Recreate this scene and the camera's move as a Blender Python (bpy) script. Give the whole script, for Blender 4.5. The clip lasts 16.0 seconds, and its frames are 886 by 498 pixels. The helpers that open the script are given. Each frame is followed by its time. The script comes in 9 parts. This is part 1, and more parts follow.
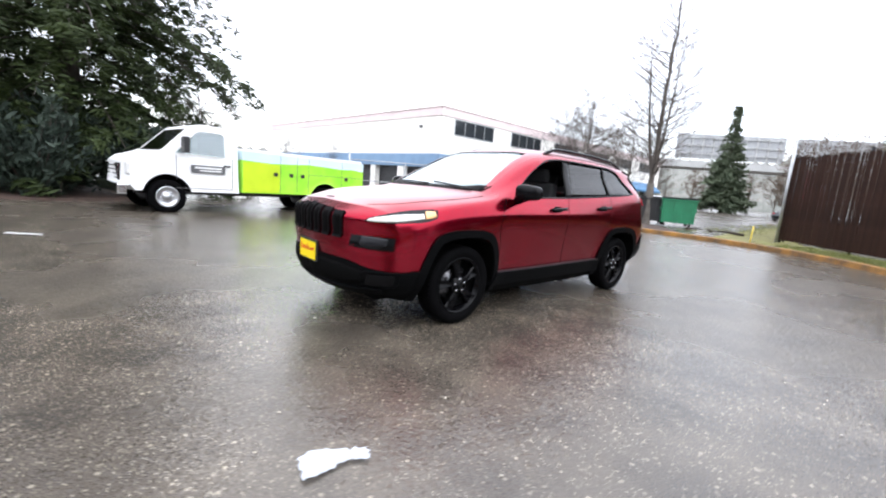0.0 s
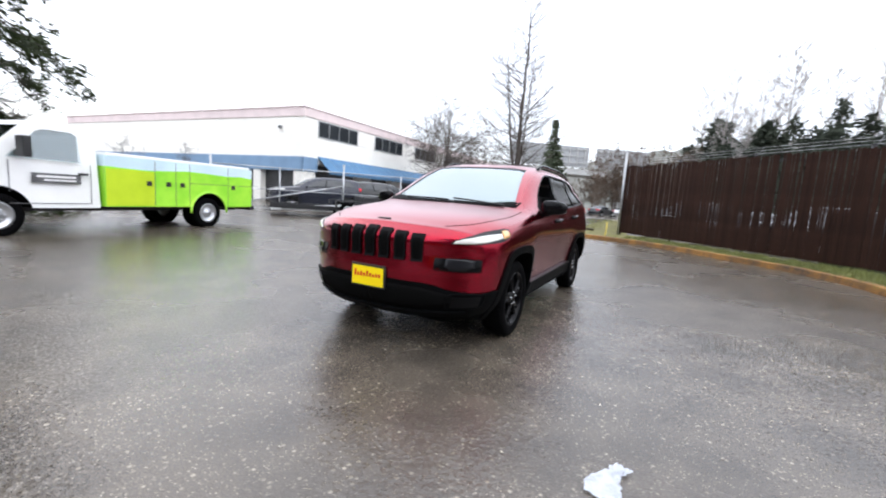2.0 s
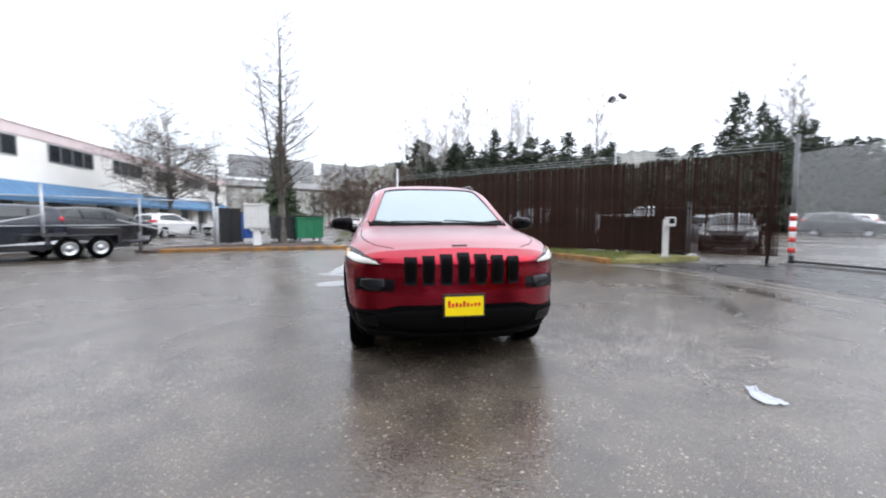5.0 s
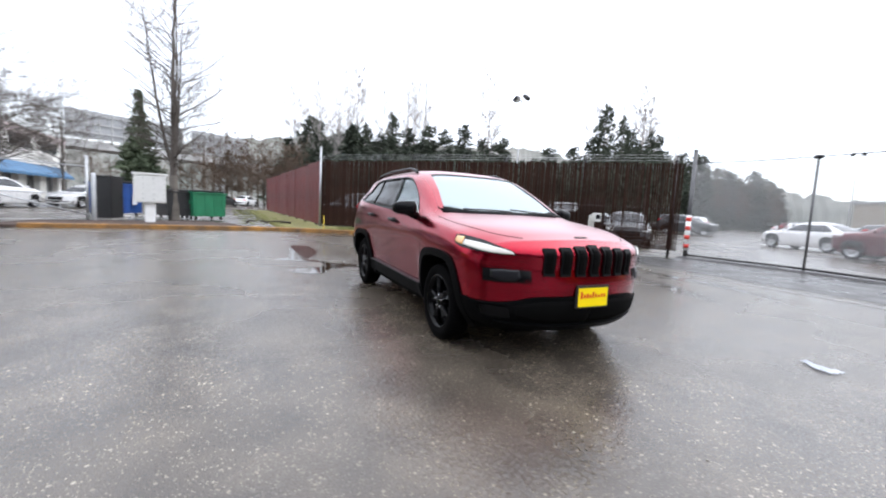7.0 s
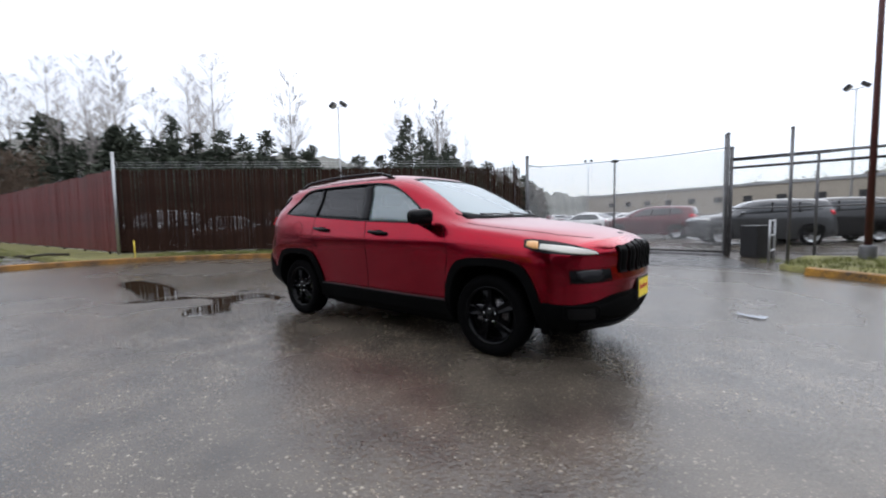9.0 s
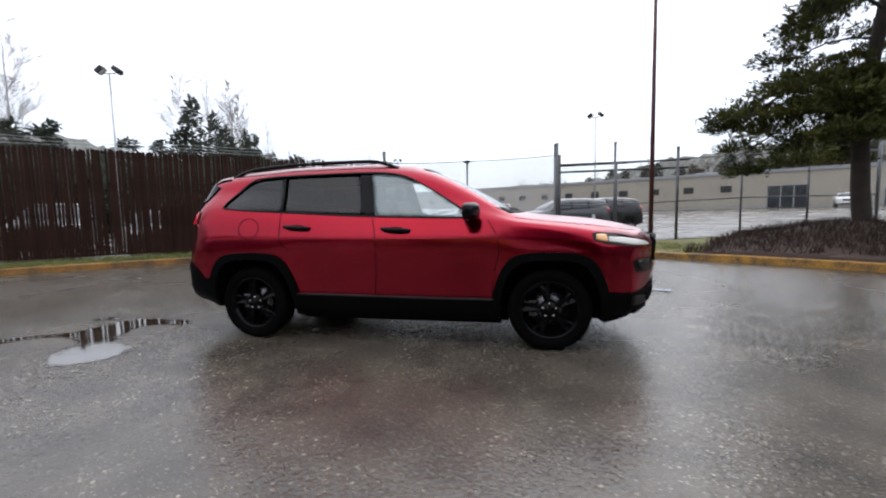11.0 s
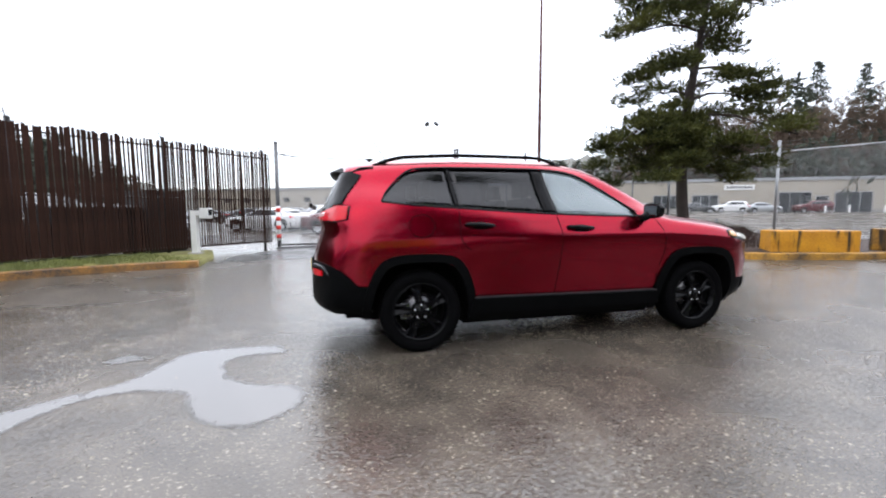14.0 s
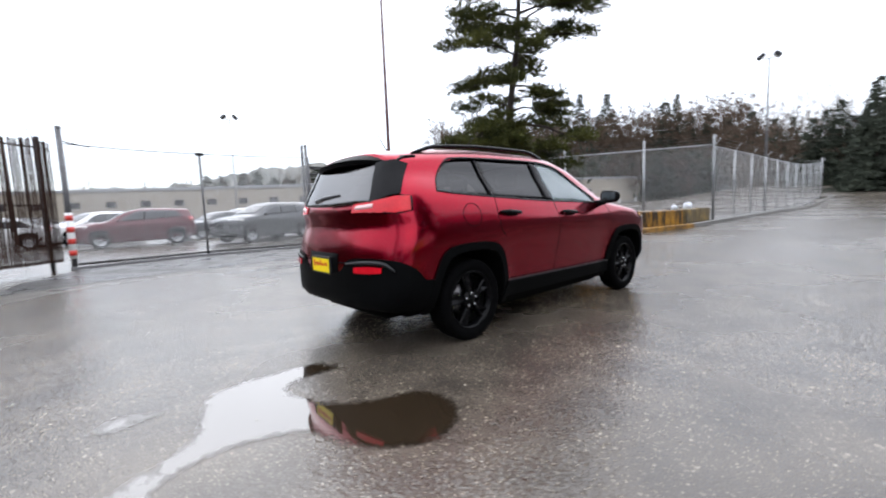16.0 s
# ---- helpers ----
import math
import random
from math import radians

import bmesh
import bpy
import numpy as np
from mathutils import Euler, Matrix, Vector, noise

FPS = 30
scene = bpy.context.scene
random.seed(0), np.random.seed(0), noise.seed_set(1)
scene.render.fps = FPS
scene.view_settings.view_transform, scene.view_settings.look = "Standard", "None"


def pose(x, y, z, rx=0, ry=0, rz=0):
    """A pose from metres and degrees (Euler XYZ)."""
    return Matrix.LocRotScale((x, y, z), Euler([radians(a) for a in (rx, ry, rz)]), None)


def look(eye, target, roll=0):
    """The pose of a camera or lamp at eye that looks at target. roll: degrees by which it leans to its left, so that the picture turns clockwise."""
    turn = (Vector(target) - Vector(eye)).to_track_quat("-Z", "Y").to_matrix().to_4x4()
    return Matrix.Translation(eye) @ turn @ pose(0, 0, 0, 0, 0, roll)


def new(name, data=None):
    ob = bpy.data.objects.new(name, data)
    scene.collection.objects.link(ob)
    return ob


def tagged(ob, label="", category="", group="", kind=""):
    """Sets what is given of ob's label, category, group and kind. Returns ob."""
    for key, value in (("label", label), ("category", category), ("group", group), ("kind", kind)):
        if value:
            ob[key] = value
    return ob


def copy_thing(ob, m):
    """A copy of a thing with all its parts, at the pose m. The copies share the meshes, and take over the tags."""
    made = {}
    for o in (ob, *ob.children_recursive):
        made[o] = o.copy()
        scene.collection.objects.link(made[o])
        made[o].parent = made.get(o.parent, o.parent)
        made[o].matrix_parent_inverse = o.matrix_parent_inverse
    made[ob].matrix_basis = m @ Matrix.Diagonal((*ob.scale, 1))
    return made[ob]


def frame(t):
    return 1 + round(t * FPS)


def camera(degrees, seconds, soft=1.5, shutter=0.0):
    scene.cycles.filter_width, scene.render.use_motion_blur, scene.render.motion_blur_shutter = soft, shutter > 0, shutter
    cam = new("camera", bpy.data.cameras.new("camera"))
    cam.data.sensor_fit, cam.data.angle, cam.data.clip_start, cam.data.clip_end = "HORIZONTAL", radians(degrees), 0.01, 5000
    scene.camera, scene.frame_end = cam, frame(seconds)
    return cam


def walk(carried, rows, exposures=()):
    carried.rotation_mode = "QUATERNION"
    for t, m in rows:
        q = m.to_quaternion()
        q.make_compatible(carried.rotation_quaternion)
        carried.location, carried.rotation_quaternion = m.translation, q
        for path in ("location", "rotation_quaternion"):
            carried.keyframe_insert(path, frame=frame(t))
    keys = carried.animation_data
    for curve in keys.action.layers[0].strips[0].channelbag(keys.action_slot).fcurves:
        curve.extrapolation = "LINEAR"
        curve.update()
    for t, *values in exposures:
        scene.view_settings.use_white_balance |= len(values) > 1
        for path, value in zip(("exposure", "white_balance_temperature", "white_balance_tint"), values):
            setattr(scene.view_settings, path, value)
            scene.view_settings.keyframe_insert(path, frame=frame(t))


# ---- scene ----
cam = camera(94.1, 16.0, soft=2.0, shutter=0.5)
PATH = [
    (0, (0.071, 0.231, 1.173), (0.051, 2.206, 0.86), 4.7),
    (0.5, (-0.368, 0.21, 1.146), (-0.235, 2.174, 0.795), 2.5),
    (1, (-0.799, 0.206, 1.175), (-0.419, 2.152, 0.913), 2.7),
    (1.5, (-1.225, 0.309, 1.17), (-0.684, 2.22, 0.935), 2.5),
    (2, (-1.63, 0.48, 1.187), (-0.954, 2.346, 0.937), 3.9),
    (2.5, (-2.033, 0.651, 1.191), (-1.135, 2.426, 0.982), 3.8),
    (3, (-2.405, 0.926, 1.171), (-1.348, 2.608, 0.943), 2.2),
    (3.5, (-2.794, 1.161, 1.183), (-1.602, 2.754, 0.978), 2.6),
    (4, (-3.126, 1.438, 1.19), (-1.835, 2.951, 0.976), 1.6),
    (4.5, (-3.419, 1.742, 1.206), (-1.977, 3.105, 0.956), 2.1),
    (4.7, (-3.556, 1.87, 1.201), (-2.004, 3.118, 1.018), 1.1),
    (6.8, (-4.436, 3.631, 1.171), (-2.558, 4.292, 0.975), 1.7),
    (7, (-4.458, 3.82, 1.167), (-2.557, 4.41, 0.971), 3.0),
    (7.5, (-4.468, 4.321, 1.166), (-2.505, 4.671, 1.007), 3.2),
    (8, (-4.382, 4.829, 1.152), (-2.391, 4.96, 1.017), 2.6),
    (8.5, (-4.349, 5.339, 1.148), (-2.353, 5.23, 1.066), 0.7),
    (9, (-4.205, 5.812, 1.125), (-2.235, 5.498, 0.983), -0.9),
    (9.5, (-4.075, 6.302, 1.128), (-2.142, 5.799, 1.014), 0.2),
    (10, (-3.816, 6.724, 1.126), (-1.946, 6.037, 0.943), -1.6),
    (10.2, (-3.696, 6.894, 1.128), (-1.892, 6.055, 0.926), -3.1),
    (12.3, (-2.115, 8.471, 1.159), (-0.729, 7.038, 1.002), 1.1),
    (12.5, (-1.956, 8.601, 1.125), (-0.636, 7.108, 0.954), -0.4),
    (13, (-1.562, 8.926, 1.14), (-0.369, 7.329, 0.984), -0.5),
    (13.5, (-1.159, 9.257, 1.149), (-0.118, 7.556, 0.996), -0.3),
    (14, (-0.705, 9.555, 1.147), (0.242, 7.803, 0.968), -0.2),
    (14.5, (-0.251, 9.795, 1.144), (0.522, 7.956, 1.003), 1.2),
    (15, (0.237, 9.965, 1.103), (0.857, 8.074, 0.906), -1.7),
    (15.5, (0.694, 10.12, 1.101), (0.999, 8.153, 0.906), -0.4),
    (16, (1.168, 10.088, 1.091), (1.211, 8.098, 0.897), -2.3),
]
walk(cam, [(t, look(eye, target, roll)) for t, eye, target, roll in PATH], exposures=[(0, 0.84), (1.5, 0.60), (3, 0.36), (4.5, 0.40), (7, 0.56), (7.6, 0.44), (8.5, 0.08), (9.5, -0.22), (10, -0.2), (12.5, 0.27), (13.5, 0.60), (14.5, 0.54), (16, 0.36)])

# ---- light: an overcast, rainy winter day ----
world = bpy.data.worlds.new("overcast")
scene.world = world
world.use_nodes = True
wn, wl = world.node_tree.nodes, world.node_tree.links
wn.clear()
sky = wn.new("ShaderNodeTexSky")
sky.sky_type, sky.sun_disc = 'NISHITA', False
sky.sun_elevation, sky.sun_rotation = radians(40), radians(340)
sky_bg = wn.new("ShaderNodeBackground")
sky_bg.inputs["Strength"].default_value = 0.05
cloud_bg = wn.new("ShaderNodeBackground")
cloud_bg.inputs["Strength"].default_value = 1.0
coord = wn.new("ShaderNodeTexCoord")
cloud = wn.new("ShaderNodeTexNoise")
cloud.inputs["Scale"].default_value, cloud.inputs["Detail"].default_value = 2.2, 4.0
tone = wn.new("ShaderNodeValToRGB")
tone.color_ramp.elements[0].position, tone.color_ramp.elements[0].color = 0.3, (0.85, 0.878, 0.965, 1)
tone.color_ramp.elements[1].position, tone.color_ramp.elements[1].color = 0.75, (1.09, 1.115, 1.205, 1)
both = wn.new("ShaderNodeAddShader")
wout = wn.new("ShaderNodeOutputWorld")
wl.new(coord.outputs["Generated"], cloud.inputs["Vector"])
wl.new(cloud.outputs["Fac"], tone.inputs["Fac"])
# an overcast sky is brightest overhead
axes = wn.new("ShaderNodeSeparateXYZ")
lift = wn.new("ShaderNodeMapRange")
lift.inputs["To Min"].default_value = 0.82
dome = wn.new("ShaderNodeVectorMath")
dome.operation = 'SCALE'
wl.new(coord.outputs["Generated"], axes.inputs[0])
wl.new(axes.outputs["Z"], lift.inputs["Value"])
# and brighter towards the veiled sun in the south than in the north
side = wn.new("ShaderNodeVectorMath")
side.operation = 'DOT_PRODUCT'
side.inputs[1].default_value = (0.22, -0.76, 0.0)
zenith = wn.new("ShaderNodeMath")
zenith.operation = 'ADD'
zenith.inputs[1].default_value = 2.2
wl.new(coord.outputs["Generated"], side.inputs[0])
wl.new(side.outputs["Value"], zenith.inputs[0])
wl.new(zenith.outputs[0], lift.inputs["To Max"])
wl.new(tone.outputs["Color"], dome.inputs[0])
wl.new(lift.outputs["Result"], dome.inputs["Scale"])
wl.new(dome.outputs[0], cloud_bg.inputs["Color"])
wl.new(sky.outputs["Color"], sky_bg.inputs["Color"])
wl.new(sky_bg.outputs[0], both.inputs[0])
wl.new(cloud_bg.outputs[0], both.inputs[1])
wl.new(both.outputs[0], wout.inputs["Surface"])
sun = new("sun", bpy.data.lights.new("sun", 'SUN'))
sun.data.energy, sun.data.angle, sun.data.color = 0.5, radians(50), (1.0, 0.98, 0.96)
sun.rotation_euler = (radians(50), 0, radians(20))

# ---- materials ----
def pbr(name, color, rough=0.5, metal=0.0, vary=0.15, scale=6.0, fine=60.0, bump=0.0, bump_scale=40.0, coat=0.0,
        rough_vary=0.0, spec=0.5, per_object=0.0, color2=None):
    """A surface with two scales of colour variation, optional relief and a wet coat."""
    m = bpy.data.materials.new(name)
    m.use_nodes = True
    n, l = m.node_tree.nodes, m.node_tree.links
    p = n["Principled BSDF"]
    p.inputs["Roughness"].default_value = rough
    p.inputs["Metallic"].default_value = metal
    p.inputs["Specular IOR Level"].default_value = spec
    p.inputs["Coat Weight"].default_value = coat
    p.inputs["Coat Roughness"].default_value = 0.04
    tc = n.new("ShaderNodeTexCoord")
    a = n.new("ShaderNodeTexNoise")
    a.inputs["Scale"].default_value, a.inputs["Detail"].default_value = scale, 5.0
    b = n.new("ShaderNodeTexNoise")
    b.inputs["Scale"].default_value, b.inputs["Detail"].default_value = fine, 3.0
    l.new(tc.outputs["Object"], a.inputs["Vector"])
    l.new(tc.outputs["Object"], b.inputs["Vector"])
    add = n.new("ShaderNodeMath")
    add.operation = 'MULTIPLY_ADD'
    add.inputs[1].default_value = 0.6
    l.new(a.outputs["Fac"], add.inputs[0])
    mul = n.new("ShaderNodeMath")
    mul.operation = 'MULTIPLY'
    mul.inputs[1].default_value = 0.4
    l.new(b.outputs["Fac"], mul.inputs[0])
    l.new(mul.outputs[0], add.inputs[2])
    ramp = n.new("ShaderNodeValToRGB")
    c2 = color2 or tuple(min(1, c * (1 + vary)) for c in color)
    ramp.color_ramp.elements[0].position, ramp.color_ramp.elements[1].position = 0.35, 0.65
    ramp.color_ramp.elements[0].color = (*[c * (1 - vary) for c in color], 1) if not color2 else (*color, 1)
    ramp.color_ramp.elements[1].color = (*c2, 1)
    l.new(add.outputs[0], ramp.inputs["Fac"])
    col = ramp.outputs["Color"]
    if per_object:
        info = n.new("ShaderNodeObjectInfo")
        rnd = n.new("ShaderNodeMapRange")
        rnd.inputs["To Min"].default_value, rnd.inputs["To Max"].default_value = 1 - per_object, 1 + per_object
        l.new(info.outputs["Random"], rnd.inputs["Value"])
        hs = n.new("ShaderNodeHueSaturation")
        l.new(rnd.outputs["Result"], hs.inputs["Value"])
        l.new(col, hs.inputs["Color"])
        col = hs.outputs["Color"]
    l.new(col, p.inputs["Base Color"])
    if rough_vary:
        mr = n.new("ShaderNodeMapRange")
        mr.inputs["From Min"].default_value, mr.inputs["From Max"].default_value = 0.35, 0.65
        mr.inputs["To Min"].default_value, mr.inputs["To Max"].default_value = max(0.02, rough - rough_vary), min(1, rough + rough_vary)
        l.new(a.outputs["Fac"], mr.inputs["Value"])
        l.new(mr.outputs["Result"], p.inputs["Roughness"])
    if bump:
        bt = n.new("ShaderNodeTexNoise")
        bt.inputs["Scale"].default_value, bt.inputs["Detail"].default_value = bump_scale, 3.0
        l.new(tc.outputs["Object"], bt.inputs["Vector"])
        bn = n.new("ShaderNodeBump")
        bn.inputs["Strength"].default_value, bn.inputs["Distance"].default_value = bump, 0.01
        l.new(bt.outputs["Fac"], bn.inputs["Height"])
        l.new(bn.outputs["Normal"], p.inputs["Normal"])
    return m


def glass(name, tint, rough=0.02, ior=1.55, sky_sheen=0.0):
    """A thin pane: clear or tinted glass that lets part of the light through and reflects by its angle."""
    m = bpy.data.materials.new(name)
    m.use_nodes = True
    n, l = m.node_tree.nodes, m.node_tree.links
    n.clear()
    out = n.new("ShaderNodeOutputMaterial")
    tr = n.new("ShaderNodeBsdfTransparent")
    tr.inputs["Color"].default_value = (*tint, 1)
    gl = n.new("ShaderNodeBsdfGlossy")
    gl.inputs["Roughness"].default_value = rough
    fr = n.new("ShaderNodeFresnel")
    fr.inputs["IOR"].default_value = ior
    mx = n.new("ShaderNodeMixShader")
    l.new(fr.outputs["Fac"], mx.inputs["Fac"])
    # pale diffuse share, painted in for the sky's reflection on the pane
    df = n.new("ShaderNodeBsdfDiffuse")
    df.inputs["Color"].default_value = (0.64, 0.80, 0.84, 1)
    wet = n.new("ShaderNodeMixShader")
    wet.inputs["Fac"].default_value = sky_sheen
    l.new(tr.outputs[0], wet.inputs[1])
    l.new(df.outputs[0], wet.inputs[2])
    l.new(wet.outputs[0], mx.inputs[1])
    l.new(gl.outputs[0], mx.inputs[2])
    # fine drops of rain
    tc = n.new("ShaderNodeTexCoord")
    v = n.new("ShaderNodeTexVoronoi")
    v.inputs["Scale"].default_value = 70
    l.new(tc.outputs["Object"], v.inputs["Vector"])
    bn = n.new("ShaderNodeBump")
    bn.inputs["Strength"].default_value, bn.inputs["Distance"].default_value = 0.12, 0.004
    l.new(v.outputs["Distance"], bn.inputs["Height"])
    l.new(bn.outputs["Normal"], gl.inputs["Normal"])
    l.new(mx.outputs[0], out.inputs["Surface"])
    return m


def asphalt_material():
    """Wet asphalt: dark binder set with pale stones, each tilted its own way, under a film of rain."""
    m = bpy.data.materials.new("wet_asphalt")
    m.use_nodes = True
    n, l = m.node_tree.nodes, m.node_tree.links
    p = n["Principled BSDF"]
    tc = n.new("ShaderNodeTexCoord")

    def span(value, a, b, c, d):
        r = n.new("ShaderNodeMapRange")
        r.inputs["From Min"].default_value, r.inputs["From Max"].default_value = a, b
        r.inputs["To Min"].default_value, r.inputs["To Max"].default_value = c, d
        l.new(value, r.inputs["Value"])
        return r.outputs["Result"]

    def calc(kind, a, b):
        r = n.new("ShaderNodeMath")
        r.operation = kind
        for k, v in enumerate((a, b)):
            if isinstance(v, (int, float)):
                r.inputs[k].default_value = v
            else:
                l.new(v, r.inputs[k])
        return r.outputs[0]

    def cloudy(scale, detail):
        r = n.new("ShaderNodeTexNoise")
        r.inputs["Scale"].default_value, r.inputs["Detail"].default_value = scale, detail
        l.new(tc.outputs["Object"], r.inputs["Vector"])
        return r.outputs["Fac"]

    def stones(scale, least, most):
        """Mask of the pale ones, the cell colours and the distance."""
        v = n.new("ShaderNodeTexVoronoi")
        v.inputs["Scale"].default_value = scale
        l.new(tc.outputs["Object"], v.inputs["Vector"])
        sep = n.new("ShaderNodeSeparateColor")
        l.new(v.outputs["Color"], sep.inputs["Color"])
        return calc('MULTIPLY', span(sep.outputs["Red"], least, most, 0, 1), span(v.outputs["Distance"], 0.50, 0.34, 0, 1)), v
    small, v1 = stones(94, 0.79, 1.06)
    large, v2 = stones(44, 0.92, 1.03)
    mid, big = cloudy(2.2, 6.0), cloudy(0.35, 6.0)
    base = n.new("ShaderNodeValToRGB")
    base.color_ramp.elements[0].position, base.color_ramp.elements[0].color = 0.3, (0.042, 0.035, 0.028, 1)
    base.color_ramp.elements[1].position, base.color_ramp.elements[1].color = 0.72, (0.094, 0.078, 0.060, 1)
    l.new(mid, base.inputs["Fac"])
    tint = n.new("ShaderNodeHueSaturation")
    l.new(base.outputs["Color"], tint.inputs["Color"])
    l.new(span(cloudy(150.0, 3.0), 0.3, 0.7, 0.45, 1.6), tint.inputs["Value"])
    seen = calc('MULTIPLY', calc('MAXIMUM', small, large), span(mid, 0.38, 0.62, 0.42, 0.92))
    mix = n.new("ShaderNodeMix")
    mix.data_type = 'RGBA'
    mix.inputs["B"].default_value = (0.44, 0.39, 0.30, 1)
    l.new(seen, mix.inputs["Factor"])
    l.new(tint.outputs["Color"], mix.inputs["A"])
    l.new(mix.outputs["Result"], p.inputs["Base Color"])
    l.new(span(big, 0.35, 0.65, 0.31, 0.20), p.inputs["Roughness"])
    p.inputs["Specular IOR Level"].default_value = 0.65
    # every stone leans a little, so the wet surface glints unevenly
    lean = n.new("ShaderNodeVectorMath")
    lean.operation = 'SUBTRACT'
    lean.inputs[1].default_value = (0.5, 0.5, 0.5)
    l.new(v1.outputs["Color"], lean.inputs[0])
    by = n.new("ShaderNodeVectorMath")
    by.operation = 'SCALE'
    by.inputs["Scale"].default_value = 0.18
    l.new(lean.outputs[0], by.inputs[0])
    geo = n.new("ShaderNodeNewGeometry")
    add = n.new("ShaderNodeVectorMath")
    add.operation = 'ADD'
    l.new(geo.outputs["Normal"], add.inputs[0])
    l.new(by.outputs[0], add.inputs[1])
    unit = n.new("ShaderNodeVectorMath")
    unit.operation = 'NORMALIZE'
    l.new(add.outputs[0], unit.inputs[0])
    bn = n.new("ShaderNodeBump")
    bn.inputs["Strength"].default_value, bn.inputs["Distance"].default_value = 0.25, 0.005
    l.new(calc('SUBTRACT', 1.0, v2.outputs["Distance"]), bn.inputs["Height"])
    l.new(unit.outputs[0], bn.inputs["Normal"])
    l.new(bn.outputs["Normal"], p.inputs["Normal"])
    return m


ASPHALT = asphalt_material()


def water_material():
    """Shallow rain water whose edge breaks up over the stones."""
    m = pbr("rain_water", (0.022, 0.015, 0.009), 0.05, vary=0.2, scale=1.5, spec=0.8, bump=0.006, bump_scale=20)
    n, l = m.node_tree.nodes, m.node_tree.links
    p, out = n["Principled BSDF"], n["Material Output"]
    p.inputs["IOR"].default_value = 1.9
    # the car park falls a little towards the west; the water lies level on it
    geo = n.new("ShaderNodeNewGeometry")
    level = n.new("ShaderNodeVectorMath")
    level.operation = 'ADD'
    level.inputs[1].default_value = (-0.042, 0.0, 0.0)
    l.new(geo.outputs["Normal"], level.inputs[0])
    unit = n.new("ShaderNodeVectorMath")
    unit.operation = 'NORMALIZE'
    l.new(level.outputs[0], unit.inputs[0])
    l.new(unit.outputs[0], p.inputs["Normal"].links[0].from_node.inputs["Normal"])
    at = n.new("ShaderNodeAttribute")
    at.attribute_name = "shore"
    tc = n.new("ShaderNodeTexCoord")
    ns = n.new("ShaderNodeTexNoise")
    ns.inputs["Scale"].default_value, ns.inputs["Detail"].default_value = 22.0, 6.0
    l.new(tc.outputs["Object"], ns.inputs["Vector"])
    ad = n.new("ShaderNodeMath")
    ad.operation = 'MULTIPLY_ADD'
    ad.inputs[1].default_value = 0.8
    l.new(ns.outputs["Fac"], ad.inputs[0])
    l.new(at.outputs["Fac"], ad.inputs[2])
    mr = n.new("ShaderNodeMapRange")
    mr.inputs["From Min"].default_value, mr.inputs["From Max"].default_value = 0.40, 0.90
    l.new(ad.outputs[0], mr.inputs["Value"])
    tr = n.new("ShaderNodeBsdfTransparent")
    mx = n.new("ShaderNodeMixShader")
    l.new(mr.outputs["Result"], mx.inputs["Fac"])
    l.new(tr.outputs[0], mx.inputs[1])
    l.new(p.outputs[0], mx.inputs[2])
    l.new(mx.outputs[0], out.inputs["Surface"])
    return m


WATER = water_material()
JOINT = pbr("wet_concrete_joint", (0.16, 0.155, 0.145), 0.45, vary=0.3, scale=3, fine=30, bump=0.3)
APRON = pbr("dark_patched_asphalt", (0.030, 0.028, 0.026), 0.33, vary=0.35, scale=1.2, fine=90, bump=0.35, bump_scale=110, rough_vary=0.12)
STAKE = pbr("yellow_stake_paint", (0.75, 0.55, 0.05), 0.5)
CONCRETE = pbr("concrete", (0.30, 0.29, 0.27), 0.6, vary=0.25, scale=3, bump=0.3)
KERB_WORN = pbr("rusty_worn_yellow_paint", (0.045, 0.028, 0.016), 0.6, scale=2.6, fine=26, color2=(0.33, 0.150, 0.020), bump=0.3)
KERB_YELLOW = pbr("worn_yellow_paint", (0.055, 0.035, 0.018), 0.6, scale=3.5, fine=30, color2=(0.46, 0.225, 0.020), bump=0.3)


def streaked_block(name, paint, stain, low, high):
    """Old paint on rough concrete with rust and moss run down in streaks."""
    m = pbr(name, stain, 0.55, scale=3.0, fine=24, color2=paint, bump=0.4)
    n, l = m.node_tree.nodes, m.node_tree.links
    p = n["Principled BSDF"]
    worn = p.inputs["Base Color"].links[0].from_socket
    tc = n.new("ShaderNodeTexCoord")
    mp = n.new("ShaderNodeMapping")
    mp.inputs["Scale"].default_value = (7.5, 7.5, 0.9)
    l.new(tc.outputs["Object"], mp.inputs["Vector"])
    ns = n.new("ShaderNodeTexNoise")
    ns.inputs["Scale"].default_value, ns.inputs["Detail"].default_value = 1.0, 4.0
    l.new(mp.outputs["Vector"], ns.inputs["Vector"])
    mr = n.new("ShaderNodeMapRange")
    mr.inputs["From Min"].default_value, mr.inputs["From Max"].default_value = low, high
    l.new(ns.outputs["Fac"], mr.inputs["Value"])
    mix = n.new("ShaderNodeMix")
    mix.data_type = 'RGBA'
    mix.inputs["B"].default_value = (0.022, 0.012, 0.005, 1)
    l.new(mr.outputs["Result"], mix.inputs["Factor"])
    l.new(worn, mix.inputs["A"])
    l.new(mix.outputs["Result"], p.inputs["Base Color"])
    return m


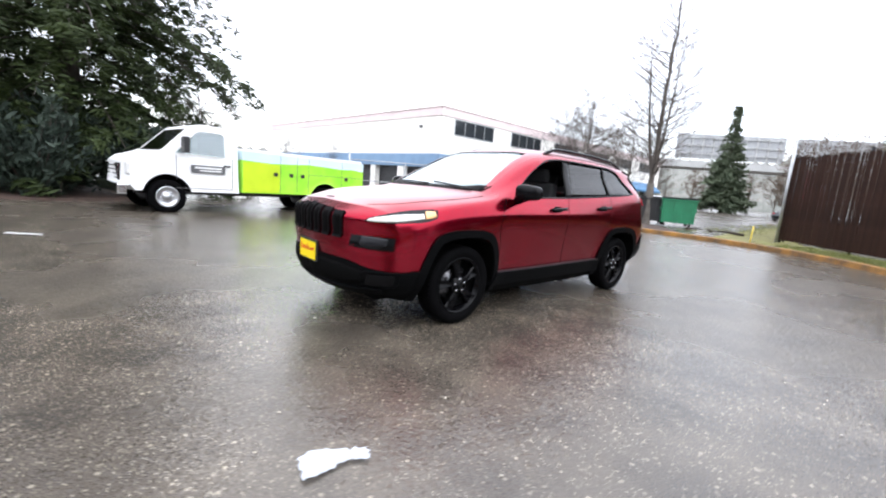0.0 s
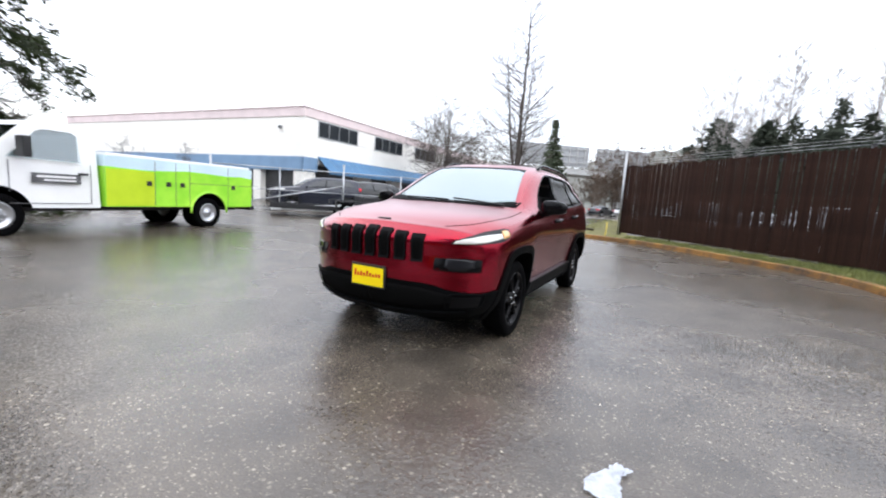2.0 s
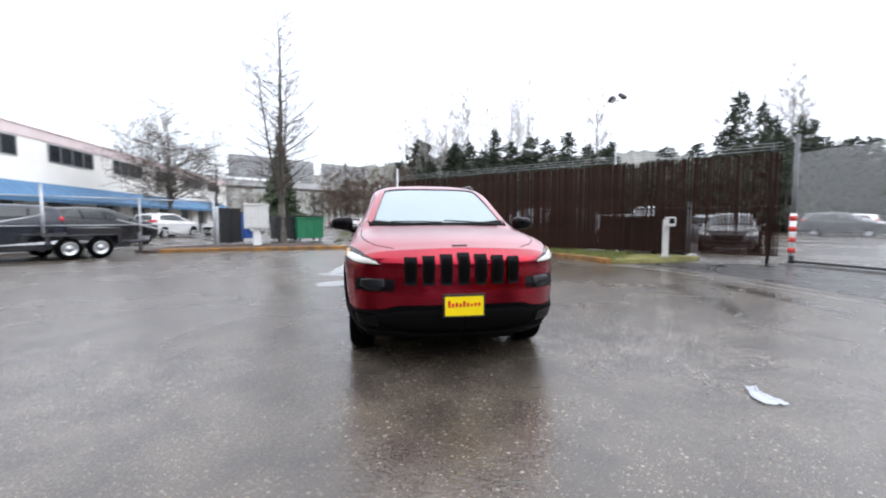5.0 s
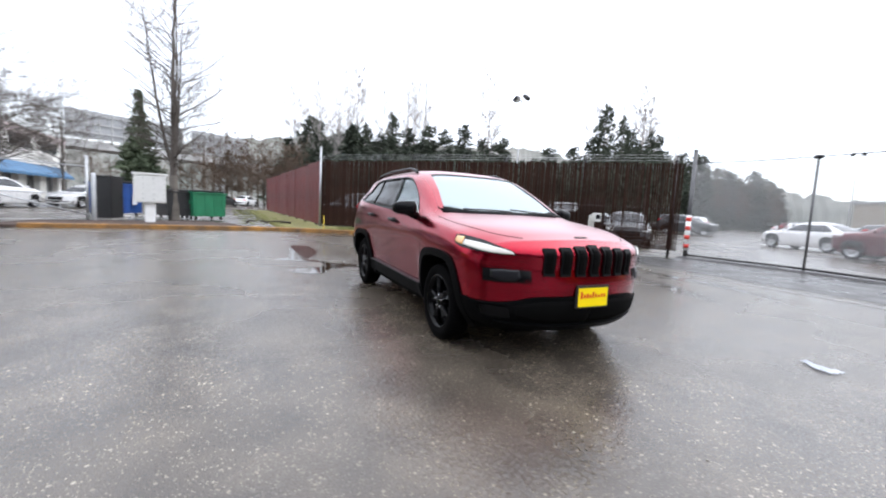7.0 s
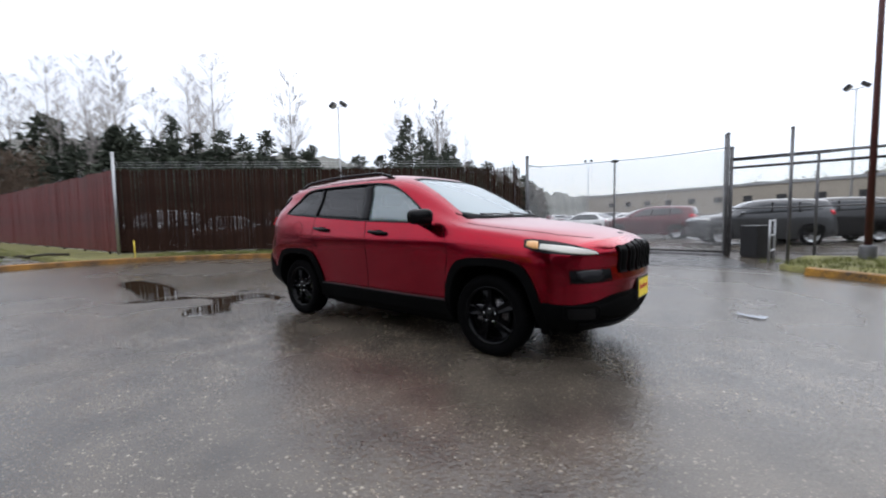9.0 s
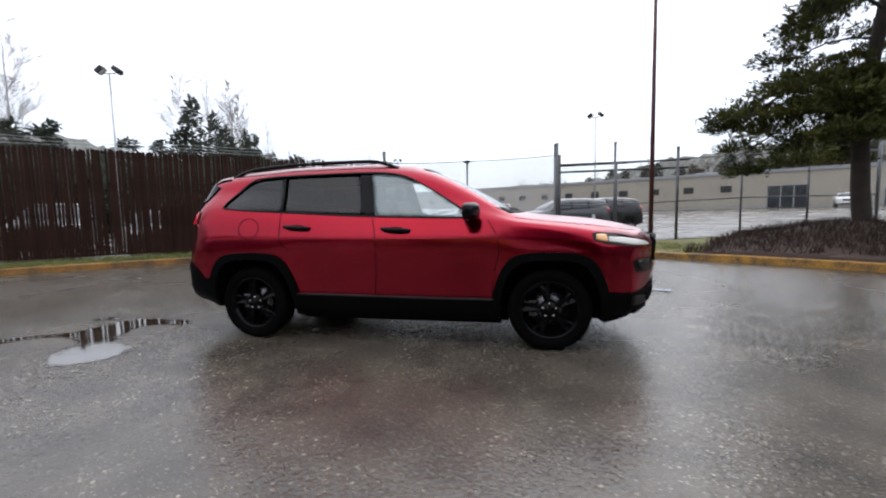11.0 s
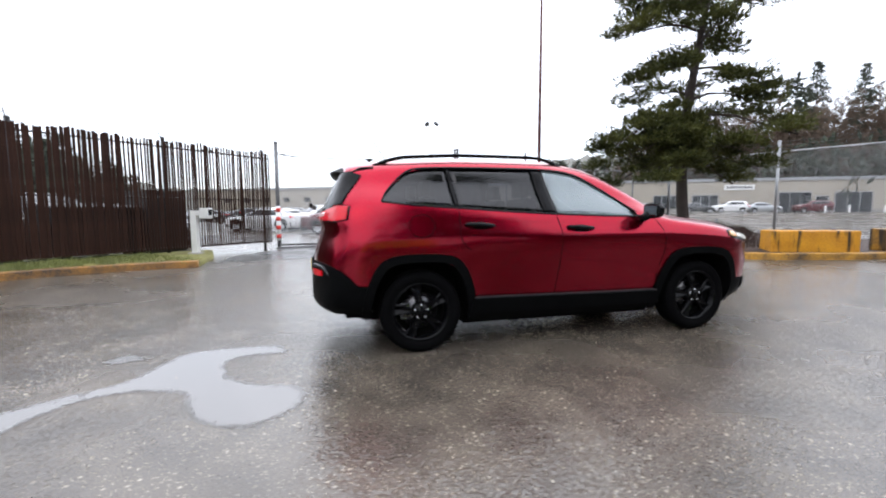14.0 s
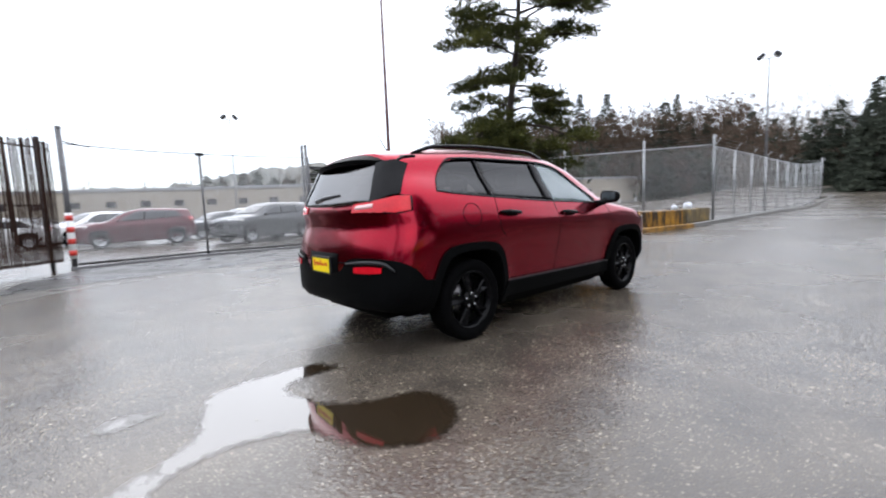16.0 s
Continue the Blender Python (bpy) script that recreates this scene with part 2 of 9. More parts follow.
BLOCK_YELLOW = streaked_block("stained_yellow_paint", (0.62, 0.29, 0.010), (0.42, 0.17, 0.008), 0.55, 0.68)
BLOCK_DARK = streaked_block("darkened_yellow_paint", (0.50, 0.24, 0.012), (0.14, 0.07, 0.012), 0.47, 0.58)
BLOCK_BARE = streaked_block("bare_block", (0.30, 0.20, 0.05), (0.07, 0.06, 0.045), 0.52, 0.66)
GRASS_SOIL = pbr("grass_turf", (0.085, 0.078, 0.03), 0.85, scale=2.0, fine=30, color2=(0.22, 0.21, 0.055), bump=0.6)
GRASS_BLADE = pbr("grass_blades", (0.13, 0.145, 0.035), 0.6, vary=0.4, scale=3, fine=20)
MULCH = pbr("bark_mulch", (0.036, 0.018, 0.011), 0.8, vary=0.5, scale=5, fine=40, bump=0.8)
SLAT_BROWN = pbr("brown_fence_slat", (0.025, 0.0112, 0.0075), 0.6, spec=0.10, vary=0.35, scale=4, fine=30, per_object=0.18)
SLAT_RED = pbr("red_brown_fence_slat", (0.115, 0.013, 0.012), 0.5, vary=0.3, scale=3, fine=30, per_object=0.2)
GALV = pbr("galvanised_steel", (0.42, 0.43, 0.44), 0.4, metal=0.7, vary=0.15)
MESH_PALE = pbr("pale_wire_mesh", (0.58, 0.59, 0.60), 0.5, metal=0.2, vary=0.1)
GALV_DARK = pbr("dull_steel", (0.13, 0.13, 0.135), 0.5, metal=0.6, vary=0.2)
BLACK_STEEL = pbr("black_steel", (0.02, 0.02, 0.022), 0.4, metal=0.4)
RUST_POLE = pbr("rusty_red_pole", (0.045, 0.011, 0.010), 0.6, scale=3, color2=(0.095, 0.020, 0.017))
WHITE_PAINT = pbr("white_paint", (0.78, 0.78, 0.77), 0.3, vary=0.05, scale=2)
WHITE_WALL = pbr("off_white_wall", (0.88, 0.86, 0.80), 0.7, vary=0.05, scale=0.6, bump=0.1)
PINK_TRIM = pbr("faded_pink_parapet", (0.74, 0.62, 0.61), 0.7, vary=0.1, scale=0.8)
BLUE_BAND = pbr("blue_painted_band", (0.17, 0.28, 0.42), 0.6, vary=0.1, scale=1.2)
BLUE_AWNING = pbr("blue_awning_fabric", (0.06, 0.16, 0.29), 0.7, vary=0.2, scale=1.5)
BEIGE_WALL = pbr("beige_concrete_wall", (0.36, 0.325, 0.27), 0.75, vary=0.08, scale=0.4)
GREY_ROOF = pbr("grey_roof", (0.30, 0.31, 0.32), 0.7, vary=0.12, scale=0.5)
# near-black that stands in for the shade inside openings
OPENING_SHADE = pbr("dark_interior", (0.02, 0.02, 0.022), 0.6)
WINDOW_DARK = pbr("dark_window_glass", (0.03, 0.035, 0.04), 0.06, vary=0.3, scale=0.8)
BARK = pbr("brown_bark", (0.030, 0.021, 0.016), 0.8, vary=0.4, scale=4, fine=40, bump=0.8)
BARK_GREY = pbr("grey_bark", (0.115, 0.10, 0.085), 0.8, vary=0.35, scale=3, fine=40, bump=0.6)
TWIG = pbr("bare_twigs", (0.080, 0.066, 0.056), 0.8, vary=0.3)
# twigs lightened so that distance haze sits in their colour
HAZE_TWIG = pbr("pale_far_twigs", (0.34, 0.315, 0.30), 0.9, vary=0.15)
NEEDLE = pbr("dark_needles", (0.012, 0.020, 0.009), 0.6, spec=0.2, scale=1.2, fine=8, color2=(0.042, 0.060, 0.016))
NEEDLE_BLUE = pbr("blue_green_needles", (0.016, 0.025, 0.020), 0.6, spec=0.2, scale=1.2, fine=8, color2=(0.040, 0.056, 0.040))
NEEDLE_PINE = pbr("pine_needles", (0.010, 0.016, 0.006), 0.6, spec=0.15, scale=1.1, fine=7, color2=(0.105, 0.110, 0.028))
# greyer and lighter than near needles: the air's haze is painted in
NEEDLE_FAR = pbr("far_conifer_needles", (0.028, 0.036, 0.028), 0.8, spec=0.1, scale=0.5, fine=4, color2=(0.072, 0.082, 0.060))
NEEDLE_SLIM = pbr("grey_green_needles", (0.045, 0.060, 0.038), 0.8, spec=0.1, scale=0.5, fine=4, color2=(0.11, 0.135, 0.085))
# concrete and steel of the raised road, paled to imitate distance haze
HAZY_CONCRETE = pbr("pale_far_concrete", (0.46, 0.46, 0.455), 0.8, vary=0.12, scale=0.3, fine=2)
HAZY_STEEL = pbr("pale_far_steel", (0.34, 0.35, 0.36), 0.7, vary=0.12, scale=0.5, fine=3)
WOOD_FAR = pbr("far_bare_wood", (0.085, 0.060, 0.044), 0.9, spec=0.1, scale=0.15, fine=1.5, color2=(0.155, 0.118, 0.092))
# hill colour carries the distance haze, no air is rendered
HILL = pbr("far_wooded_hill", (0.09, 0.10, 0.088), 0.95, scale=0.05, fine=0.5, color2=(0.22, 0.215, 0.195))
def paint_material(name, color, rough, metal):
    """Metallic lacquer under a clear coat, beaded with rain."""
    m = pbr(name, color, rough, metal=metal, vary=0.06, scale=3, fine=900, coat=0.42, spec=0.1)
    n, l = m.node_tree.nodes, m.node_tree.links
    p = n["Principled BSDF"]
    p.inputs["Coat Roughness"].default_value = 0.07
    tc = n.new("ShaderNodeTexCoord")
    v = n.new("ShaderNodeTexVoronoi")
    v.inputs["Scale"].default_value = 85
    v.feature = 'SMOOTH_F1'
    l.new(tc.outputs["Object"], v.inputs["Vector"])
    mr = n.new("ShaderNodeMapRange")
    mr.inputs["From Min"].default_value, mr.inputs["From Max"].default_value = 0.36, 0.1
    l.new(v.outputs["Distance"], mr.inputs["Value"])
    bn = n.new("ShaderNodeBump")
    bn.inputs["Strength"].default_value, bn.inputs["Distance"].default_value = 0.012, 0.003
    l.new(mr.outputs["Result"], bn.inputs["Height"])
    l.new(bn.outputs["Normal"], p.inputs["Coat Normal"])
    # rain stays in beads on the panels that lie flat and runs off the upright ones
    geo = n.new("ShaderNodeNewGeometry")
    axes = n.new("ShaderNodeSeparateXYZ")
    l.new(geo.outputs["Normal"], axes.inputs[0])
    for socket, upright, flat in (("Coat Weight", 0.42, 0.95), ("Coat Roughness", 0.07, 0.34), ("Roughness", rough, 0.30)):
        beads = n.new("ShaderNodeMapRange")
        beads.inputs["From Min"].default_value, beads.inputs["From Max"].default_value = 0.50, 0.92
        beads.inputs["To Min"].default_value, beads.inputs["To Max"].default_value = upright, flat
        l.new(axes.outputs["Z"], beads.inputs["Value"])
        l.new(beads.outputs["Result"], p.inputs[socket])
    return m


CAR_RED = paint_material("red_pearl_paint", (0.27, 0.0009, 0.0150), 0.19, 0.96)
CLADDING = pbr("black_textured_plastic", (0.0035, 0.0037, 0.004), 0.45, spec=0.02, vary=0.15, bump=0.1, bump_scale=300)
GLOSS_BLACK = pbr("gloss_black_paint", (0.003, 0.003, 0.0035), 0.2, vary=0.1, spec=0.13)
GRILLE_BLACK = pbr("matt_black_grille", (0.004, 0.004, 0.0045), 0.5, spec=0.07)
RIM_BLACK = pbr("gloss_black_wheel_paint", (0.0025, 0.0025, 0.003), 0.08, vary=0.1, spec=0.10)
BARREL = pbr("dark_wheel_barrel", (0.003, 0.003, 0.0033), 0.45, vary=0.2, spec=0.08)
NUT_BLACK = pbr("steel_nut", (0.35, 0.35, 0.36), 0.2, metal=0.9)
SATIN_GREY = pbr("satin_grey_plastic", (0.020, 0.021, 0.023), 0.35, spec=0.3, vary=0.15)
DISC = pbr("dark_brake_disc", (0.09, 0.09, 0.095), 0.25, metal=0.9, vary=0.2)
RUBBER = pbr("tyre_rubber", (0.003, 0.003, 0.0033), 0.7, spec=0.02, vary=0.2, bump=0.1, bump_scale=120)
CABIN = pbr("dark_cabin_trim", (0.03, 0.03, 0.032), 0.6)
WELL = pbr("wheel_well_liner", (0.003, 0.003, 0.003), 0.9, spec=0.05)
CHROME = pbr("bright_metal", (0.65, 0.66, 0.67), 0.15, metal=1.0, vary=0.05)
MIRROR_DARK = pbr("wet_mirror_glass", (0.16, 0.17, 0.18), 0.12, metal=1.0, vary=0.1)
RIM_SILVER = pbr("silver_wheel", (0.45, 0.46, 0.47), 0.3, metal=0.9)
PLATE_YELLOW = pbr("yellow_dealer_plate", (0.95, 0.72, 0.0), 0.35, vary=0.03)
PLATE_RED = pbr("red_print", (0.6, 0.03, 0.01), 0.4)
TAIL_RED = pbr("red_lamp_lens", (0.58, 0.006, 0.018), 0.12, spec=0.4)
TAIL_PALE = pbr("pale_lamp_lens", (0.80, 0.50, 0.50), 0.12)
LENS_WARM = pbr("pale_amber_lens", (0.78, 0.40, 0.14), 0.15, coat=1.0)
LENS_DARK = pbr("smoked_lamp_lens", (0.012, 0.012, 0.014), 0.12, spec=0.2)
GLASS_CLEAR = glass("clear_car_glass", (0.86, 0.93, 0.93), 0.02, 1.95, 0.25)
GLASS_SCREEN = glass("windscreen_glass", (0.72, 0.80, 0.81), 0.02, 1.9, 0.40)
GLASS_TINT = glass("privacy_glass", (0.10, 0.11, 0.125), 0.02, 1.55)
GLASS_REAR = glass("rear_screen_glass", (0.12, 0.13, 0.14), 0.03, 2.4)
GREEN_PAINT = pbr("lime_green_wrap", (0.22, 0.62, 0.03), 0.3, scale=0.9, fine=3, color2=(0.42, 0.80, 0.06), coat=0.3)
SKY_WRAP = pbr("pale_blue_wrap", (0.58, 0.74, 0.80), 0.3, vary=0.15, scale=1.0, coat=0.3)
DUMP_GREEN = pbr("green_dumpster_paint", (0.015, 0.16, 0.075), 0.45, vary=0.2, scale=2)
DUMP_BLUE = pbr("blue_dumpster_paint", (0.025, 0.075, 0.26), 0.45, vary=0.2, scale=2)
BLACK_LID = pbr("black_plastic_lid", (0.015, 0.015, 0.016), 0.45)
LIME_PRINT = pbr("yellow_lime_print", (0.44, 0.60, 0.02), 0.3, scale=0.9, fine=3, color2=(0.56, 0.72, 0.03), coat=0.3)
BOX_GREY = pbr("pale_grey_cabinet", (0.62, 0.62, 0.60), 0.4, vary=0.06)
RED_STRIPE = pbr("red_reflective_tape", (0.55, 0.03, 0.02), 0.35)
PAPER = pbr("crumpled_white_paper", (0.72, 0.75, 0.80), 0.6, vary=0.1, scale=20, bump=0.5, bump_scale=30)
LINE_WHITE = pbr("worn_white_line", (0.45, 0.45, 0.44), 0.5, vary=0.3, scale=4, fine=60)


def lamp_material(name, color, strength):
    m = bpy.data.materials.new(name)
    m.use_nodes = True
    p = m.node_tree.nodes["Principled BSDF"]
    p.inputs["Base Color"].default_value = (*color, 1)
    p.inputs["Emission Color"].default_value = (*color, 1)
    p.inputs["Emission Strength"].default_value = strength
    p.inputs["Roughness"].default_value = 0.1
    return m


LED_WHITE = lamp_material("lit_running_lamp", (0.56, 0.55, 0.51), 0.14)


# ---- mesh tools ----
def thing(name, label, category, at=None, group="", kind=""):
    ob = new(name)
    ob.empty_display_size = 0.2
    if at is not None:
        ob.matrix_world = at
    return tagged(ob, label, category, group, kind)


def part(name, bm, material, parent=None, label="", smooth=False, angle=None):
    """Link a bmesh as one mesh object under a thing or a part."""
    me = bpy.data.meshes.new(name)
    bm.to_mesh(me)
    bm.free()
    for mt in (material if isinstance(material, (list, tuple)) else [material]):
        me.materials.append(mt)
    if smooth:
        me.shade_smooth()
        if angle:
            me.set_sharp_from_angle(angle=radians(angle))
    ob = new(name, me)
    if parent is not None:
        ob.parent = parent
    if label:
        tagged(ob, label)
    return ob


def raw(name, verts, faces, material, parent=None, label="", smooth=False):
    me = bpy.data.meshes.new(name)
    me.from_pydata(verts, [], faces)
    for mt in (material if isinstance(material, (list, tuple)) else [material]):
        me.materials.append(mt)
    if smooth:
        me.shade_smooth()
    ob = new(name, me)
    if parent is not None:
        ob.parent = parent
    if label:
        tagged(ob, label)
    return ob


def share(name, me, parent, m=None):
    ob = new(name, me)
    ob.parent = parent
    if m is not None:
        ob.matrix_local = m
    return ob


def box(bm, x0, x1, y0, y1, z0, z1, bevel=0.0, m=None, mat=0):
    v = [bm.verts.new((x, y, z)) for x in (x0, x1) for y in (y0, y1) for z in (z0, z1)]
    fs = [bm.faces.new([v[i] for i in q]) for q in ((0, 1, 3, 2), (4, 6, 7, 5), (0, 4, 5, 1), (2, 3, 7, 6), (0, 2, 6, 4), (1, 5, 7, 3))]
    for f in fs:
        f.material_index = mat
    if bevel:
        es = list({e for f in fs for e in f.edges})
        r = bmesh.ops.bevel(bm, geom=es, offset=bevel, segments=2, affect='EDGES', profile=0.6)
        v = list({w for f in r["faces"] for w in f.verts} | {w for f in fs if f.is_valid for w in f.verts})
    if m is not None:
        bmesh.ops.transform(bm, matrix=m, verts=[w for w in v if w.is_valid])
    return v


def tube(bm, pts, radii, sides=8, caps=True, mat=0):
    """A tapered tube along points."""
    rings = []
    up = Vector((0.13, 0.21, 0.97)).normalized()
    pts = [Vector(q) for q in pts]
    if not isinstance(radii, (list, tuple)):
        radii = [radii] * len(pts)
    for i, q in enumerate(pts):
        d = (pts[min(i + 1, len(pts) - 1)] - pts[max(i - 1, 0)]).normalized()
        a = d.cross(up)
        if a.length < 1e-3:
            a = d.cross(Vector((1, 0, 0)))
        a.normalize()
        b = d.cross(a)
        rings.append([bm.verts.new(q + (a * math.cos(k * math.tau / sides) + b * math.sin(k * math.tau / sides)) * radii[i]) for k in range(sides)])
    for r0, r1 in zip(rings, rings[1:]):
        for k in range(sides):
            f = bm.faces.new((r0[k], r0[(k + 1) % sides], r1[(k + 1) % sides], r1[k]))
            f.material_index = mat
            f.smooth = True
    if caps:
        for r in (rings[0][::-1], rings[-1]):
            f = bm.faces.new(r)
            f.material_index = mat


def lathe(bm, profile, axis='y', sides=40, at=(0, 0, 0), mat=0):
    """Turn a profile of (radius, offset along the axis)."""
    rings = []
    for r, o in profile:
        ring = []
        for k in range(sides):
            c, s = math.cos(k * math.tau / sides) * r, math.sin(k * math.tau / sides) * r
            q = {'y': (c, o, s), 'z': (c, s, o), 'x': (o, c, s)}[axis]
            ring.append(bm.verts.new(Vector(q) + Vector(at)))
        rings.append(ring)
    for r0, r1 in zip(rings, rings[1:]):
        for k in range(sides):
            f = bm.faces.new((r0[k], r0[(k + 1) % sides], r1[(k + 1) % sides], r1[k]))
            f.smooth, f.material_index = True, mat
    return rings


def prism(bm, outline, y0, y1, mat=0):
    """Extrude an (x, z) outline from y0 to y1."""
    a = [bm.verts.new((x, y0, z)) for x, z in outline]
    b = [bm.verts.new((x, y1, z)) for x, z in outline]
    k = len(a)
    fs = [bm.faces.new(a), bm.faces.new(b[::-1])] + [bm.faces.new((a[i], b[i], b[(i + 1) % k], a[(i + 1) % k])) for i in range(k)]
    for f in fs:
        f.material_index = mat
    bmesh.ops.recalc_face_normals(bm, faces=fs)
    return a + b


def smooth_curve(pts, n):
    """n points evenly spaced by parameter on a Catmull-Rom curve through pts."""
    p = [Vector(q) for q in pts]
    if len(p) == 2:
        return [p[0].lerp(p[1], i / (n - 1)) for i in range(n)]
    p = [p[0] * 2 - p[1]] + p + [p[-1] * 2 - p[-2]]
    out = []
    for i in range(n):
        u = i / (n - 1) * (len(p) - 3)
        k = min(int(u), len(p) - 4)
        t = u - k
        a, b, c, d = p[k:k + 4]
        out.append(0.5 * ((2 * b) + (c - a) * t + (2 * a - 5 * b + 4 * c - d) * t * t + (3 * b - a - 3 * c + d) * t ** 3))
    return out

# ---- vehicles: shells lofted through cross-sections ----
def spline(xs, ys, x):
    """Monotone cubic through (xs, ys); xs ascending."""
    if x <= xs[0]:
        return ys[0]
    if x >= xs[-1]:
        return ys[-1]
    k = max(i for i in range(len(xs) - 1) if xs[i] <= x)
    d = [(ys[i + 1] - ys[i]) / (xs[i + 1] - xs[i]) for i in range(len(xs) - 1)]

    def slope(i):
        if i == 0 or i == len(xs) - 1:
            return d[0] if i == 0 else d[-1]
        return 0.0 if d[i - 1] * d[i] <= 0 else 2 * d[i - 1] * d[i] / (d[i - 1] + d[i])
    h = xs[k + 1] - xs[k]
    t = (x - xs[k]) / h
    m0, m1 = slope(k) * h, slope(k + 1) * h
    return (2 * t ** 3 - 3 * t * t + 1) * ys[k] + (t ** 3 - 2 * t * t + t) * m0 + (-2 * t ** 3 + 3 * t * t) * ys[k + 1] + (t ** 3 - t * t) * m1


def shell(stations, warp, count=64, sub=4, cap_cols=16):
    """stations: rows of x, z_floor, w_floor, then (w, z) of flank, shoulder, belt, pane, roof edge, and z of the top."""
    rows = sorted(stations)
    xs = [r[0] for r in rows]
    bm = bmesh.new()
    # denser towards both ends
    ring_x = [xs[0] + (xs[-1] - xs[0]) * (0.5 - 0.5 * math.cos(math.pi * (0.06 + 0.88 * i / (count - 1)))) for i in range(count)]
    lo, hi = ring_x[0], ring_x[-1]
    ring_x = [xs[0] + (q - lo) / (hi - lo) * (xs[-1] - xs[0]) for q in ring_x]
    rings = []
    for x in ring_x:
        v = [spline(xs, [r[k] for r in rows], x) for k in range(1, len(rows[0]))]
        zf, wf = v[0], v[1]
        pts = [(v[2], v[3]), (v[4], v[5]), (v[6], v[7]), (v[8], v[9]), (v[10], v[11])]
        top = v[12]
        half = [(wf * i / 3, zf) for i in range(3)]
        low = smooth_curve([(wf, zf, 0), (pts[0][0], pts[0][1], 0), (pts[1][0], pts[1][1], 0)], 2 * sub + 1)
        half += [(q.x, q.y) for q in low[:-1]]
        up = smooth_curve([(q[0], q[1], 0) for q in pts[1:]] + [(0, top, 0), (-pts[-1][0], pts[-1][1], 0)], 5 * sub + 1)
        half += [(q.x, q.y) for q in up[:4 * sub]] + [(0.0, top)]
        left = [bm.verts.new(warp(x, w, z)) for w, z in half]
        right = [bm.verts.new(warp(x, -w, z)) for w, z in half[1:-1]]
        rings.append((left, right, half))
    n = len(rings[0][0])

    def loop(r):
        return r[0] + r[1][::-1]
    for a, b in zip(rings, rings[1:]):
        la, lb = loop(a), loop(b)
        k = len(la)
        for i in range(k):
            bm.faces.new((la[i], la[(i + 1) % k], lb[(i + 1) % k], lb[i]))
    for end, x in ((0, ring_x[0]), (-1, ring_x[-1])):
        left, right, half = rings[end]
        grid = []
        for i in range(n):
            if i in (0, n - 1):
                grid.append([left[i]] * (cap_cols + 1))
                continue
            w, z = half[i]
            row = [left[i]]
            for c in range(1, cap_cols):
                row.append(bm.verts.new(warp(x, w * (1 - 2 * c / cap_cols), z)))
            row.append(right[i - 1])
            grid.append(row)
        for i in range(n - 1):
            for c in range(cap_cols):
                q = []
                for w in (grid[i][c], grid[i][c + 1], grid[i + 1][c + 1], grid[i + 1][c]):
                    if w not in q:
                        q.append(w)
                if len(q) > 2:
                    bm.faces.new(q)
    bmesh.ops.remove_doubles(bm, verts=bm.verts, dist=0.0004)
    bmesh.ops.recalc_face_normals(bm, faces=bm.faces)
    for f in bm.faces:
        f.smooth = True
    return bm


def cast(bvh, q, mode):
    q = Vector(q)
    if mode == 'side':
        s = 1 if q.y >= 0 else -1
        r = bvh.ray_cast(Vector((q.x, 3 * s, q.z)), Vector((0, -s, 0)))
    elif mode == 'front':
        r = bvh.ray_cast(Vector((5, q.y, q.z)), Vector((-1, 0, 0)))
    elif mode == 'rear':
        r = bvh.ray_cast(Vector((-5, q.y, q.z)), Vector((1, 0, 0)))
    elif mode == 'diag':
        s = 1 if q.y >= 0 else -1
        r = bvh.ray_cast(q + Vector((2, 2 * s, 0)), Vector((-1, -s, 0)).normalized())
    elif mode == 'top':
        r = bvh.ray_cast(Vector((q.x, q.y, 5)), Vector((0, 0, -1)))
    else:
        r = (None,)
    if r[0] is None:
        r = bvh.find_nearest(q)
    p, nrm = r[0], r[1]
    if nrm.dot(p - Vector((p.x * 0.6, 0, 0.8))) < 0:
        nrm = -nrm
    return p, nrm


def drape(bvh, a, b, n=16, m=4, off=0.004, mode='near', depth=0.012, flip=False, curved=True, mat=0, bm=None):
    """A panel of real thickness that follows the shell between two edge curves."""
    sy = -1 if flip else 1
    fa = smooth_curve(a, n) if curved else polyline(a, n)
    fb = smooth_curve(b, n) if curved else polyline(b, n)
    bm = bm or bmesh.new()
    grid, back = [], []
    for j in range(m + 1):
        row, brow = [], []
        for i in range(n):
            q = fa[i].lerp(fb[i], j / m)
            p, nr = cast(bvh, q, mode)
            o, u = p + nr * off, p + nr * (off - depth)
            row.append(bm.verts.new((o.x, o.y * sy, o.z)))
            brow.append((u.x, u.y * sy, u.z))
        grid.append(row)
        back.append(brow)
    fs = []
    for j in range(m):
        for i in range(n - 1):
            f = bm.faces.new((grid[j][i], grid[j][i + 1], grid[j + 1][i + 1], grid[j + 1][i]))
            f.smooth = True
            fs.append(f)
    rim = [(0, i) for i in range(n)] + [(j, n - 1) for j in range(1, m + 1)] + [(m, i) for i in range(n - 2, -1, -1)] + [(j, 0) for j in range(m - 1, 0, -1)]
    low = [bm.verts.new(back[j][i]) for j, i in rim]
    for k in range(len(rim)):
        (j0, i0), (j1, i1) = rim[k], rim[(k + 1) % len(rim)]
        fs.append(bm.faces.new((grid[j0][i0], low[k], low[(k + 1) % len(rim)], grid[j1][i1])))
    for f in fs:
        f.material_index = mat
    bmesh.ops.recalc_face_normals(bm, faces=fs)
    return bm


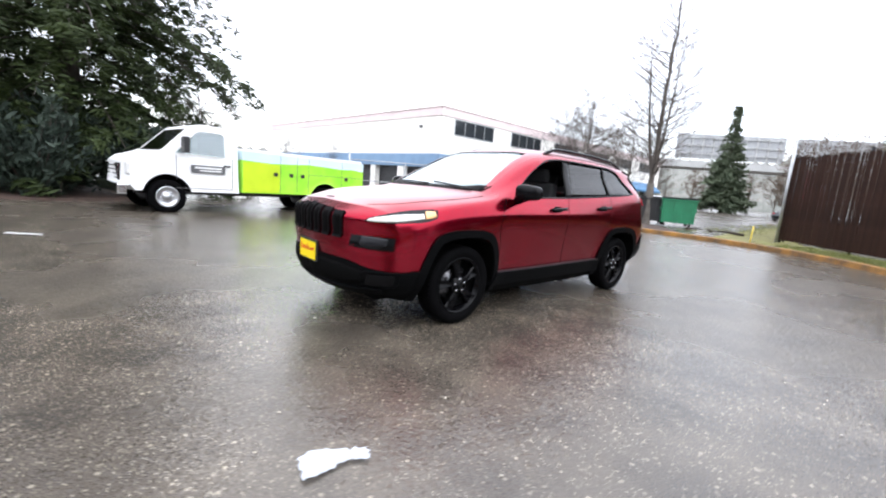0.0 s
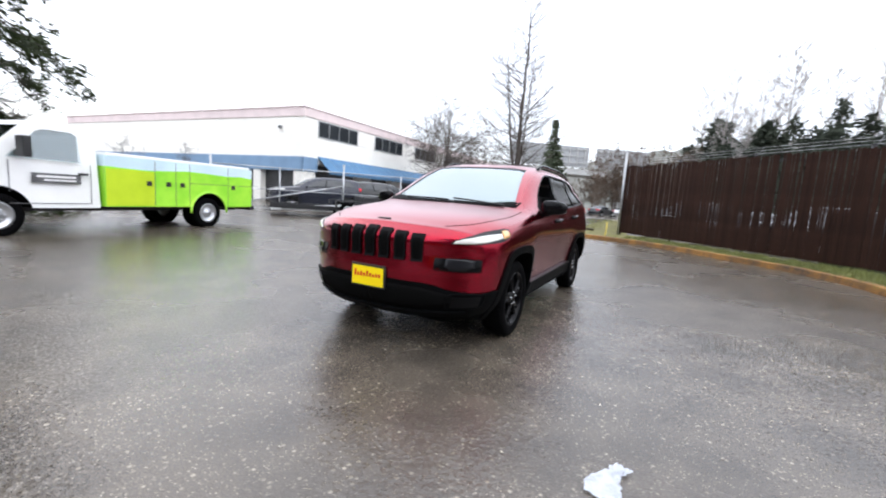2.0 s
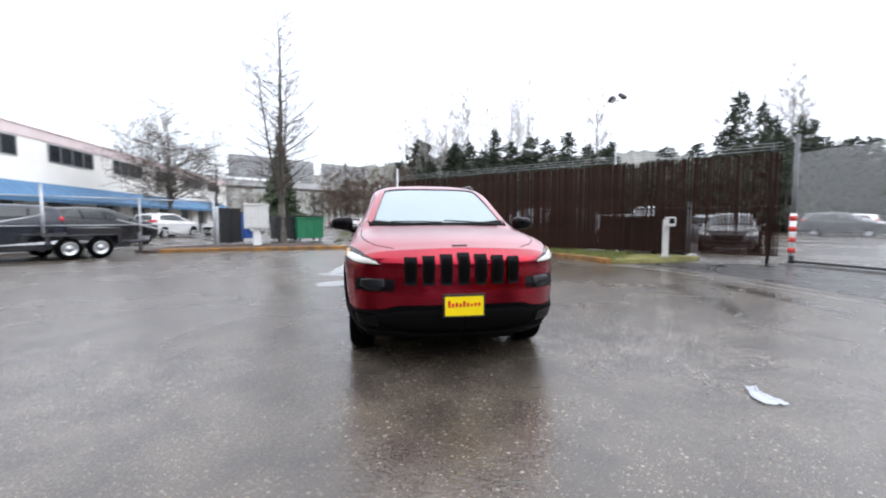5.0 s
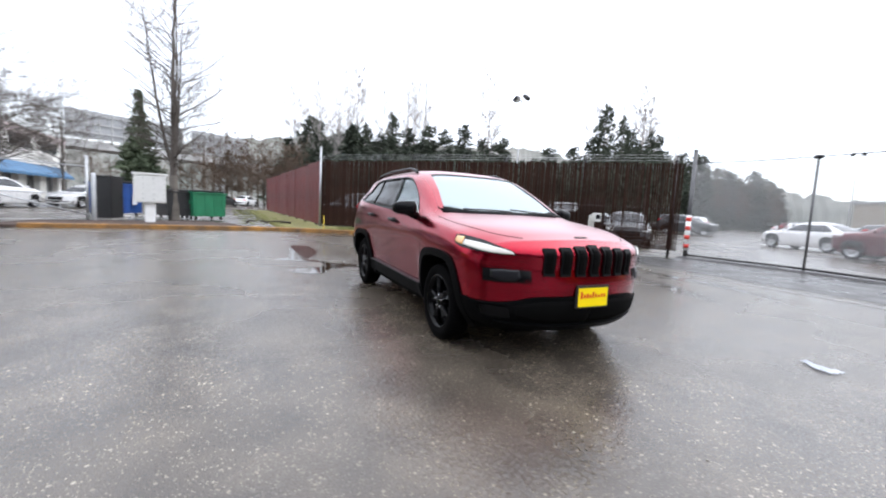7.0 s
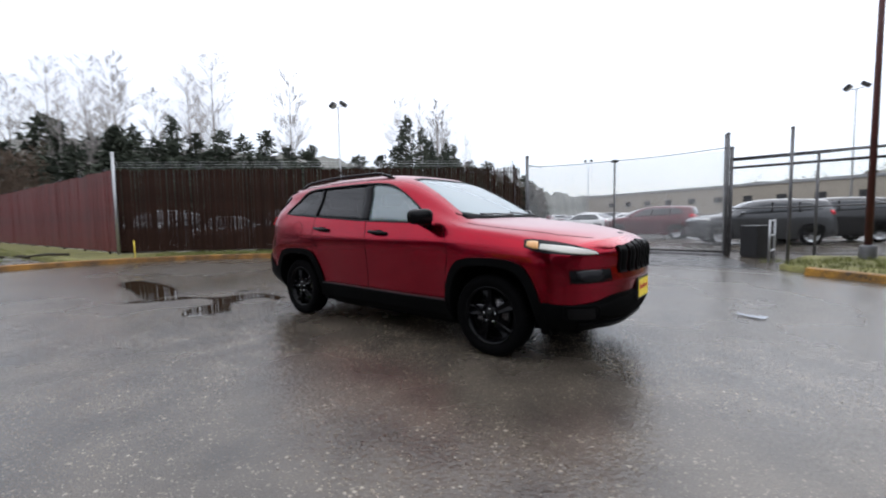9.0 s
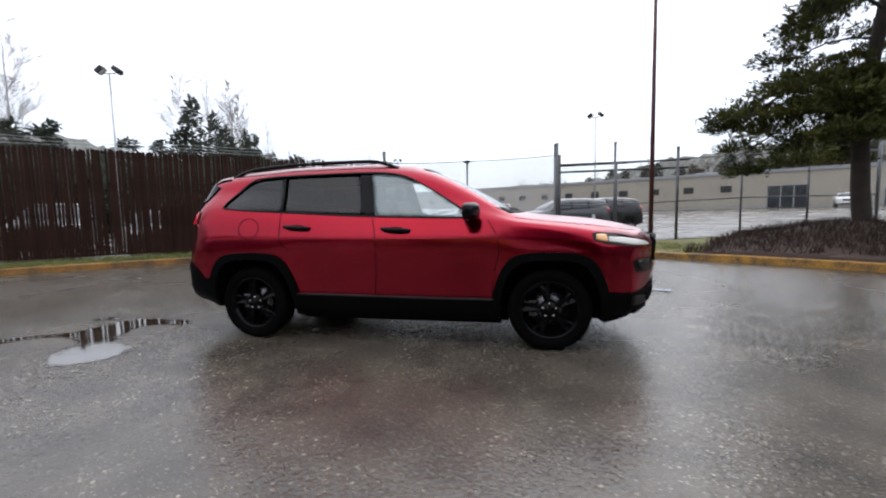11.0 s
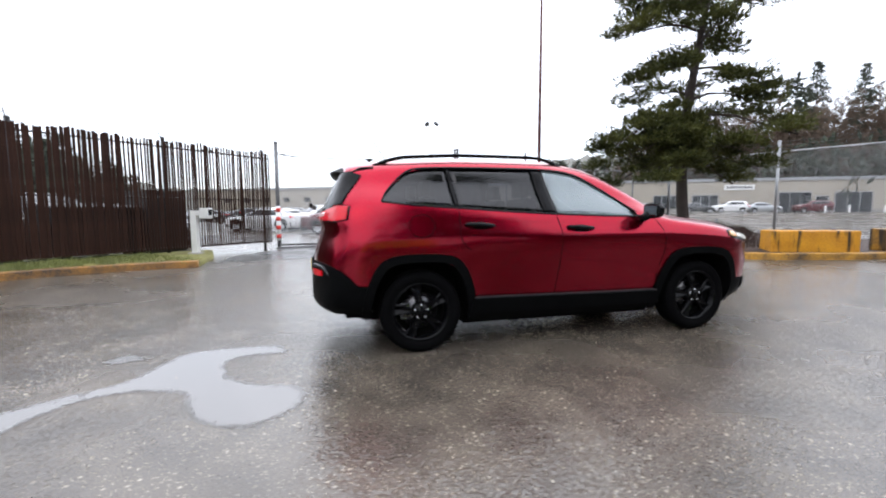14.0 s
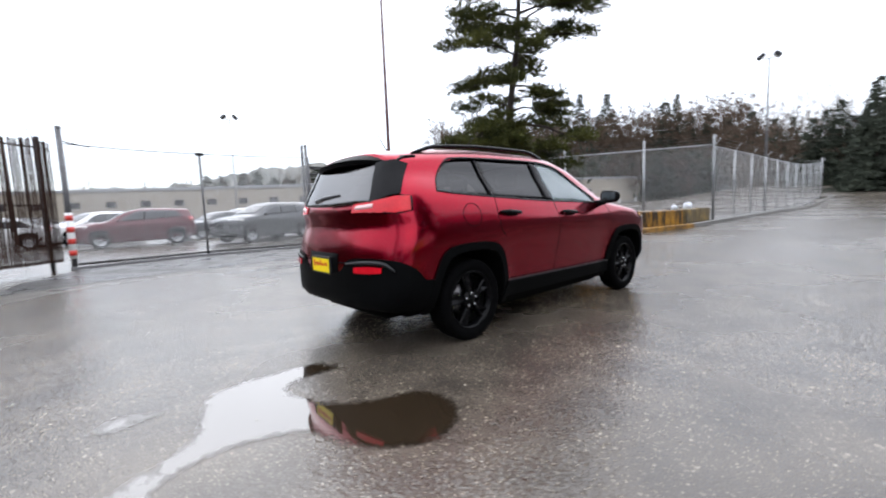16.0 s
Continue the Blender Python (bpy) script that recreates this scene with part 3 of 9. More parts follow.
def polyline(pts, n):
    p = [Vector(q) for q in pts]
    ln = [0.0]
    for a, b in zip(p, p[1:]):
        ln.append(ln[-1] + (b - a).length)
    out = []
    for i in range(n):
        s = ln[-1] * i / (n - 1)
        k = min(max(j for j in range(len(ln)) if ln[j] <= s + 1e-9), len(p) - 2)
        out.append(p[k].lerp(p[k + 1], (s - ln[k]) / max(1e-9, ln[k + 1] - ln[k])))
    return out


def seam(bvh, pts, width, flip, mode='side', n=20):
    """A narrow dark shut line."""
    p = smooth_curve(pts, n)
    a, b = [], []
    for i, q in enumerate(p):
        d = (p[min(i + 1, n - 1)] - p[max(i - 1, 0)]).normalized()
        s = Vector((-d.z, 0, d.x)) if mode == 'side' else Vector((0, -d.z, d.y)) if mode in ('front', 'rear') else Vector((-d.y, d.x, 0))
        a.append(q + s * width / 2)
        b.append(q - s * width / 2)
    return drape(bvh, a, b, n, 1, 0.0012, mode, 0.004, flip)


def cut(ob, outlines, materials):
    """Cut prisms out of a closed shell: rows of (axis, outline, low, high, material index)."""
    me = ob.data
    tools = []
    for axis, outline, lo, hi, idx in outlines:
        bm = bmesh.new()
        prism(bm, outline, lo, hi, idx)
        if axis == 'x':
            bmesh.ops.transform(bm, matrix=Matrix.Rotation(radians(-90), 4, 'Z'), verts=bm.verts)
        tm = bpy.data.meshes.new("tool")
        bm.to_mesh(tm)
        bm.free()
        for mt in materials:
            tm.materials.append(mt)
        tool = new("tool", tm)
        tools.append(tool)
        md = ob.modifiers.new("cut", 'BOOLEAN')
        md.operation, md.solver, md.object = 'DIFFERENCE', 'EXACT', tool
    dg = bpy.context.evaluated_depsgraph_get()
    res = bpy.data.meshes.new_from_object(ob.evaluated_get(dg))
    ob.modifiers.clear()
    ob.data = res
    res.name = ob.name
    bpy.data.meshes.remove(me)
    for tool in tools:
        tm = tool.data
        bpy.data.objects.remove(tool)
        bpy.data.meshes.remove(tm)
    res.shade_smooth()
    res.set_sharp_from_angle(angle=radians(38))


def bvh_of(bm):
    from mathutils.bvhtree import BVHTree
    return BVHTree.FromBMesh(bm)


def smoothstep(a, b, x):
    t = min(1, max(0, (x - a) / (b - a)))
    return t * t * (3 - 2 * t)


# x, z_floor, w_floor, flank w z, shoulder w z, belt w z, pane w z, roof edge w z, top z
SUV = [
    (2.28, 0.25, 0.70, 0.80, 0.44, 0.835, 0.74, 0.80, 0.86, 0.72, 0.925, 0.52, 0.955, 0.975),
    (2.10, 0.23, 0.74, 0.86, 0.44, 0.895, 0.80, 0.86, 0.91, 0.775, 0.965, 0.56, 1.00, 1.02),
    (1.80, 0.22, 0.78, 0.895, 0.45, 0.922, 0.87, 0.885, 0.965, 0.80, 1.005, 0.60, 1.045, 1.065),
    (1.35, 0.22, 0.80, 0.905, 0.46, 0.930, 0.91, 0.890, 1.01, 0.815, 1.05, 0.62, 1.09, 1.11),
    (1.08, 0.22, 0.82, 0.905, 0.46, 0.930, 0.92, 0.885, 1.04, 0.82, 1.08, 0.64, 1.125, 1.15),
    (0.90, 0.22, 0.83, 0.905, 0.46, 0.928, 0.925, 0.880, 1.06, 0.80, 1.135, 0.63, 1.22, 1.255),
    (0.60, 0.22, 0.84, 0.905, 0.46, 0.926, 0.925, 0.874, 1.08, 0.775, 1.24, 0.61, 1.385, 1.42),
    (0.30, 0.22, 0.84, 0.905, 0.46, 0.925, 0.925, 0.872, 1.09, 0.762, 1.31, 0.60, 1.515, 1.555),
    (0.10, 0.22, 0.84, 0.905, 0.46, 0.925, 0.925, 0.872, 1.095, 0.757, 1.335, 0.60, 1.56, 1.605),
    (-0.30, 0.22, 0.84, 0.905, 0.46, 0.925, 0.925, 0.872, 1.11, 0.755, 1.35, 0.605, 1.59, 1.64),
    (-0.90, 0.22, 0.84, 0.905, 0.46, 0.926, 0.925, 0.875, 1.14, 0.752, 1.36, 0.60, 1.592, 1.645),
    (-1.40, 0.22, 0.82, 0.91, 0.46, 0.932, 0.925, 0.880, 1.165, 0.745, 1.37, 0.585, 1.575, 1.625),
    (-1.80, 0.28, 0.80, 0.91, 0.48, 0.932, 0.91, 0.873, 1.18, 0.73, 1.37, 0.57, 1.55, 1.60),
    (-2.10, 0.335, 0.77, 0.89, 0.50, 0.91, 0.89, 0.845, 1.17, 0.70, 1.36, 0.55, 1.53, 1.58),
    (-2.22, 0.365, 0.74, 0.86, 0.50, 0.87, 0.86, 0.80, 1.15, 0.66, 1.34, 0.53, 1.52, 1.565),
]


def suv_warp(x, y, z):
    f = max(0.0, (x - 1.25) / 1.03) ** 2
    r = max(0.0, (-x - 1.45) / 0.88) ** 2
    nose = 0.015 * smoothstep(0.66, 0.84, z) - 0.145 * smoothstep(0.86, 1.02, z) - 0.16 * smoothstep(0.42, 0.2, z) + 0.035 * math.exp(-((z - 0.635) / 0.05) ** 2)
    tail = 0.07 * smoothstep(0.62, 0.95, z) + 0.30 * max(0, z - 1.10) / 0.46 + 0.12 * smoothstep(0.42, 0.25, z)
    tail += 0.030 * math.exp(-((z - 1.0) / 0.06) ** 2) - 0.025 * math.exp(-((z - 0.82) / 0.07) ** 2)
    k = abs(y) / 0.93
    y *= 1 - 0.050 * smoothstep(0.94, 0.46, z) * smoothstep(1.12, 0.78, abs(x))
    y *= 1 + 0.010 * math.exp(-((z - 0.955) / 0.035) ** 2) * smoothstep(-2.1, -1.5, x) * smoothstep(1.3, 0.8, x)
    x = x + f * (nose - 0.42 * k ** 2.6) + r * (tail + 0.30 * k ** 3.2)
    return Vector((x, y, z))


ARCH = [(-0.42, -0.40), (-0.415, 0.0), (-0.375, 0.20), (-0.30, 0.345), (-0.20, 0.405), (0.0, 0.42),
        (0.20, 0.405), (0.30, 0.345), (0.375, 0.20), (0.415, 0.0), (0.42, -0.40)]
ARCH_OUT = [(-0.485, -0.10), (-0.47, 0.05), (-0.43, 0.23), (-0.345, 0.395), (-0.225, 0.462), (0.0, 0.478),
            (0.225, 0.462), (0.345, 0.395), (0.43, 0.23), (0.47, 0.05), (0.485, -0.10)]
HUB_X, HUB_Z, HUB_Y = 1.35, 0.337, 0.79


def wheel(parent, at, flip, style="black"):
    """Tyre, rim with five forked spokes, nuts, brake disc. The wheel's face looks along +y before the flip."""
    s = -1 if flip else 1
    w = thing_part("wheel", parent, Matrix.Translation(at) @ (Matrix.Rotation(math.pi, 4, 'Z') if flip else Matrix()))
    bm = bmesh.new()
    r = 0.337
    lathe(bm, [(0.232, 0.085), (0.262, 0.103), (0.300, 0.104), (0.322, 0.092), (0.333, 0.075), (r, 0.05), (r, -0.06), (0.328, -0.085), (0.30, -0.104), (0.232, -0.09)], 'y', 56)
    for k in range(56):
        a = k * math.tau / 56
        box(bm, -0.004, 0.004, 0.035, 0.085, r - 0.006, r + 0.0004, 0, Matrix.Rotation(a, 4, 'Y'))
    part("tyre", bm, RUBBER, w, "black rubber tyre")
    paint_mat, barrel = (RIM_BLACK, BARREL) if style == "black" else (RIM_SILVER, RIM_SILVER)
    bm = bmesh.new()
    lathe(bm, [(0.222, -0.09), (0.212, -0.03), (0.214, 0.05), (0.228, 0.074), (0.242, 0.088), (0.240, 0.095), (0.230, 0.093), (0.220, 0.080), (0.206, 0.05)], 'y', 56)
    part("rim", bm, paint_mat, w, "gloss black alloy rim" if style == "black" else "")
    bm = bmesh.new()
    lathe(bm, [(0.205, 0.03), (0.195, -0.02), (0.05, -0.03), (0.02, -0.03)], 'y', 32)
    part("barrel", bm, barrel, w)
    # five broad spokes, each folded along the middle and notched at the rim
    for k in range(5):
        bm = bmesh.new()
        rows = []
        for r1, half, fold, y in ((0.030, 0.030, 0.000, 0.082), (0.085, 0.027, 0.004, 0.083), (0.150, 0.036, 0.014, 0.080), (0.205, 0.050, 0.026, 0.076), (0.232, 0.058, 0.034, 0.078)):
            rows.append([bm.verts.new(q) for q in ((-half, y - 0.045, r1), (-half, y - 0.012, r1), (-half * 0.72, y, r1), (0, y - fold, r1), (half * 0.72, y, r1), (half, y - 0.012, r1), (half, y - 0.045, r1))])
        for a, b in zip(rows, rows[1:]):
            for i in range(6):
                bm.faces.new((a[i], a[i + 1], b[i + 1], b[i])).smooth = False
        bm.faces.new(rows[0])
        bm.faces.new(rows[-1][::-1])
        bmesh.ops.recalc_face_normals(bm, faces=bm.faces)
        bmesh.ops.rotate(bm, verts=bm.verts, matrix=Matrix.Rotation(k * math.tau / 5 + 0.2, 3, 'Y'))
        part("spoke", bm, paint_mat, w)
    bm = bmesh.new()
    lathe(bm, [(0.001, 0.092), (0.028, 0.092), (0.034, 0.086), (0.075, 0.080), (0.08, 0.03)], 'y', 24)
    part("hub_cap", bm, paint_mat, w)
    for k in range(5):
        bm = bmesh.new()
        a = k * math.tau / 5 + 0.3
        lathe(bm, [(0.001, 0.090), (0.009, 0.090), (0.011, 0.076)], 'y', 6, (0.055 * math.cos(a), 0, 0.055 * math.sin(a)))
        part("wheel_nut", bm, NUT_BLACK if style == "black" else CHROME, w)
    bm = bmesh.new()
    lathe(bm, [(0.02, 0.015), (0.155, 0.015), (0.155, -0.005), (0.02, -0.005)], 'y', 32)
    part("brake_disc", bm, DISC, w, "grey steel brake disc")
    bm = bmesh.new()
    box(bm, 0.09, 0.165, -0.05, 0.03, -0.07, 0.07, 0.012)
    part("brake_caliper", bm, DISC, w)
    return w


def thing_part(name, parent, m):
    """An Empty that gathers the pieces of a part."""
    ob = new(name)
    ob.empty_display_size = 0.1
    ob.parent = parent
    ob.matrix_local = m
    return ob


def main_suv(at):
    car = thing("sport_utility_car", "red metallic four-door SUV, wet with rain, black wheels and black cladding", "car", at)
    bm = shell(SUV, suv_warp, 72, 4, 18)
    bvh = bvh_of(bm)
    mats = [CAR_RED, WELL, CABIN]
    for f in bm.faces:
        c = f.calc_center_median()
        if c.z < (0.46 if c.x < -1.72 else 0.31):
            f.material_index = 1
    body = part("body", bm, mats, None, "deep red metallic body shell with raindrops")
    # boxes added under the floor to keep light from beneath the car
    tray = bmesh.new()
    box(tray, -1.02, 1.02, -0.70, 0.70, 0.19, 0.34, 0.03)
    box(tray, -1.95, -1.02, -0.50, 0.50, 0.22, 0.40, 0.03)
    box(tray, 1.02, 1.90, -0.50, 0.50, 0.20, 0.40, 0.03)
    front = [(x + HUB_X, z + HUB_Z) for x, z in ARCH]
    rear = [(x - HUB_X, z + HUB_Z) for x, z in ARCH]
    dlo = [(-1.66, 1.235), (-1.60, 1.32), (-1.44, 1.475), (-1.28, 1.512), (-0.9, 1.522), (-0.3, 1.522), (-0.02, 1.505), (0.16, 1.455), (0.40, 1.325), (0.66, 1.155), (0.69, 1.105), (0.3, 1.112), (-0.3, 1.135), (-0.9, 1.172), (-1.4, 1.205)]
    screen = [(-0.70, 1.135), (0.70, 1.135), (0.545, 1.545), (0.40, 1.565), (-0.40, 1.565), (-0.545, 1.545)]
    tail = [(-0.64, 1.17), (0.64, 1.17), (0.52, 1.46), (0.40, 1.485), (-0.40, 1.485), (-0.52, 1.46)]
    tub = [(-1.95, 0.72), (0.88, 0.72), (0.88, 1.13), (-1.95, 1.20)]
    cut(body, [('y', front, 0.55, 1.3, 1), ('y', front, -1.3, -0.55, 1), ('y', rear, 0.55, 1.3, 1), ('y', rear, -1.3, -0.55, 1),
               ('y', tub, -0.76, 0.76, 2), ('y', dlo, -1.3, 1.3, 2), ('x', screen, -0.3, 1.7, 2), ('x', tail, -2.7, -1.2, 2)], mats)
    body.parent = car
    for flip in (False, True):
        side_y = 1.0
        # wheel arches
        for hx in (HUB_X, -HUB_X):
            a = [(x + hx, side_y, z + HUB_Z) for x, z in ARCH_OUT]
            b = [(x * 0.985 + hx, side_y, z * 0.985 + HUB_Z) for x, z in [(-0.42, -0.10)] + ARCH[1:-1] + [(0.42, -0.10)]]
            part("wheel_arch_trim", drape(bvh, a, b, 44, 3, 0.016, 'side', 0.03, flip), CLADDING, car, "black plastic wheel arch trim", True, 50)
        # sill between the arches
        a = [(-0.90, 1, 0.430), (-0.3, 1, 0.424), (0.4, 1, 0.416), (0.90, 1, 0.416)]
        b = [(-0.95, 1, 0.292), (-0.3, 1, 0.290), (0.4, 1, 0.290), (0.95, 1, 0.292)]
        part("sill_cladding", drape(bvh, a, b, 24, 5, 0.030, 'side', 0.05, flip), CLADDING, car, "black plastic sill cladding", True, 50)
        a = [(-0.90, 1, 0.440), (-0.3, 1, 0.434), (0.4, 1, 0.426), (0.90, 1, 0.426)]
        b = [(-0.90, 1, 0.429), (-0.3, 1, 0.423), (0.4, 1, 0.415), (0.90, 1, 0.415)]
        part("sill_strip", drape(bvh, a, b, 20, 1, 0.032, 'side', 0.04, flip), BLACK_STEEL, car, "satin black sill strip")
        # side panes: quarter, rear door, front door
        panes = [("quarter_window", [(-1.655, 1.238), (-1.60, 1.33), (-1.45, 1.47), (-1.28, 1.512), (-1.10, 1.518)], [(-1.655, 1.236), (-1.52, 1.215), (-1.40, 1.205), (-1.25, 1.195), (-1.05, 1.183)], GLASS_TINT),
                 ("rear_door_window", [(-1.07, 1.519), (-0.8, 1.523), (-0.5, 1.523), (-0.33, 1.521)], [(-1.02, 1.182), (-0.75, 1.162), (-0.45, 1.145), (-0.25, 1.134)], GLASS_TINT),
                 ("front_door_window", [(-0.22, 1.519), (-0.02, 1.505), (0.16, 1.455), (0.40, 1.325), (0.62, 1.185)], [(-0.13, 1.126), (0.1, 1.119), (0.3, 1.113), (0.5, 1.109), (0.66, 1.107)], GLASS_CLEAR)]
        for name, a, b, g in panes:
            if name == "front_door_window" and not flip:
                # the driver's window is wound down into the door
                continue
            pane = part(name, drape(bvh, [(x, 0.8, z) for x, z in a], [(x, 0.8, z) for x, z in b], 18, 8, -0.012, 'side', 0.004, flip), g, car, "dark tinted side window" if g is GLASS_TINT else "clear wet side window with a painted sky sheen")
            pane.visible_shadow = False
        for name, q in (("door_pillar_trim", [(-0.325, 1.522), (-0.215, 1.520), (-0.125, 1.123), (-0.255, 1.132)]), ("window_divider", [(-1.098, 1.519), (-1.072, 1.519), (-1.027, 1.18), (-1.053, 1.184)])):
            part(name, drape(bvh, [(q[0][0], .8, q[0][1]), (q[3][0], .8, q[3][1])], [(q[1][0], .8, q[1][1]), (q[2][0], .8, q[2][1])], 10, 3, -0.004, 'side', 0.02, flip), GLOSS_BLACK, car)
        # black edge round the side windows
        ring = [(-1.66, 1.235), (-1.60, 1.33), (-1.44, 1.478), (-1.28, 1.514), (-0.9, 1.524), (-0.3, 1.524), (-0.02, 1.507), (0.16, 1.457), (0.40, 1.327), (0.68, 1.145)]
        part("window_trim", drape(bvh, [(x, .8, z + 0.006) for x, z in ring], [(x + 0.004, .8, z - 0.008) for x, z in ring], 44, 1, 0.003, 'side', 0.014, flip), GLOSS_BLACK, car)
        low = [(-1.66, 1.233), (-1.4, 1.205), (-0.9, 1.172), (-0.3, 1.135), (0.3, 1.112), (0.70, 1.103)]
        part("window_trim", drape(bvh, [(x, .8, z + 0.004) for x, z in low], [(x, .8, z - 0.009) for x, z in low], 32, 1, 0.004, 'side', 0.014, flip), GLOSS_BLACK, car)
        # shut lines
        for pts in ([(0.86, 1, 1.075), (0.93, 1, 0.95), (0.945, 1, 0.80), (0.90, 1, 0.62), (0.885, 1, 0.43)],
                    [(-0.15, 1, 1.115), (-0.115, 1, 0.95), (-0.12, 1, 0.7), (-0.15, 1, 0.43)],
                    [(-1.03, 1, 1.175), (-1.03, 1, 1.05), (-1.02, 1, 0.92), (-0.94, 1, 0.83)]):
            part("shut_line", seam(bvh, pts, 0.007, flip), WELL, car)
        # fuel flap on the passenger flank
        if flip:
            bm = bmesh.new()
            a = [(-1.345 + 0.105 * math.cos(k * math.tau / 24), 1, 1.035 + 0.095 * math.sin(k * math.tau / 24)) for k in range(25)]
            b = [(-1.345 + 0.099 * math.cos(k * math.tau / 24), 1, 1.035 + 0.089 * math.sin(k * math.tau / 24)) for k in range(25)]
            part("fuel_flap_line", drape(bvh, a, b, 49, 1, 0.0012, 'side', 0.003, flip), WELL, car)
        # door handles
        for hx, hz in ((-0.86, 1.035), (0.07, 1.005)):
            h = thing_part("door_handle", car, Matrix())
            p, nr = cast(bvh, (hx, 1, hz), 'side')
            bm = bmesh.new()
            pts = [(hx - 0.125, p.y + 0.004, hz + 0.012), (hx - 0.09, p.y + 0.035, hz + 0.012), (hx, p.y + 0.045, hz + 0.006), (hx + 0.09, p.y + 0.036, hz), (hx + 0.125, p.y + 0.004, hz - 0.002)]
            q = smooth_curve(pts, 14)
            if flip:
                q = [Vector((w.x, -w.y, w.z)) for w in q]
            tube(bm, q, [0.013 + 0.006 * math.sin(math.pi * i / 13) for i in range(14)], 8)
            part("grip", bm, GLOSS_BLACK, h, "gloss black door handle")
            a = [(hx - 0.06, 1, hz + 0.026), (hx, 1, hz + 0.03), (hx + 0.06, 1, hz + 0.022)]
            b = [(hx - 0.06, 1, hz - 0.022), (hx, 1, hz - 0.028), (hx + 0.06, 1, hz - 0.026)]
            part("recess", drape(bvh, a, b, 8, 2, 0.002, 'side', 0.004, flip), WELL, h)
        # mirror
        mir = thing_part("door_mirror", car, Matrix())
        s = -1 if flip else 1
        bm = bmesh.new()
        bmesh.ops.create_icosphere(bm, subdivisions=3, radius=1.0)
        for v in bm.verts:
            q = Vector([math.copysign(abs(c) ** 0.62, c) for c in v.co])
            v.co = Vector((0.72 + q.x * 0.068 + q.y * -0.03, s * (1.015 + q.y * 0.118), 1.152 + q.z * 0.070 * (1 - 0.16 * q.y)))
            if v.co.x < 0.685:
                v.co.x = 0.685
        part("housing", bm, GLOSS_BLACK, mir, "gloss black mirror housing", True, 40)
        bm = bmesh.new()
        tube(bm, [(0.70, s * 0.86, 1.075), (0.70, s * 0.92, 1.09), (0.70, s * 0.99, 1.12)], [0.045, 0.035, 0.04], 8)
        part("arm", bm, GLOSS_BLACK, mir, "", True)
        bm = bmesh.new()
        box(bm, 0.678, 0.686, min(s * 0.935, s * 1.095), max(s * 0.935, s * 1.095), 1.108, 1.196, 0.003)
        part("mirror_glass", bm, MIRROR_DARK, mir)
        # headlight: a slim band that wraps the corner
        a = [(2.06, 0.58, 0.878), (1.98, 0.65, 0.908), (1.86, 0.745, 0.944), (1.72, 0.845, 0.966), (1.655, 0.874, 0.962)]
        b = [(2.11, 0.58, 0.850), (2.02, 0.65, 0.848), (1.90, 0.77, 0.856), (1.75, 0.875, 0.876), (1.665, 0.897, 0.908)]
        hl = part("headlight", drape(bvh, a, b, 20, 5, 0.004, 'diag', 0.02, flip), LENS_DARK, car, "slim dark-edged headlight band", True, 50)
        a2 = [(2.06, 0.595, 0.874), (1.98, 0.65, 0.892), (1.86, 0.745, 0.915), (1.745, 0.825, 0.928)]
        b2 = [(2.10, 0.595, 0.856), (2.015, 0.65, 0.856), (1.895, 0.77, 0.868), (1.765, 0.862, 0.896)]
        part("running_light", drape(bvh, a2, b2, 20, 5, 0.012, 'diag', 0.012, flip), LED_WHITE, hl, "lit white running light")
        a3 = [(1.740, 0.832, 0.946), (1.705, 0.852, 0.950), (1.675, 0.866, 0.950)]
        b3 = [(1.758, 0.866, 0.893), (1.715, 0.884, 0.902), (1.682, 0.892, 0.916)]
        part("indicator_lens", drape(bvh, a3, b3, 8, 4, 0.012, 'diag', 0.012, flip), LENS_WARM, hl, "pale amber corner lens")
        # lamp pocket in the bumper, with a raised red brow round it
        a = [(2.15, 0.50, 0.738), (2.10, 0.59, 0.744), (2.03, 0.70, 0.746), (1.96, 0.79, 0.742)]
        b = [(2.17, 0.50, 0.658), (2.13, 0.59, 0.650), (2.05, 0.70, 0.645), (1.97, 0.79, 0.650)]
        fog = part("lamp_pocket", drape(bvh, a, b, 14, 5, 0.003, 'near', 0.01, flip), GLOSS_BLACK, car, "dark lamp pocket in the bumper", True, 50)
        a4 = [(2.12, 0.57, 0.728), (2.07, 0.65, 0.734), (2.0, 0.75, 0.722)]
        b4 = [(2.14, 0.57, 0.668), (2.09, 0.65, 0.654), (2.01, 0.75, 0.668)]
        part("lens", drape(bvh, a4, b4, 10, 4, 0.008, 'near', 0.01, flip), LENS_DARK, fog, "smoked headlamp lens")
        # rear lamp
        a = [(-2.18, 0.42, 1.160), (-2.14, 0.57, 1.182), (-2.07, 0.70, 1.192), (-1.98, 0.79, 1.196), (-1.91, 0.835, 1.190)]
        b = [(-2.20, 0.42, 1.090), (-2.16, 0.57, 1.085), (-2.09, 0.71, 1.083), (-2.0, 0.81, 1.083), (-1.925, 0.86, 1.092)]
        tl = part("tail_light", drape(bvh, a, b, 22, 5, 0.012, 'near', 0.03, flip), TAIL_RED, car, "glossy red tail lamp", True, 50)
        a = [(-2.17, 0.46, 1.146), (-2.14, 0.55, 1.152), (-2.10, 0.63, 1.153)]
        b = [(-2.18, 0.46, 1.122), (-2.15, 0.55, 1.122), (-2.11, 0.63, 1.122)]
        part("reversing_lens", drape(bvh, a, b, 12, 2, 0.016, 'near', 0.01, flip), TAIL_PALE, tl, "pale lens strip")
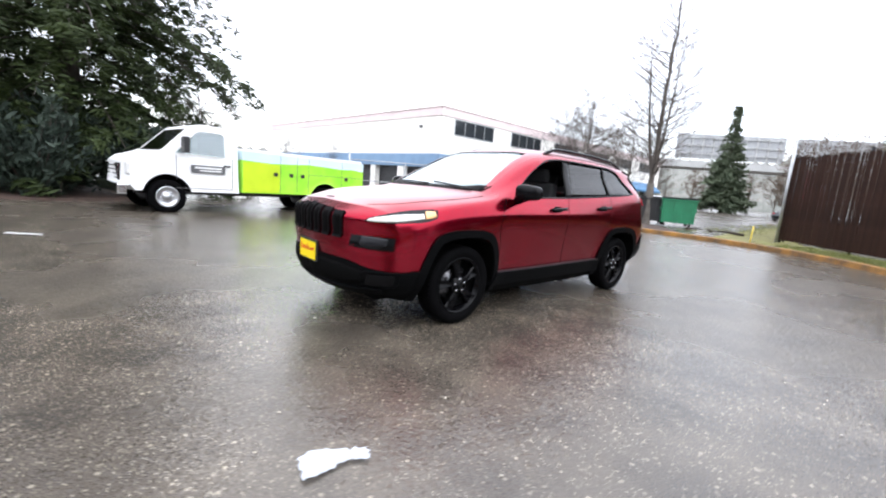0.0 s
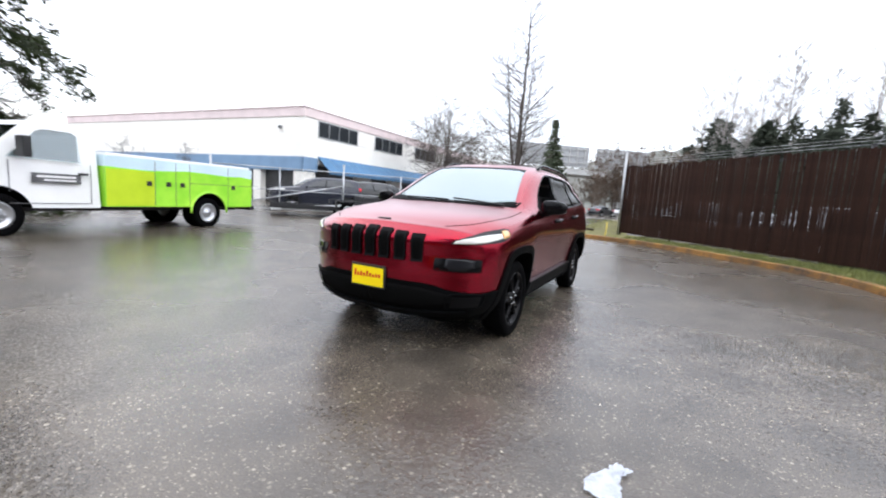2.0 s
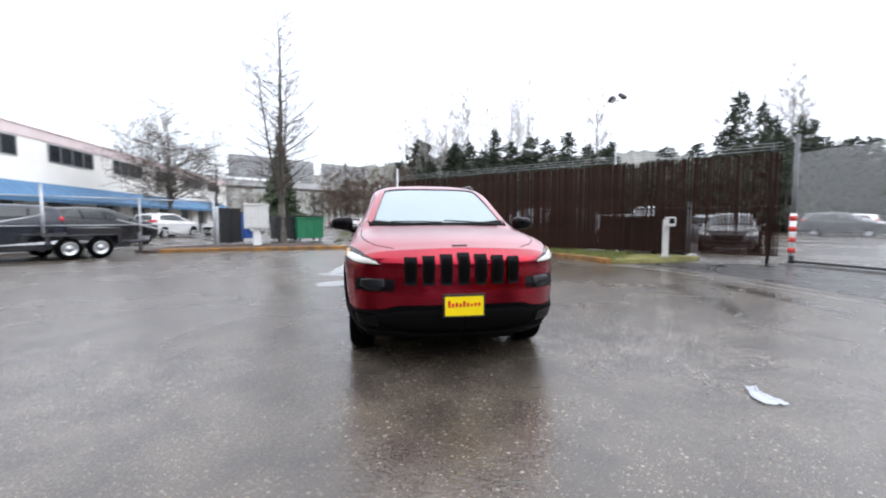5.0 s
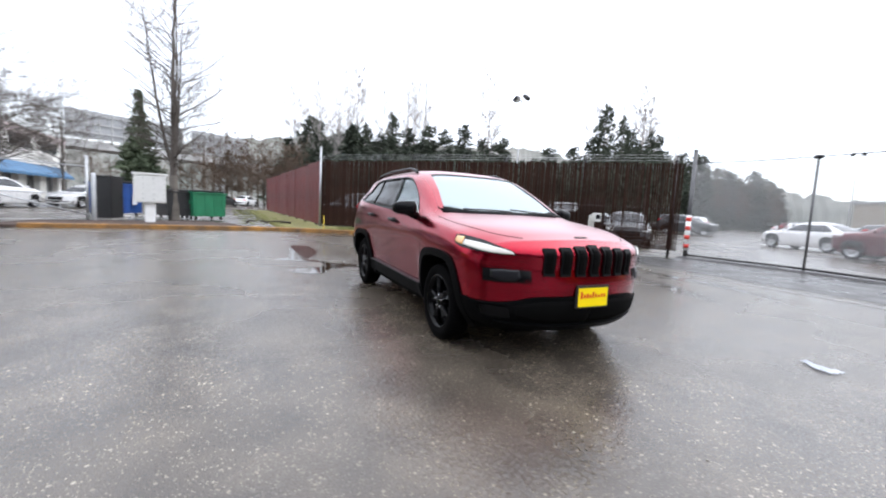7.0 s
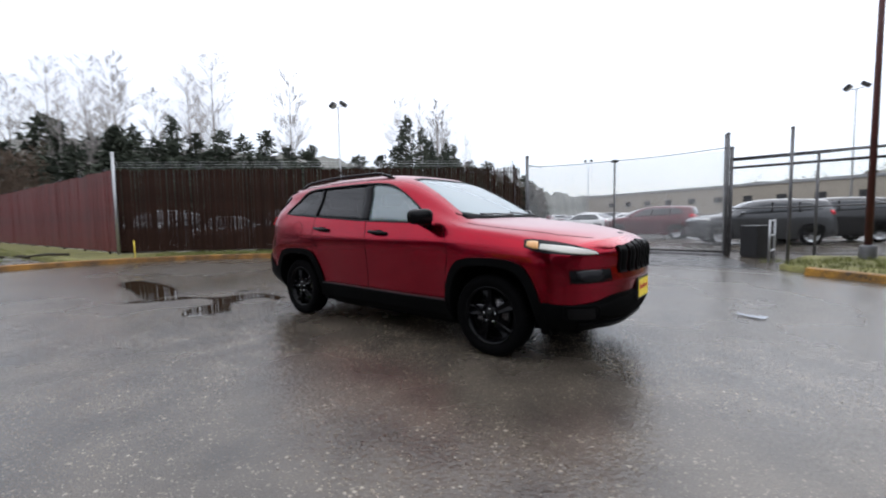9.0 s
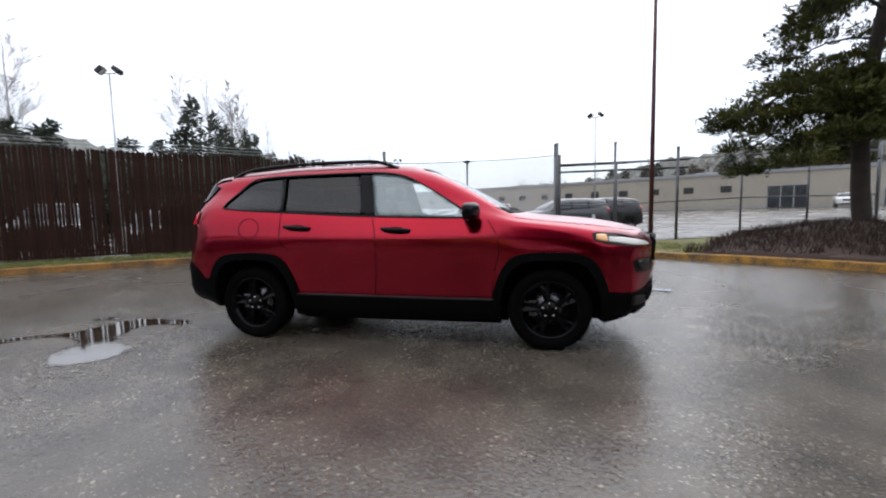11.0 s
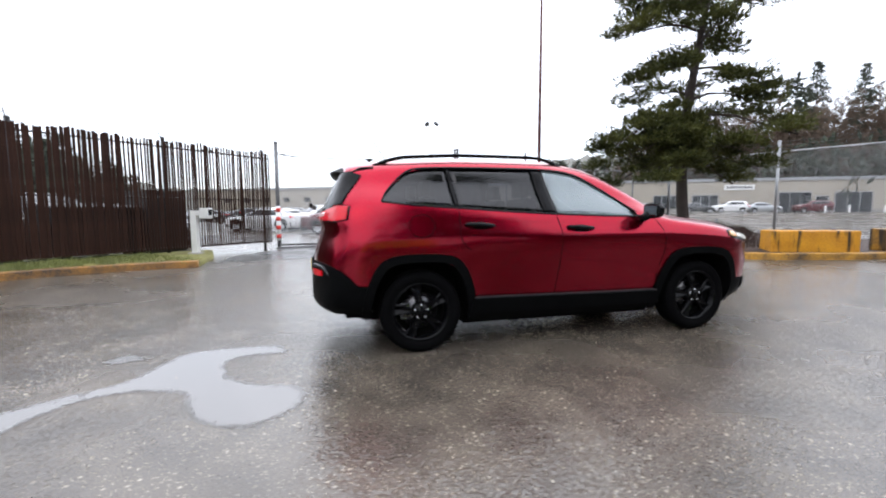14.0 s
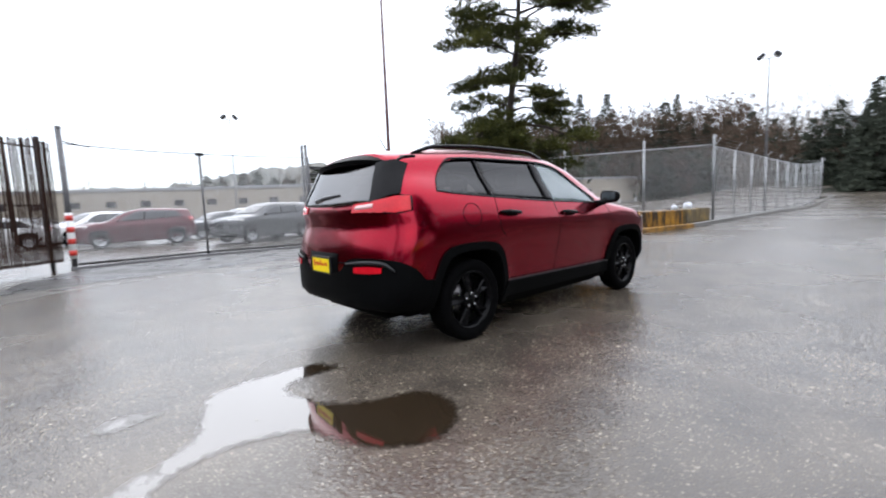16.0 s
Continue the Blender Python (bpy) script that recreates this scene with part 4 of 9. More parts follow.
        a = [(-2.20, 0.41, 1.170), (-2.14, 0.57, 1.194), (-2.06, 0.70, 1.204), (-1.97, 0.79, 1.208), (-1.895, 0.845, 1.198)]
        b = [(-2.22, 0.41, 1.078), (-2.16, 0.57, 1.073), (-2.09, 0.71, 1.070), (-2.0, 0.81, 1.072), (-1.91, 0.868, 1.086)]
        part("tail_light_surround", drape(bvh, a, b, 22, 3, 0.004, 'near', 0.02, flip), GLOSS_BLACK, car)
        # dark glass that wraps the rear pillar
        part("pillar_glass", drape(bvh, [(-2.17, 0.60, 1.19), (-2.09, 0.55, 1.34), (-1.98, 0.50, 1.470)], [(-1.965, 0.80, 1.218), (-1.885, 0.745, 1.34), (-1.80, 0.68, 1.44)], 14, 5, 0.012, 'near', 0.016, flip), GLOSS_BLACK, car, "dark glass wrapping the rear pillar", True, 50)
        # rear reflector
        a = [(-2.25, 0.50, 0.682), (-2.20, 0.62, 0.690), (-2.12, 0.74, 0.685)]
        b = [(-2.25, 0.50, 0.638), (-2.20, 0.62, 0.636), (-2.12, 0.74, 0.645)]
        reflector = (a, b)
        # front corner cladding and rear bumper cladding
        a = [(1.80, 1, 0.475), (1.90, 1, 0.475), (2.0, 0.80, 0.48), (2.12, 0.62, 0.50), (2.2, 0.45, 0.545), (2.28, 0.0, 0.56)]
        b = [(1.80, 0.86, 0.27), (1.90, 0.82, 0.26), (2.0, 0.72, 0.255), (2.06, 0.60, 0.255), (2.12, 0.40, 0.255), (2.16, 0.0, 0.255)]
        part("front_bumper_cladding", drape(bvh, a, b, 30, 8, 0.010, 'near', 0.03, flip), CLADDING, car, "black plastic lower bumper", True, 50)
        a = [(2.10, 0.68, 0.45), (2.2, 0.45, 0.50), (2.25, 0.25, 0.515), (2.28, 0.0, 0.52)]
        b = [(2.10, 0.66, 0.41), (2.18, 0.45, 0.36), (2.22, 0.25, 0.345), (2.24, 0.0, 0.34)]
        part("lower_intake", drape(bvh, a, b, 22, 5, 0.014, 'near', 0.02, flip), WELL, car, "black lower air intake")
        a = [(2.03, 0.72, 0.345), (2.14, 0.5, 0.338), (2.20, 0.25, 0.332), (2.22, 0.0, 0.332)]
        b = [(2.02, 0.72, 0.285), (2.12, 0.5, 0.272), (2.17, 0.25, 0.268), (2.19, 0.0, 0.268)]
        part("skid_lip", drape(bvh, a, b, 22, 3, 0.030, 'near', 0.04, flip), CLADDING, car, "black plastic lower lip", True, 50)
        a = [(1.98, 0.82, 0.46), (2.05, 0.74, 0.455), (2.11, 0.64, 0.445)]
        b = [(1.98, 0.80, 0.385), (2.05, 0.72, 0.375), (2.11, 0.62, 0.375)]
        part("fog_light", drape(bvh, a, b, 10, 4, 0.015, 'near', 0.02, flip), GLOSS_BLACK, car, "small smoked fog light", True, 50)
        bm = bmesh.new()
        ring = []
        for q in smooth_curve([(1.95, 0.84, 0.475), (2.05, 0.75, 0.472), (2.13, 0.62, 0.462), (2.12, 0.60, 0.36), (2.05, 0.71, 0.355), (1.96, 0.81, 0.37), (1.95, 0.84, 0.475)], 36):
            p, nr = cast(bvh, q, 'near')
            ring.append(Vector((p.x + nr.x * 0.012, (p.y + nr.y * 0.012) * (-1 if flip else 1), p.z)))
        tube(bm, ring, 0.007, 6, False)
        part("fog_light_bezel", bm, CLADDING, car, "black plastic bezel", True)
        a = [(-1.76, 1, 0.56), (-1.86, 1, 0.575), (-1.95, 1, 0.66), (-2.05, 0.88, 0.725), (-2.2, 0.68, 0.752), (-2.27, 0.42, 0.735), (-2.31, 0.30, 0.64), (-2.33, 0.0, 0.60)]
        b = [(-1.78, 0.86, 0.33), (-1.86, 0.84, 0.335), (-1.95, 0.80, 0.345), (-2.05, 0.72, 0.355), (-2.12, 0.60, 0.362), (-2.18, 0.40, 0.37), (-2.20, 0.30, 0.37), (-2.21, 0.0, 0.37)]
        part("rear_bumper_cladding", drape(bvh, a, b, 40, 9, 0.012, 'near', 0.03, flip), CLADDING, car, "black plastic rear bumper", True, 50)
        part("rear_reflector", drape(bvh, *reflector, 10, 3, 0.022, 'near', 0.02, flip), TAIL_RED, car, "red reflector in the rear bumper", True, 50)
        # ridge above the reflector; its grey colour imitates the highlight on black plastic
        bm = bmesh.new()
        ring = []
        for q in smooth_curve([(-2.27, 0.40, 0.705), (-2.21, 0.60, 0.722), (-2.12, 0.76, 0.712), (-2.06, 0.83, 0.66)], 20):
            p, nr = cast(bvh, q, 'near')
            ring.append(Vector((p.x + nr.x * 0.018, (p.y + nr.y * 0.018) * (-1 if flip else 1), p.z)))
        tube(bm, ring, [0.006 + 0.008 * math.sin(math.pi * k / 19) for k in range(20)], 8)
        part("reflector_brow", bm, SATIN_GREY, car, "ridge over the reflector, its highlight painted grey", True)
        # roof rail
        bm = bmesh.new()
        s = -1 if flip else 1
        rp = []
        for i in range(25):
            x = 0.02 - 1.72 * i / 24
            p, nr = cast(bvh, (x, 0.60, 1.6), 'top')
            e = min(1, i / 4, (24 - i) / 4)
            rp.append((x, s * 0.60, p.z - 0.01 + 0.055 * math.sin(e * math.pi / 2)))
        tube(bm, rp, 0.017, 8)
        part("roof_rail", bm, GLOSS_BLACK, car, "black roof rail", True)
    part("underbody", tray, WELL, car, "black underbody filled out to darken the ground", True)
    # windscreen, rear window, wipers
    a = [(0.90, 0.70, 1.12), (1.03, 0.40, 1.135), (1.07, 0.0, 1.14), (1.03, -0.40, 1.135), (0.90, -0.70, 1.12)]
    b = [(0.24, 0.55, 1.545), (0.22, 0.35, 1.57), (0.21, 0.0, 1.58), (0.22, -0.35, 1.57), (0.24, -0.55, 1.545)]
    ws = part("windscreen", drape(bvh, a, b, 24, 12, -0.010, 'near', 0.004), GLASS_SCREEN, car, "wet windscreen with a painted pale sky sheen")
    ws.visible_shadow = False
    a = [(-2.14, 0.66, 1.175), (-2.20, 0.35, 1.17), (-2.22, 0.0, 1.165), (-2.20, -0.35, 1.17), (-2.14, -0.66, 1.175)]
    b = [(-1.94, 0.53, 1.48), (-2.02, 0.30, 1.49), (-2.03, 0.0, 1.49), (-2.02, -0.30, 1.49), (-1.94, -0.53, 1.48)]
    rw = part("rear_window", drape(bvh, a, b, 20, 8, 0.004, 'near', 0.006), GLASS_REAR, car, "wet tinted rear window mirroring the sky")
    rw.visible_shadow = False
    for x0, y0, y1 in ((1.045, 0.62, 0.05), (1.045, 0.02, -0.50)):
        bm = bmesh.new()
        pts = [cast(bvh, (1.07 - 0.008 * k, y0 + (y1 - y0) * k / 6, 1.142 + 0.005 * k), 'near') for k in range(7)]
        tube(bm, [p + nr * 0.014 for p, nr in pts], 0.008, 6)
        part("wiper", bm, BLACK_STEEL, car)
    a = [(1.04, 0.72, 1.115), (1.12, 0.40, 1.14), (1.145, 0.0, 1.145), (1.12, -0.40, 1.14), (1.04, -0.72, 1.115)]
    b = [(0.89, 0.71, 1.125), (1.02, 0.40, 1.145), (1.055, 0.0, 1.15), (1.02, -0.40, 1.145), (0.89, -0.71, 1.125)]
    part("cowl_panel", drape(bvh, a, b, 24, 3, 0.003, 'near', 0.01), CLADDING, car, "black plastic cowl")
    # spoiler over the rear window
    a = [(-1.70, 0.655, 1.535), (-1.79, 0.34, 1.583), (-1.82, 0.0, 1.59), (-1.79, -0.34, 1.583), (-1.70, -0.655, 1.535)]
    b = [(-1.90, 0.645, 1.462), (-2.02, 0.36, 1.500), (-2.06, 0.0, 1.51), (-2.02, -0.36, 1.500), (-1.90, -0.645, 1.462)]
    bm = bmesh.new()
    fa, fb = smooth_curve(a, 20), smooth_curve(b, 20)
    top = [[bm.verts.new(p + Vector((0, 0, -0.015))) for p in fa], [bm.verts.new(p.lerp(q, 0.5) + Vector((0, 0, 0.012))) for p, q in zip(fa, fb)], [bm.verts.new(q) for q in fb]]
    bot = [[bm.verts.new(q + Vector((0.02, 0, -0.035))) for q in fb], [bm.verts.new(p + Vector((0, 0, -0.11))) for p in fa]]
    lay = top + bot
    for r0, r1 in zip(lay, lay[1:]):
        for i in range(19):
            bm.faces.new((r0[i], r0[i + 1], r1[i + 1], r1[i]))
    for i in (0, 19):
        bm.faces.new([r[i] for r in lay])
    bmesh.ops.recalc_face_normals(bm, faces=bm.faces)
    part("roof_spoiler", bm, CLADDING, car, "black spoiler over the rear window", True, 45)
    bm = bmesh.new()
    tube(bm, [(-2.21, 0.05, 1.19), (-2.235, -0.12, 1.205), (-2.215, -0.36, 1.22)], [0.022, 0.018, 0.010], 8)
    part("rear_wiper", bm, BLACK_STEEL, car, "", True)
    bm = bmesh.new()
    top = cast(bvh, (-1.52, 0.0, 1.6), 'top')[0]
    lathe(bm, [(0.001, top.z + 0.03), (0.018, top.z + 0.025), (0.026, top.z - 0.01)], 'z', 10, (-1.52, 0, 0))
    tube(bm, [(-1.52, 0, top.z + 0.02), (-1.66, 0, top.z + 0.24)], [0.006, 0.003], 6)
    part("aerial", bm, BLACK_STEEL, car, "short black roof aerial", True)
    # grille: seven upright slots
    for k in range(7):
        y = (k - 3) * 0.132
        h = 0.915 - 0.010 * abs(k - 3)
        slot = part("grille_slot", drape(bvh, [(2.3, y - 0.047, h + 0.016), (2.3, y - 0.042, 0.700)], [(2.3, y + 0.047, h + 0.016), (2.3, y + 0.042, 0.700)], 14, 6, 0.016, 'front', 0.03, False, False), GRILLE_BLACK, car, "black grille slot", True, 50)
        part("mesh_insert", drape(bvh, [(2.3, y - 0.030, h - 0.010), (2.3, y - 0.028, 0.720)], [(2.3, y + 0.030, h - 0.010), (2.3, y + 0.028, 0.720)], 10, 3, 0.0185, 'front', 0.003, False, False), WELL, slot)
    part("hood_badge", drape(bvh, [(2.1, 0.06, 0.955), (2.1, -0.06, 0.955)], [(2.12, 0.06, 0.935), (2.12, -0.06, 0.935)], 8, 1, 0.004, 'near', 0.006, False, False), GLOSS_BLACK, car, "small black badge")
    for s in (1, -1):
        part("hood_line", drape(bvh, [(1.08, s * 0.80, 1.1), (1.5, s * 0.79, 1.05), (1.85, s * 0.70, 1.0), (2.06, s * 0.52, 0.94)], [(1.08, s * 0.793, 1.1), (1.5, s * 0.783, 1.05), (1.85, s * 0.692, 1.0), (2.055, s * 0.512, 0.945)], 24, 1, 0.0012, 'near', 0.003), WELL, car)
    # plates of the dealer
    for fx, z0, z1, name in ((1, 0.465, 0.625, "front_plate"), (-1, 0.605, 0.73, "rear_plate")):
        y_off = 0.0
        p, _ = cast(bvh, (fx * 2.3, 0, (z0 + z1) / 2), 'front' if fx > 0 else 'rear')
        x = p.x + fx * 0.022
        bm = bmesh.new()
        box(bm, min(x, x - fx * 0.018), max(x, x - fx * 0.018), y_off - 0.163, y_off + 0.163, z0 - 0.008, z1 + 0.012, 0.006)
        pl = part(name, bm, BLACK_LID, car, "yellow dealer plate in a black frame")
        bm = bmesh.new()
        box(bm, min(x, x + fx * 0.004), max(x, x + fx * 0.004), y_off - 0.148, y_off + 0.148, z0 + 0.006, z1 - 0.008, 0)
        face = part("plate_face", bm, PLATE_YELLOW, pl)
        bm = bmesh.new()
        zc = (z0 + z1) / 2
        for k in range(9):
            yy = -0.115 + 0.0288 * k
            hgt = (0.052, 0.030, 0.036, 0.027, 0.044, 0.028, 0.020, 0.026, 0.026)[k]
            box(bm, min(x + fx * 0.004, x + fx * 0.0055), max(x + fx * 0.004, x + fx * 0.0055), y_off + fx * yy - 0.011, y_off + fx * yy + 0.008, zc - 0.010 + k * 0.001, zc - 0.010 + hgt + k * 0.001)
        part("print", bm, PLATE_RED, pl)
    # lower edge of the tailgate and its pressed panel line
    part("shut_line", drape(bvh, [(-2.3, 0.70, 0.735), (-2.3, 0.3, 0.705), (-2.3, -0.3, 0.705), (-2.3, -0.70, 0.735)], [(-2.3, 0.70, 0.725), (-2.3, 0.3, 0.695), (-2.3, -0.3, 0.695), (-2.3, -0.70, 0.725)], 20, 1, 0.0012, 'rear', 0.003), WELL, car)
    part("number_recess", drape(bvh, [(-2.3, 0.25, 0.77), (-2.3, -0.25, 0.77)], [(-2.3, 0.25, 0.59), (-2.3, -0.25, 0.59)], 8, 4, 0.006, 'rear', 0.006, False, False), CLADDING, car)
    # unseen plates between and beyond the axles, added to darken the ground below
    for x0, x1, hw, z0, z1 in ((-0.95, 0.95, 0.70, 0.165, 0.25), (1.05, 1.95, 0.52, 0.185, 0.27), (-1.75, -1.05, 0.50, 0.195, 0.29)):
        bm = bmesh.new()
        box(bm, x0, x1, -hw, hw, z0, z1, 0.02)
        part("underbody_tray", bm, WELL, car, "black plate added underneath to darken the ground")
    # wheels
    for hx in (HUB_X, -HUB_X):
        wheel(car, (hx, HUB_Y, HUB_Z), False)
        wheel(car, (hx, -HUB_Y, HUB_Z), True)
    # cabin: seats, dash, steering wheel
    for sx, name in ((0.0, "front_seat"), (-0.95, "rear_seat")):
        for sy in (0.37, -0.37):
            bm = bmesh.new()
            box(bm, sx - 0.25, sx + 0.25, sy - 0.25, sy + 0.25, 0.72, 0.86, 0.04)
            box(bm, sx - 0.32, sx - 0.20, sy - 0.24, sy + 0.24, 0.80, 1.27, 0.04)
            box(bm, sx - 0.31, sx - 0.23, sy - 0.13, sy + 0.13, 1.28, 1.43, 0.03)
            part(name, bm, CABIN, car, "dark cloth seat with headrest")
    bm = bmesh.new()
    box(bm, 0.55, 0.90, -0.74, 0.74, 0.95, 1.125, 0.04)
    part("dashboard", bm, CABIN, car)
    bm = bmesh.new()
    tube(bm, [(0.40 + 0.06 * math.cos(k * math.tau / 20), 0.37 + 0.18 * math.sin(k * math.tau / 20), 1.05 + 0.17 * math.cos(k * math.tau / 20)) for k in range(21)], 0.014, 6, False)
    part("steering_wheel", bm, CABIN, car)
    return car


MAIN_CAR = main_suv(pose(0.6105, 5.182, 0, 0, 0, 222.34))

# ---- ground, kerbs, verges, puddles ----
import collections


def rise(x, y):
    """A step up at the blocks, a road that climbs further off, and a yard that lifts at its back."""
    k = min(1.0, 60 / max(1, abs(x), abs(y)))
    x, y = x * k, y * k
    s, side = -0.70 * x - 0.714 * y, 0.714 * x - 0.70 * y
    road = 0.13 * smoothstep(0.2, 4.5, s) + 0.05 * max(0.0, s - 28) * smoothstep(26, 40, s)
    return road * (1 - smoothstep(4.0, 18.0, side)) + 0.9 * smoothstep(26, 58, -y) * smoothstep(-6.0, 12.0, side)


def ground_sheet():
    bm = bmesh.new()
    xs = [-900, -500, -250, -120, -80, -60] + [-50 + 2 * i for i in range(51)] + [60, 80, 120, 250, 500, 900]
    grid = []
    for x in xs:
        row = []
        for y in xs:
            row.append(bm.verts.new((x, y, rise(x, y))))
        grid.append(row)
    for i in range(len(xs) - 1):
        for j in range(len(xs) - 1):
            bm.faces.new((grid[i][j], grid[i + 1][j], grid[i + 1][j + 1], grid[i][j + 1])).smooth = True
    g = part("ground", bm, ASPHALT)
    tagged(g, "wet dark asphalt of a car park with pale stones", "ground", kind="structure")


ground_sheet()


def ribbon(name, pts, offsets, material, label, n=60, category="kerb", closed_ends=True):
    """A strip swept along a ground line: offsets are (sideways, height) of its profile."""
    c = smooth_curve([(x, y, 0) for x, y in pts], n)
    bm = bmesh.new()
    rows = []
    for i, q in enumerate(c):
        d = (c[min(i + 1, n - 1)] - c[max(i - 1, 0)]).normalized()
        side = Vector((-d.y, d.x, 0))
        z = rise(q.x, q.y)
        rows.append([bm.verts.new(q + side * o + Vector((0, 0, z + h + (0.006 * noise.noise(q * 3) if h > 0.05 else 0)))) for o, h in offsets])
    for a, b in zip(rows, rows[1:]):
        for k in range(len(offsets) - 1):
            bm.faces.new((a[k], a[k + 1], b[k + 1], b[k])).smooth = False
    if closed_ends:
        bm.faces.new(rows[0])
        bm.faces.new(rows[-1][::-1])
    bmesh.ops.recalc_face_normals(bm, faces=bm.faces)
    ob = part(name, bm, material)
    return tagged(ob, label, category, kind="structure")


KERB_LEFT = [(3.0, 18.7), (5.0, 17.3), (6.7, 15.9), (8.0, 14.7), (9.0, 13.2), (9.5, 11.6), (9.55, 10.2), (9.35, 8.4), (9.15, 6.8), (8.85, 5.9), (8.35, 5.0), (7.9, 4.45)]
KERB_RIGHT = [(2.2, -1.95), (1.2, -2.02), (0.2, -2.05), (-0.8, -1.92), (-1.85, -1.70), (-2.85, -1.58), (-4.2, -1.97), (-5.3, -2.75), (-6.9, -3.75), (-9.7, -6.45), (-14.5, -10.9), (-20.5, -16.3), (-32, -26.3)]
kerb = [(0.0, -0.02), (0.012, 0.125), (0.04, 0.14), (0.15, 0.145), (0.17, 0.13), (0.17, -0.02)]
ribbon("kerb_left", KERB_LEFT, kerb, KERB_WORN, "worn yellow-painted concrete kerb, mossy and chipped", 80)
ribbon("kerb_right", KERB_RIGHT[:9], kerb, KERB_YELLOW, "worn yellow-painted concrete kerb in front of the blocks", 60)
ribbon("kerb_road", KERB_RIGHT[8:], kerb, JOINT, "bare grey concrete kerb along the climbing road", 60)
# joints of the drive across the entrance
SEAM = [(7.85, 4.4), (7.2, 3.2), (6.2, 2.0), (5.0, 0.9), (3.6, -0.5), (2.4, -1.5)]
ribbon("drive_joint", SEAM, [(0.0, 0.003), (0.05, 0.008), (0.10, 0.003)], JOINT, "pale concrete joint across the entrance", 40, "pavement joint", False)
ribbon("drive_joint", [(x + 0.36, y - 0.30) for x, y in SEAM], [(0.0, 0.003), (0.04, 0.007), (0.08, 0.003)], JOINT, "pale concrete joint across the entrance", 40, "pavement joint", False)
ribbon("gate_track", [(10.2, 0.55), (8.4, -1.9), (5.9, -3.75)], [(-0.10, 0.0), (-0.09, 0.05), (0.09, 0.05), (0.10, 0.0)], GALV_DARK, "dark wet steel track of the sliding gate", 20, "gate track")


def sheet(name, outline, z, material, label, category, bump=0.03, step=0.45, mound=None):
    """A filled outline with a slightly uneven surface, laid over the ground."""
    from mathutils.geometry import delaunay_2d_cdt
    pts = [Vector(p) for p in outline]
    edges = [(i, (i + 1) % len(pts)) for i in range(len(pts))]
    xs, ys = [p.x for p in pts], [p.y for p in pts]
    inner = []
    k = int((max(xs) - min(xs)) / step) + 1
    m = int((max(ys) - min(ys)) / step) + 1
    for i in range(1, k):
        for j in range(1, m):
            inner.append(Vector((min(xs) + i * step + random.uniform(-.1, .1) * step, min(ys) + j * step + random.uniform(-.1, .1) * step)))
    v, e, f, *_ = delaunay_2d_cdt(pts + inner, edges, [list(range(len(pts)))], 1, 1e-4)
    verts = []
    for q in v:
        h = z + rise(q.x, q.y) + bump * (noise.noise(Vector((q.x * 0.9, q.y * 0.9, 3))) + 0.5 * noise.noise(Vector((q.x * 2.7, q.y * 2.7, 5))))
        if mound:
            h += mound(q.x, q.y)
        verts.append((q.x, q.y, h))
    faces = [tuple(t) for t in f]
    if z > 0.05:
        # turn the rim down into the ground
        seen = collections.Counter(tuple(sorted(e)) for t in faces for e in zip(t, t[1:] + t[:1]))
        foot = {}
        for t in list(faces):
            for i, j in zip(t, t[1:] + t[:1]):
                if seen[tuple(sorted((i, j)))] == 1:
                    for k in (i, j):
                        if k not in foot:
                            foot[k] = len(verts)
                            verts.append((verts[k][0], verts[k][1], verts[k][2] - 0.22))
                    faces.append((j, i, foot[i], foot[j]))
    ob = raw(name, verts, faces, material, smooth=True)
    return tagged(ob, label, category, kind="structure")


def inset(line, d):
    c = smooth_curve([(x, y, 0) for x, y in line], 30)
    out = []
    for i, q in enumerate(c):
        t = (c[min(i + 1, 29)] - c[max(i - 1, 0)]).normalized()
        out.append((q.x - t.y * d, q.y + t.x * d))
    return out


VERGE = inset(KERB_LEFT[4:], 0.16)[::-1]
sheet("verge_left", [tuple(p) for p in VERGE] + [(9.4, 14.9), (15.5, 21.5), (26.0, 31.8), (27.6, 31.0), (12.0, 14.7), (11.2, 9.0), (10.85, 4.0), (10.6, 2.4), (9.3, 3.2)], 0.11, GRASS_SOIL, "wet winter grass verge with moss and straw", "grass", 0.04)
sheet("planting_bed", inset(KERB_LEFT[:4], 0.16) + [(9.0, 16.5), (9.4, 18.8), (4.5, 20.6), (2.6, 19.6)], 0.10, MULCH, "brown bark-mulch bed with leaves and twigs", "planting bed", 0.07)


sheet("apron", [(x + 0.50, y - 0.42) for x, y in SEAM] + [(5.75, -3.6), (8.28, -1.75), (9.95, 0.6), (9.3, 2.6)], 0.004, APRON, "darker patched asphalt apron before the gate", "pavement", 0.0, 0.8)


def pine_mound(x, y):
    return 0.50 * math.exp(-((x + 1.1) ** 2 + (y + 5.3) ** 2) / 5.5)


edge_right = inset(KERB_RIGHT[:9], 0.16)
sheet("bed_right", edge_right[5:] + [(-8.6, -6.0), (-7.0, -7.5), (-4.0, -8.7), (-0.6, -9.6), (0.6, -7.6), (1.0, -4.0)], 0.11, MULCH, "bark-mulch bed round the pine", "planting bed", 0.05, 0.4, pine_mound)
sheet("verge_right", edge_right[:7] + [(0.9, -4.0), (0.7, -7.4), (2.2, -7.3), (3.6, -5.9), (4.4, -4.6), (3.0, -2.3)], 0.10, GRASS_SOIL, "patchy grass verge beside the gate", "grass", 0.04)


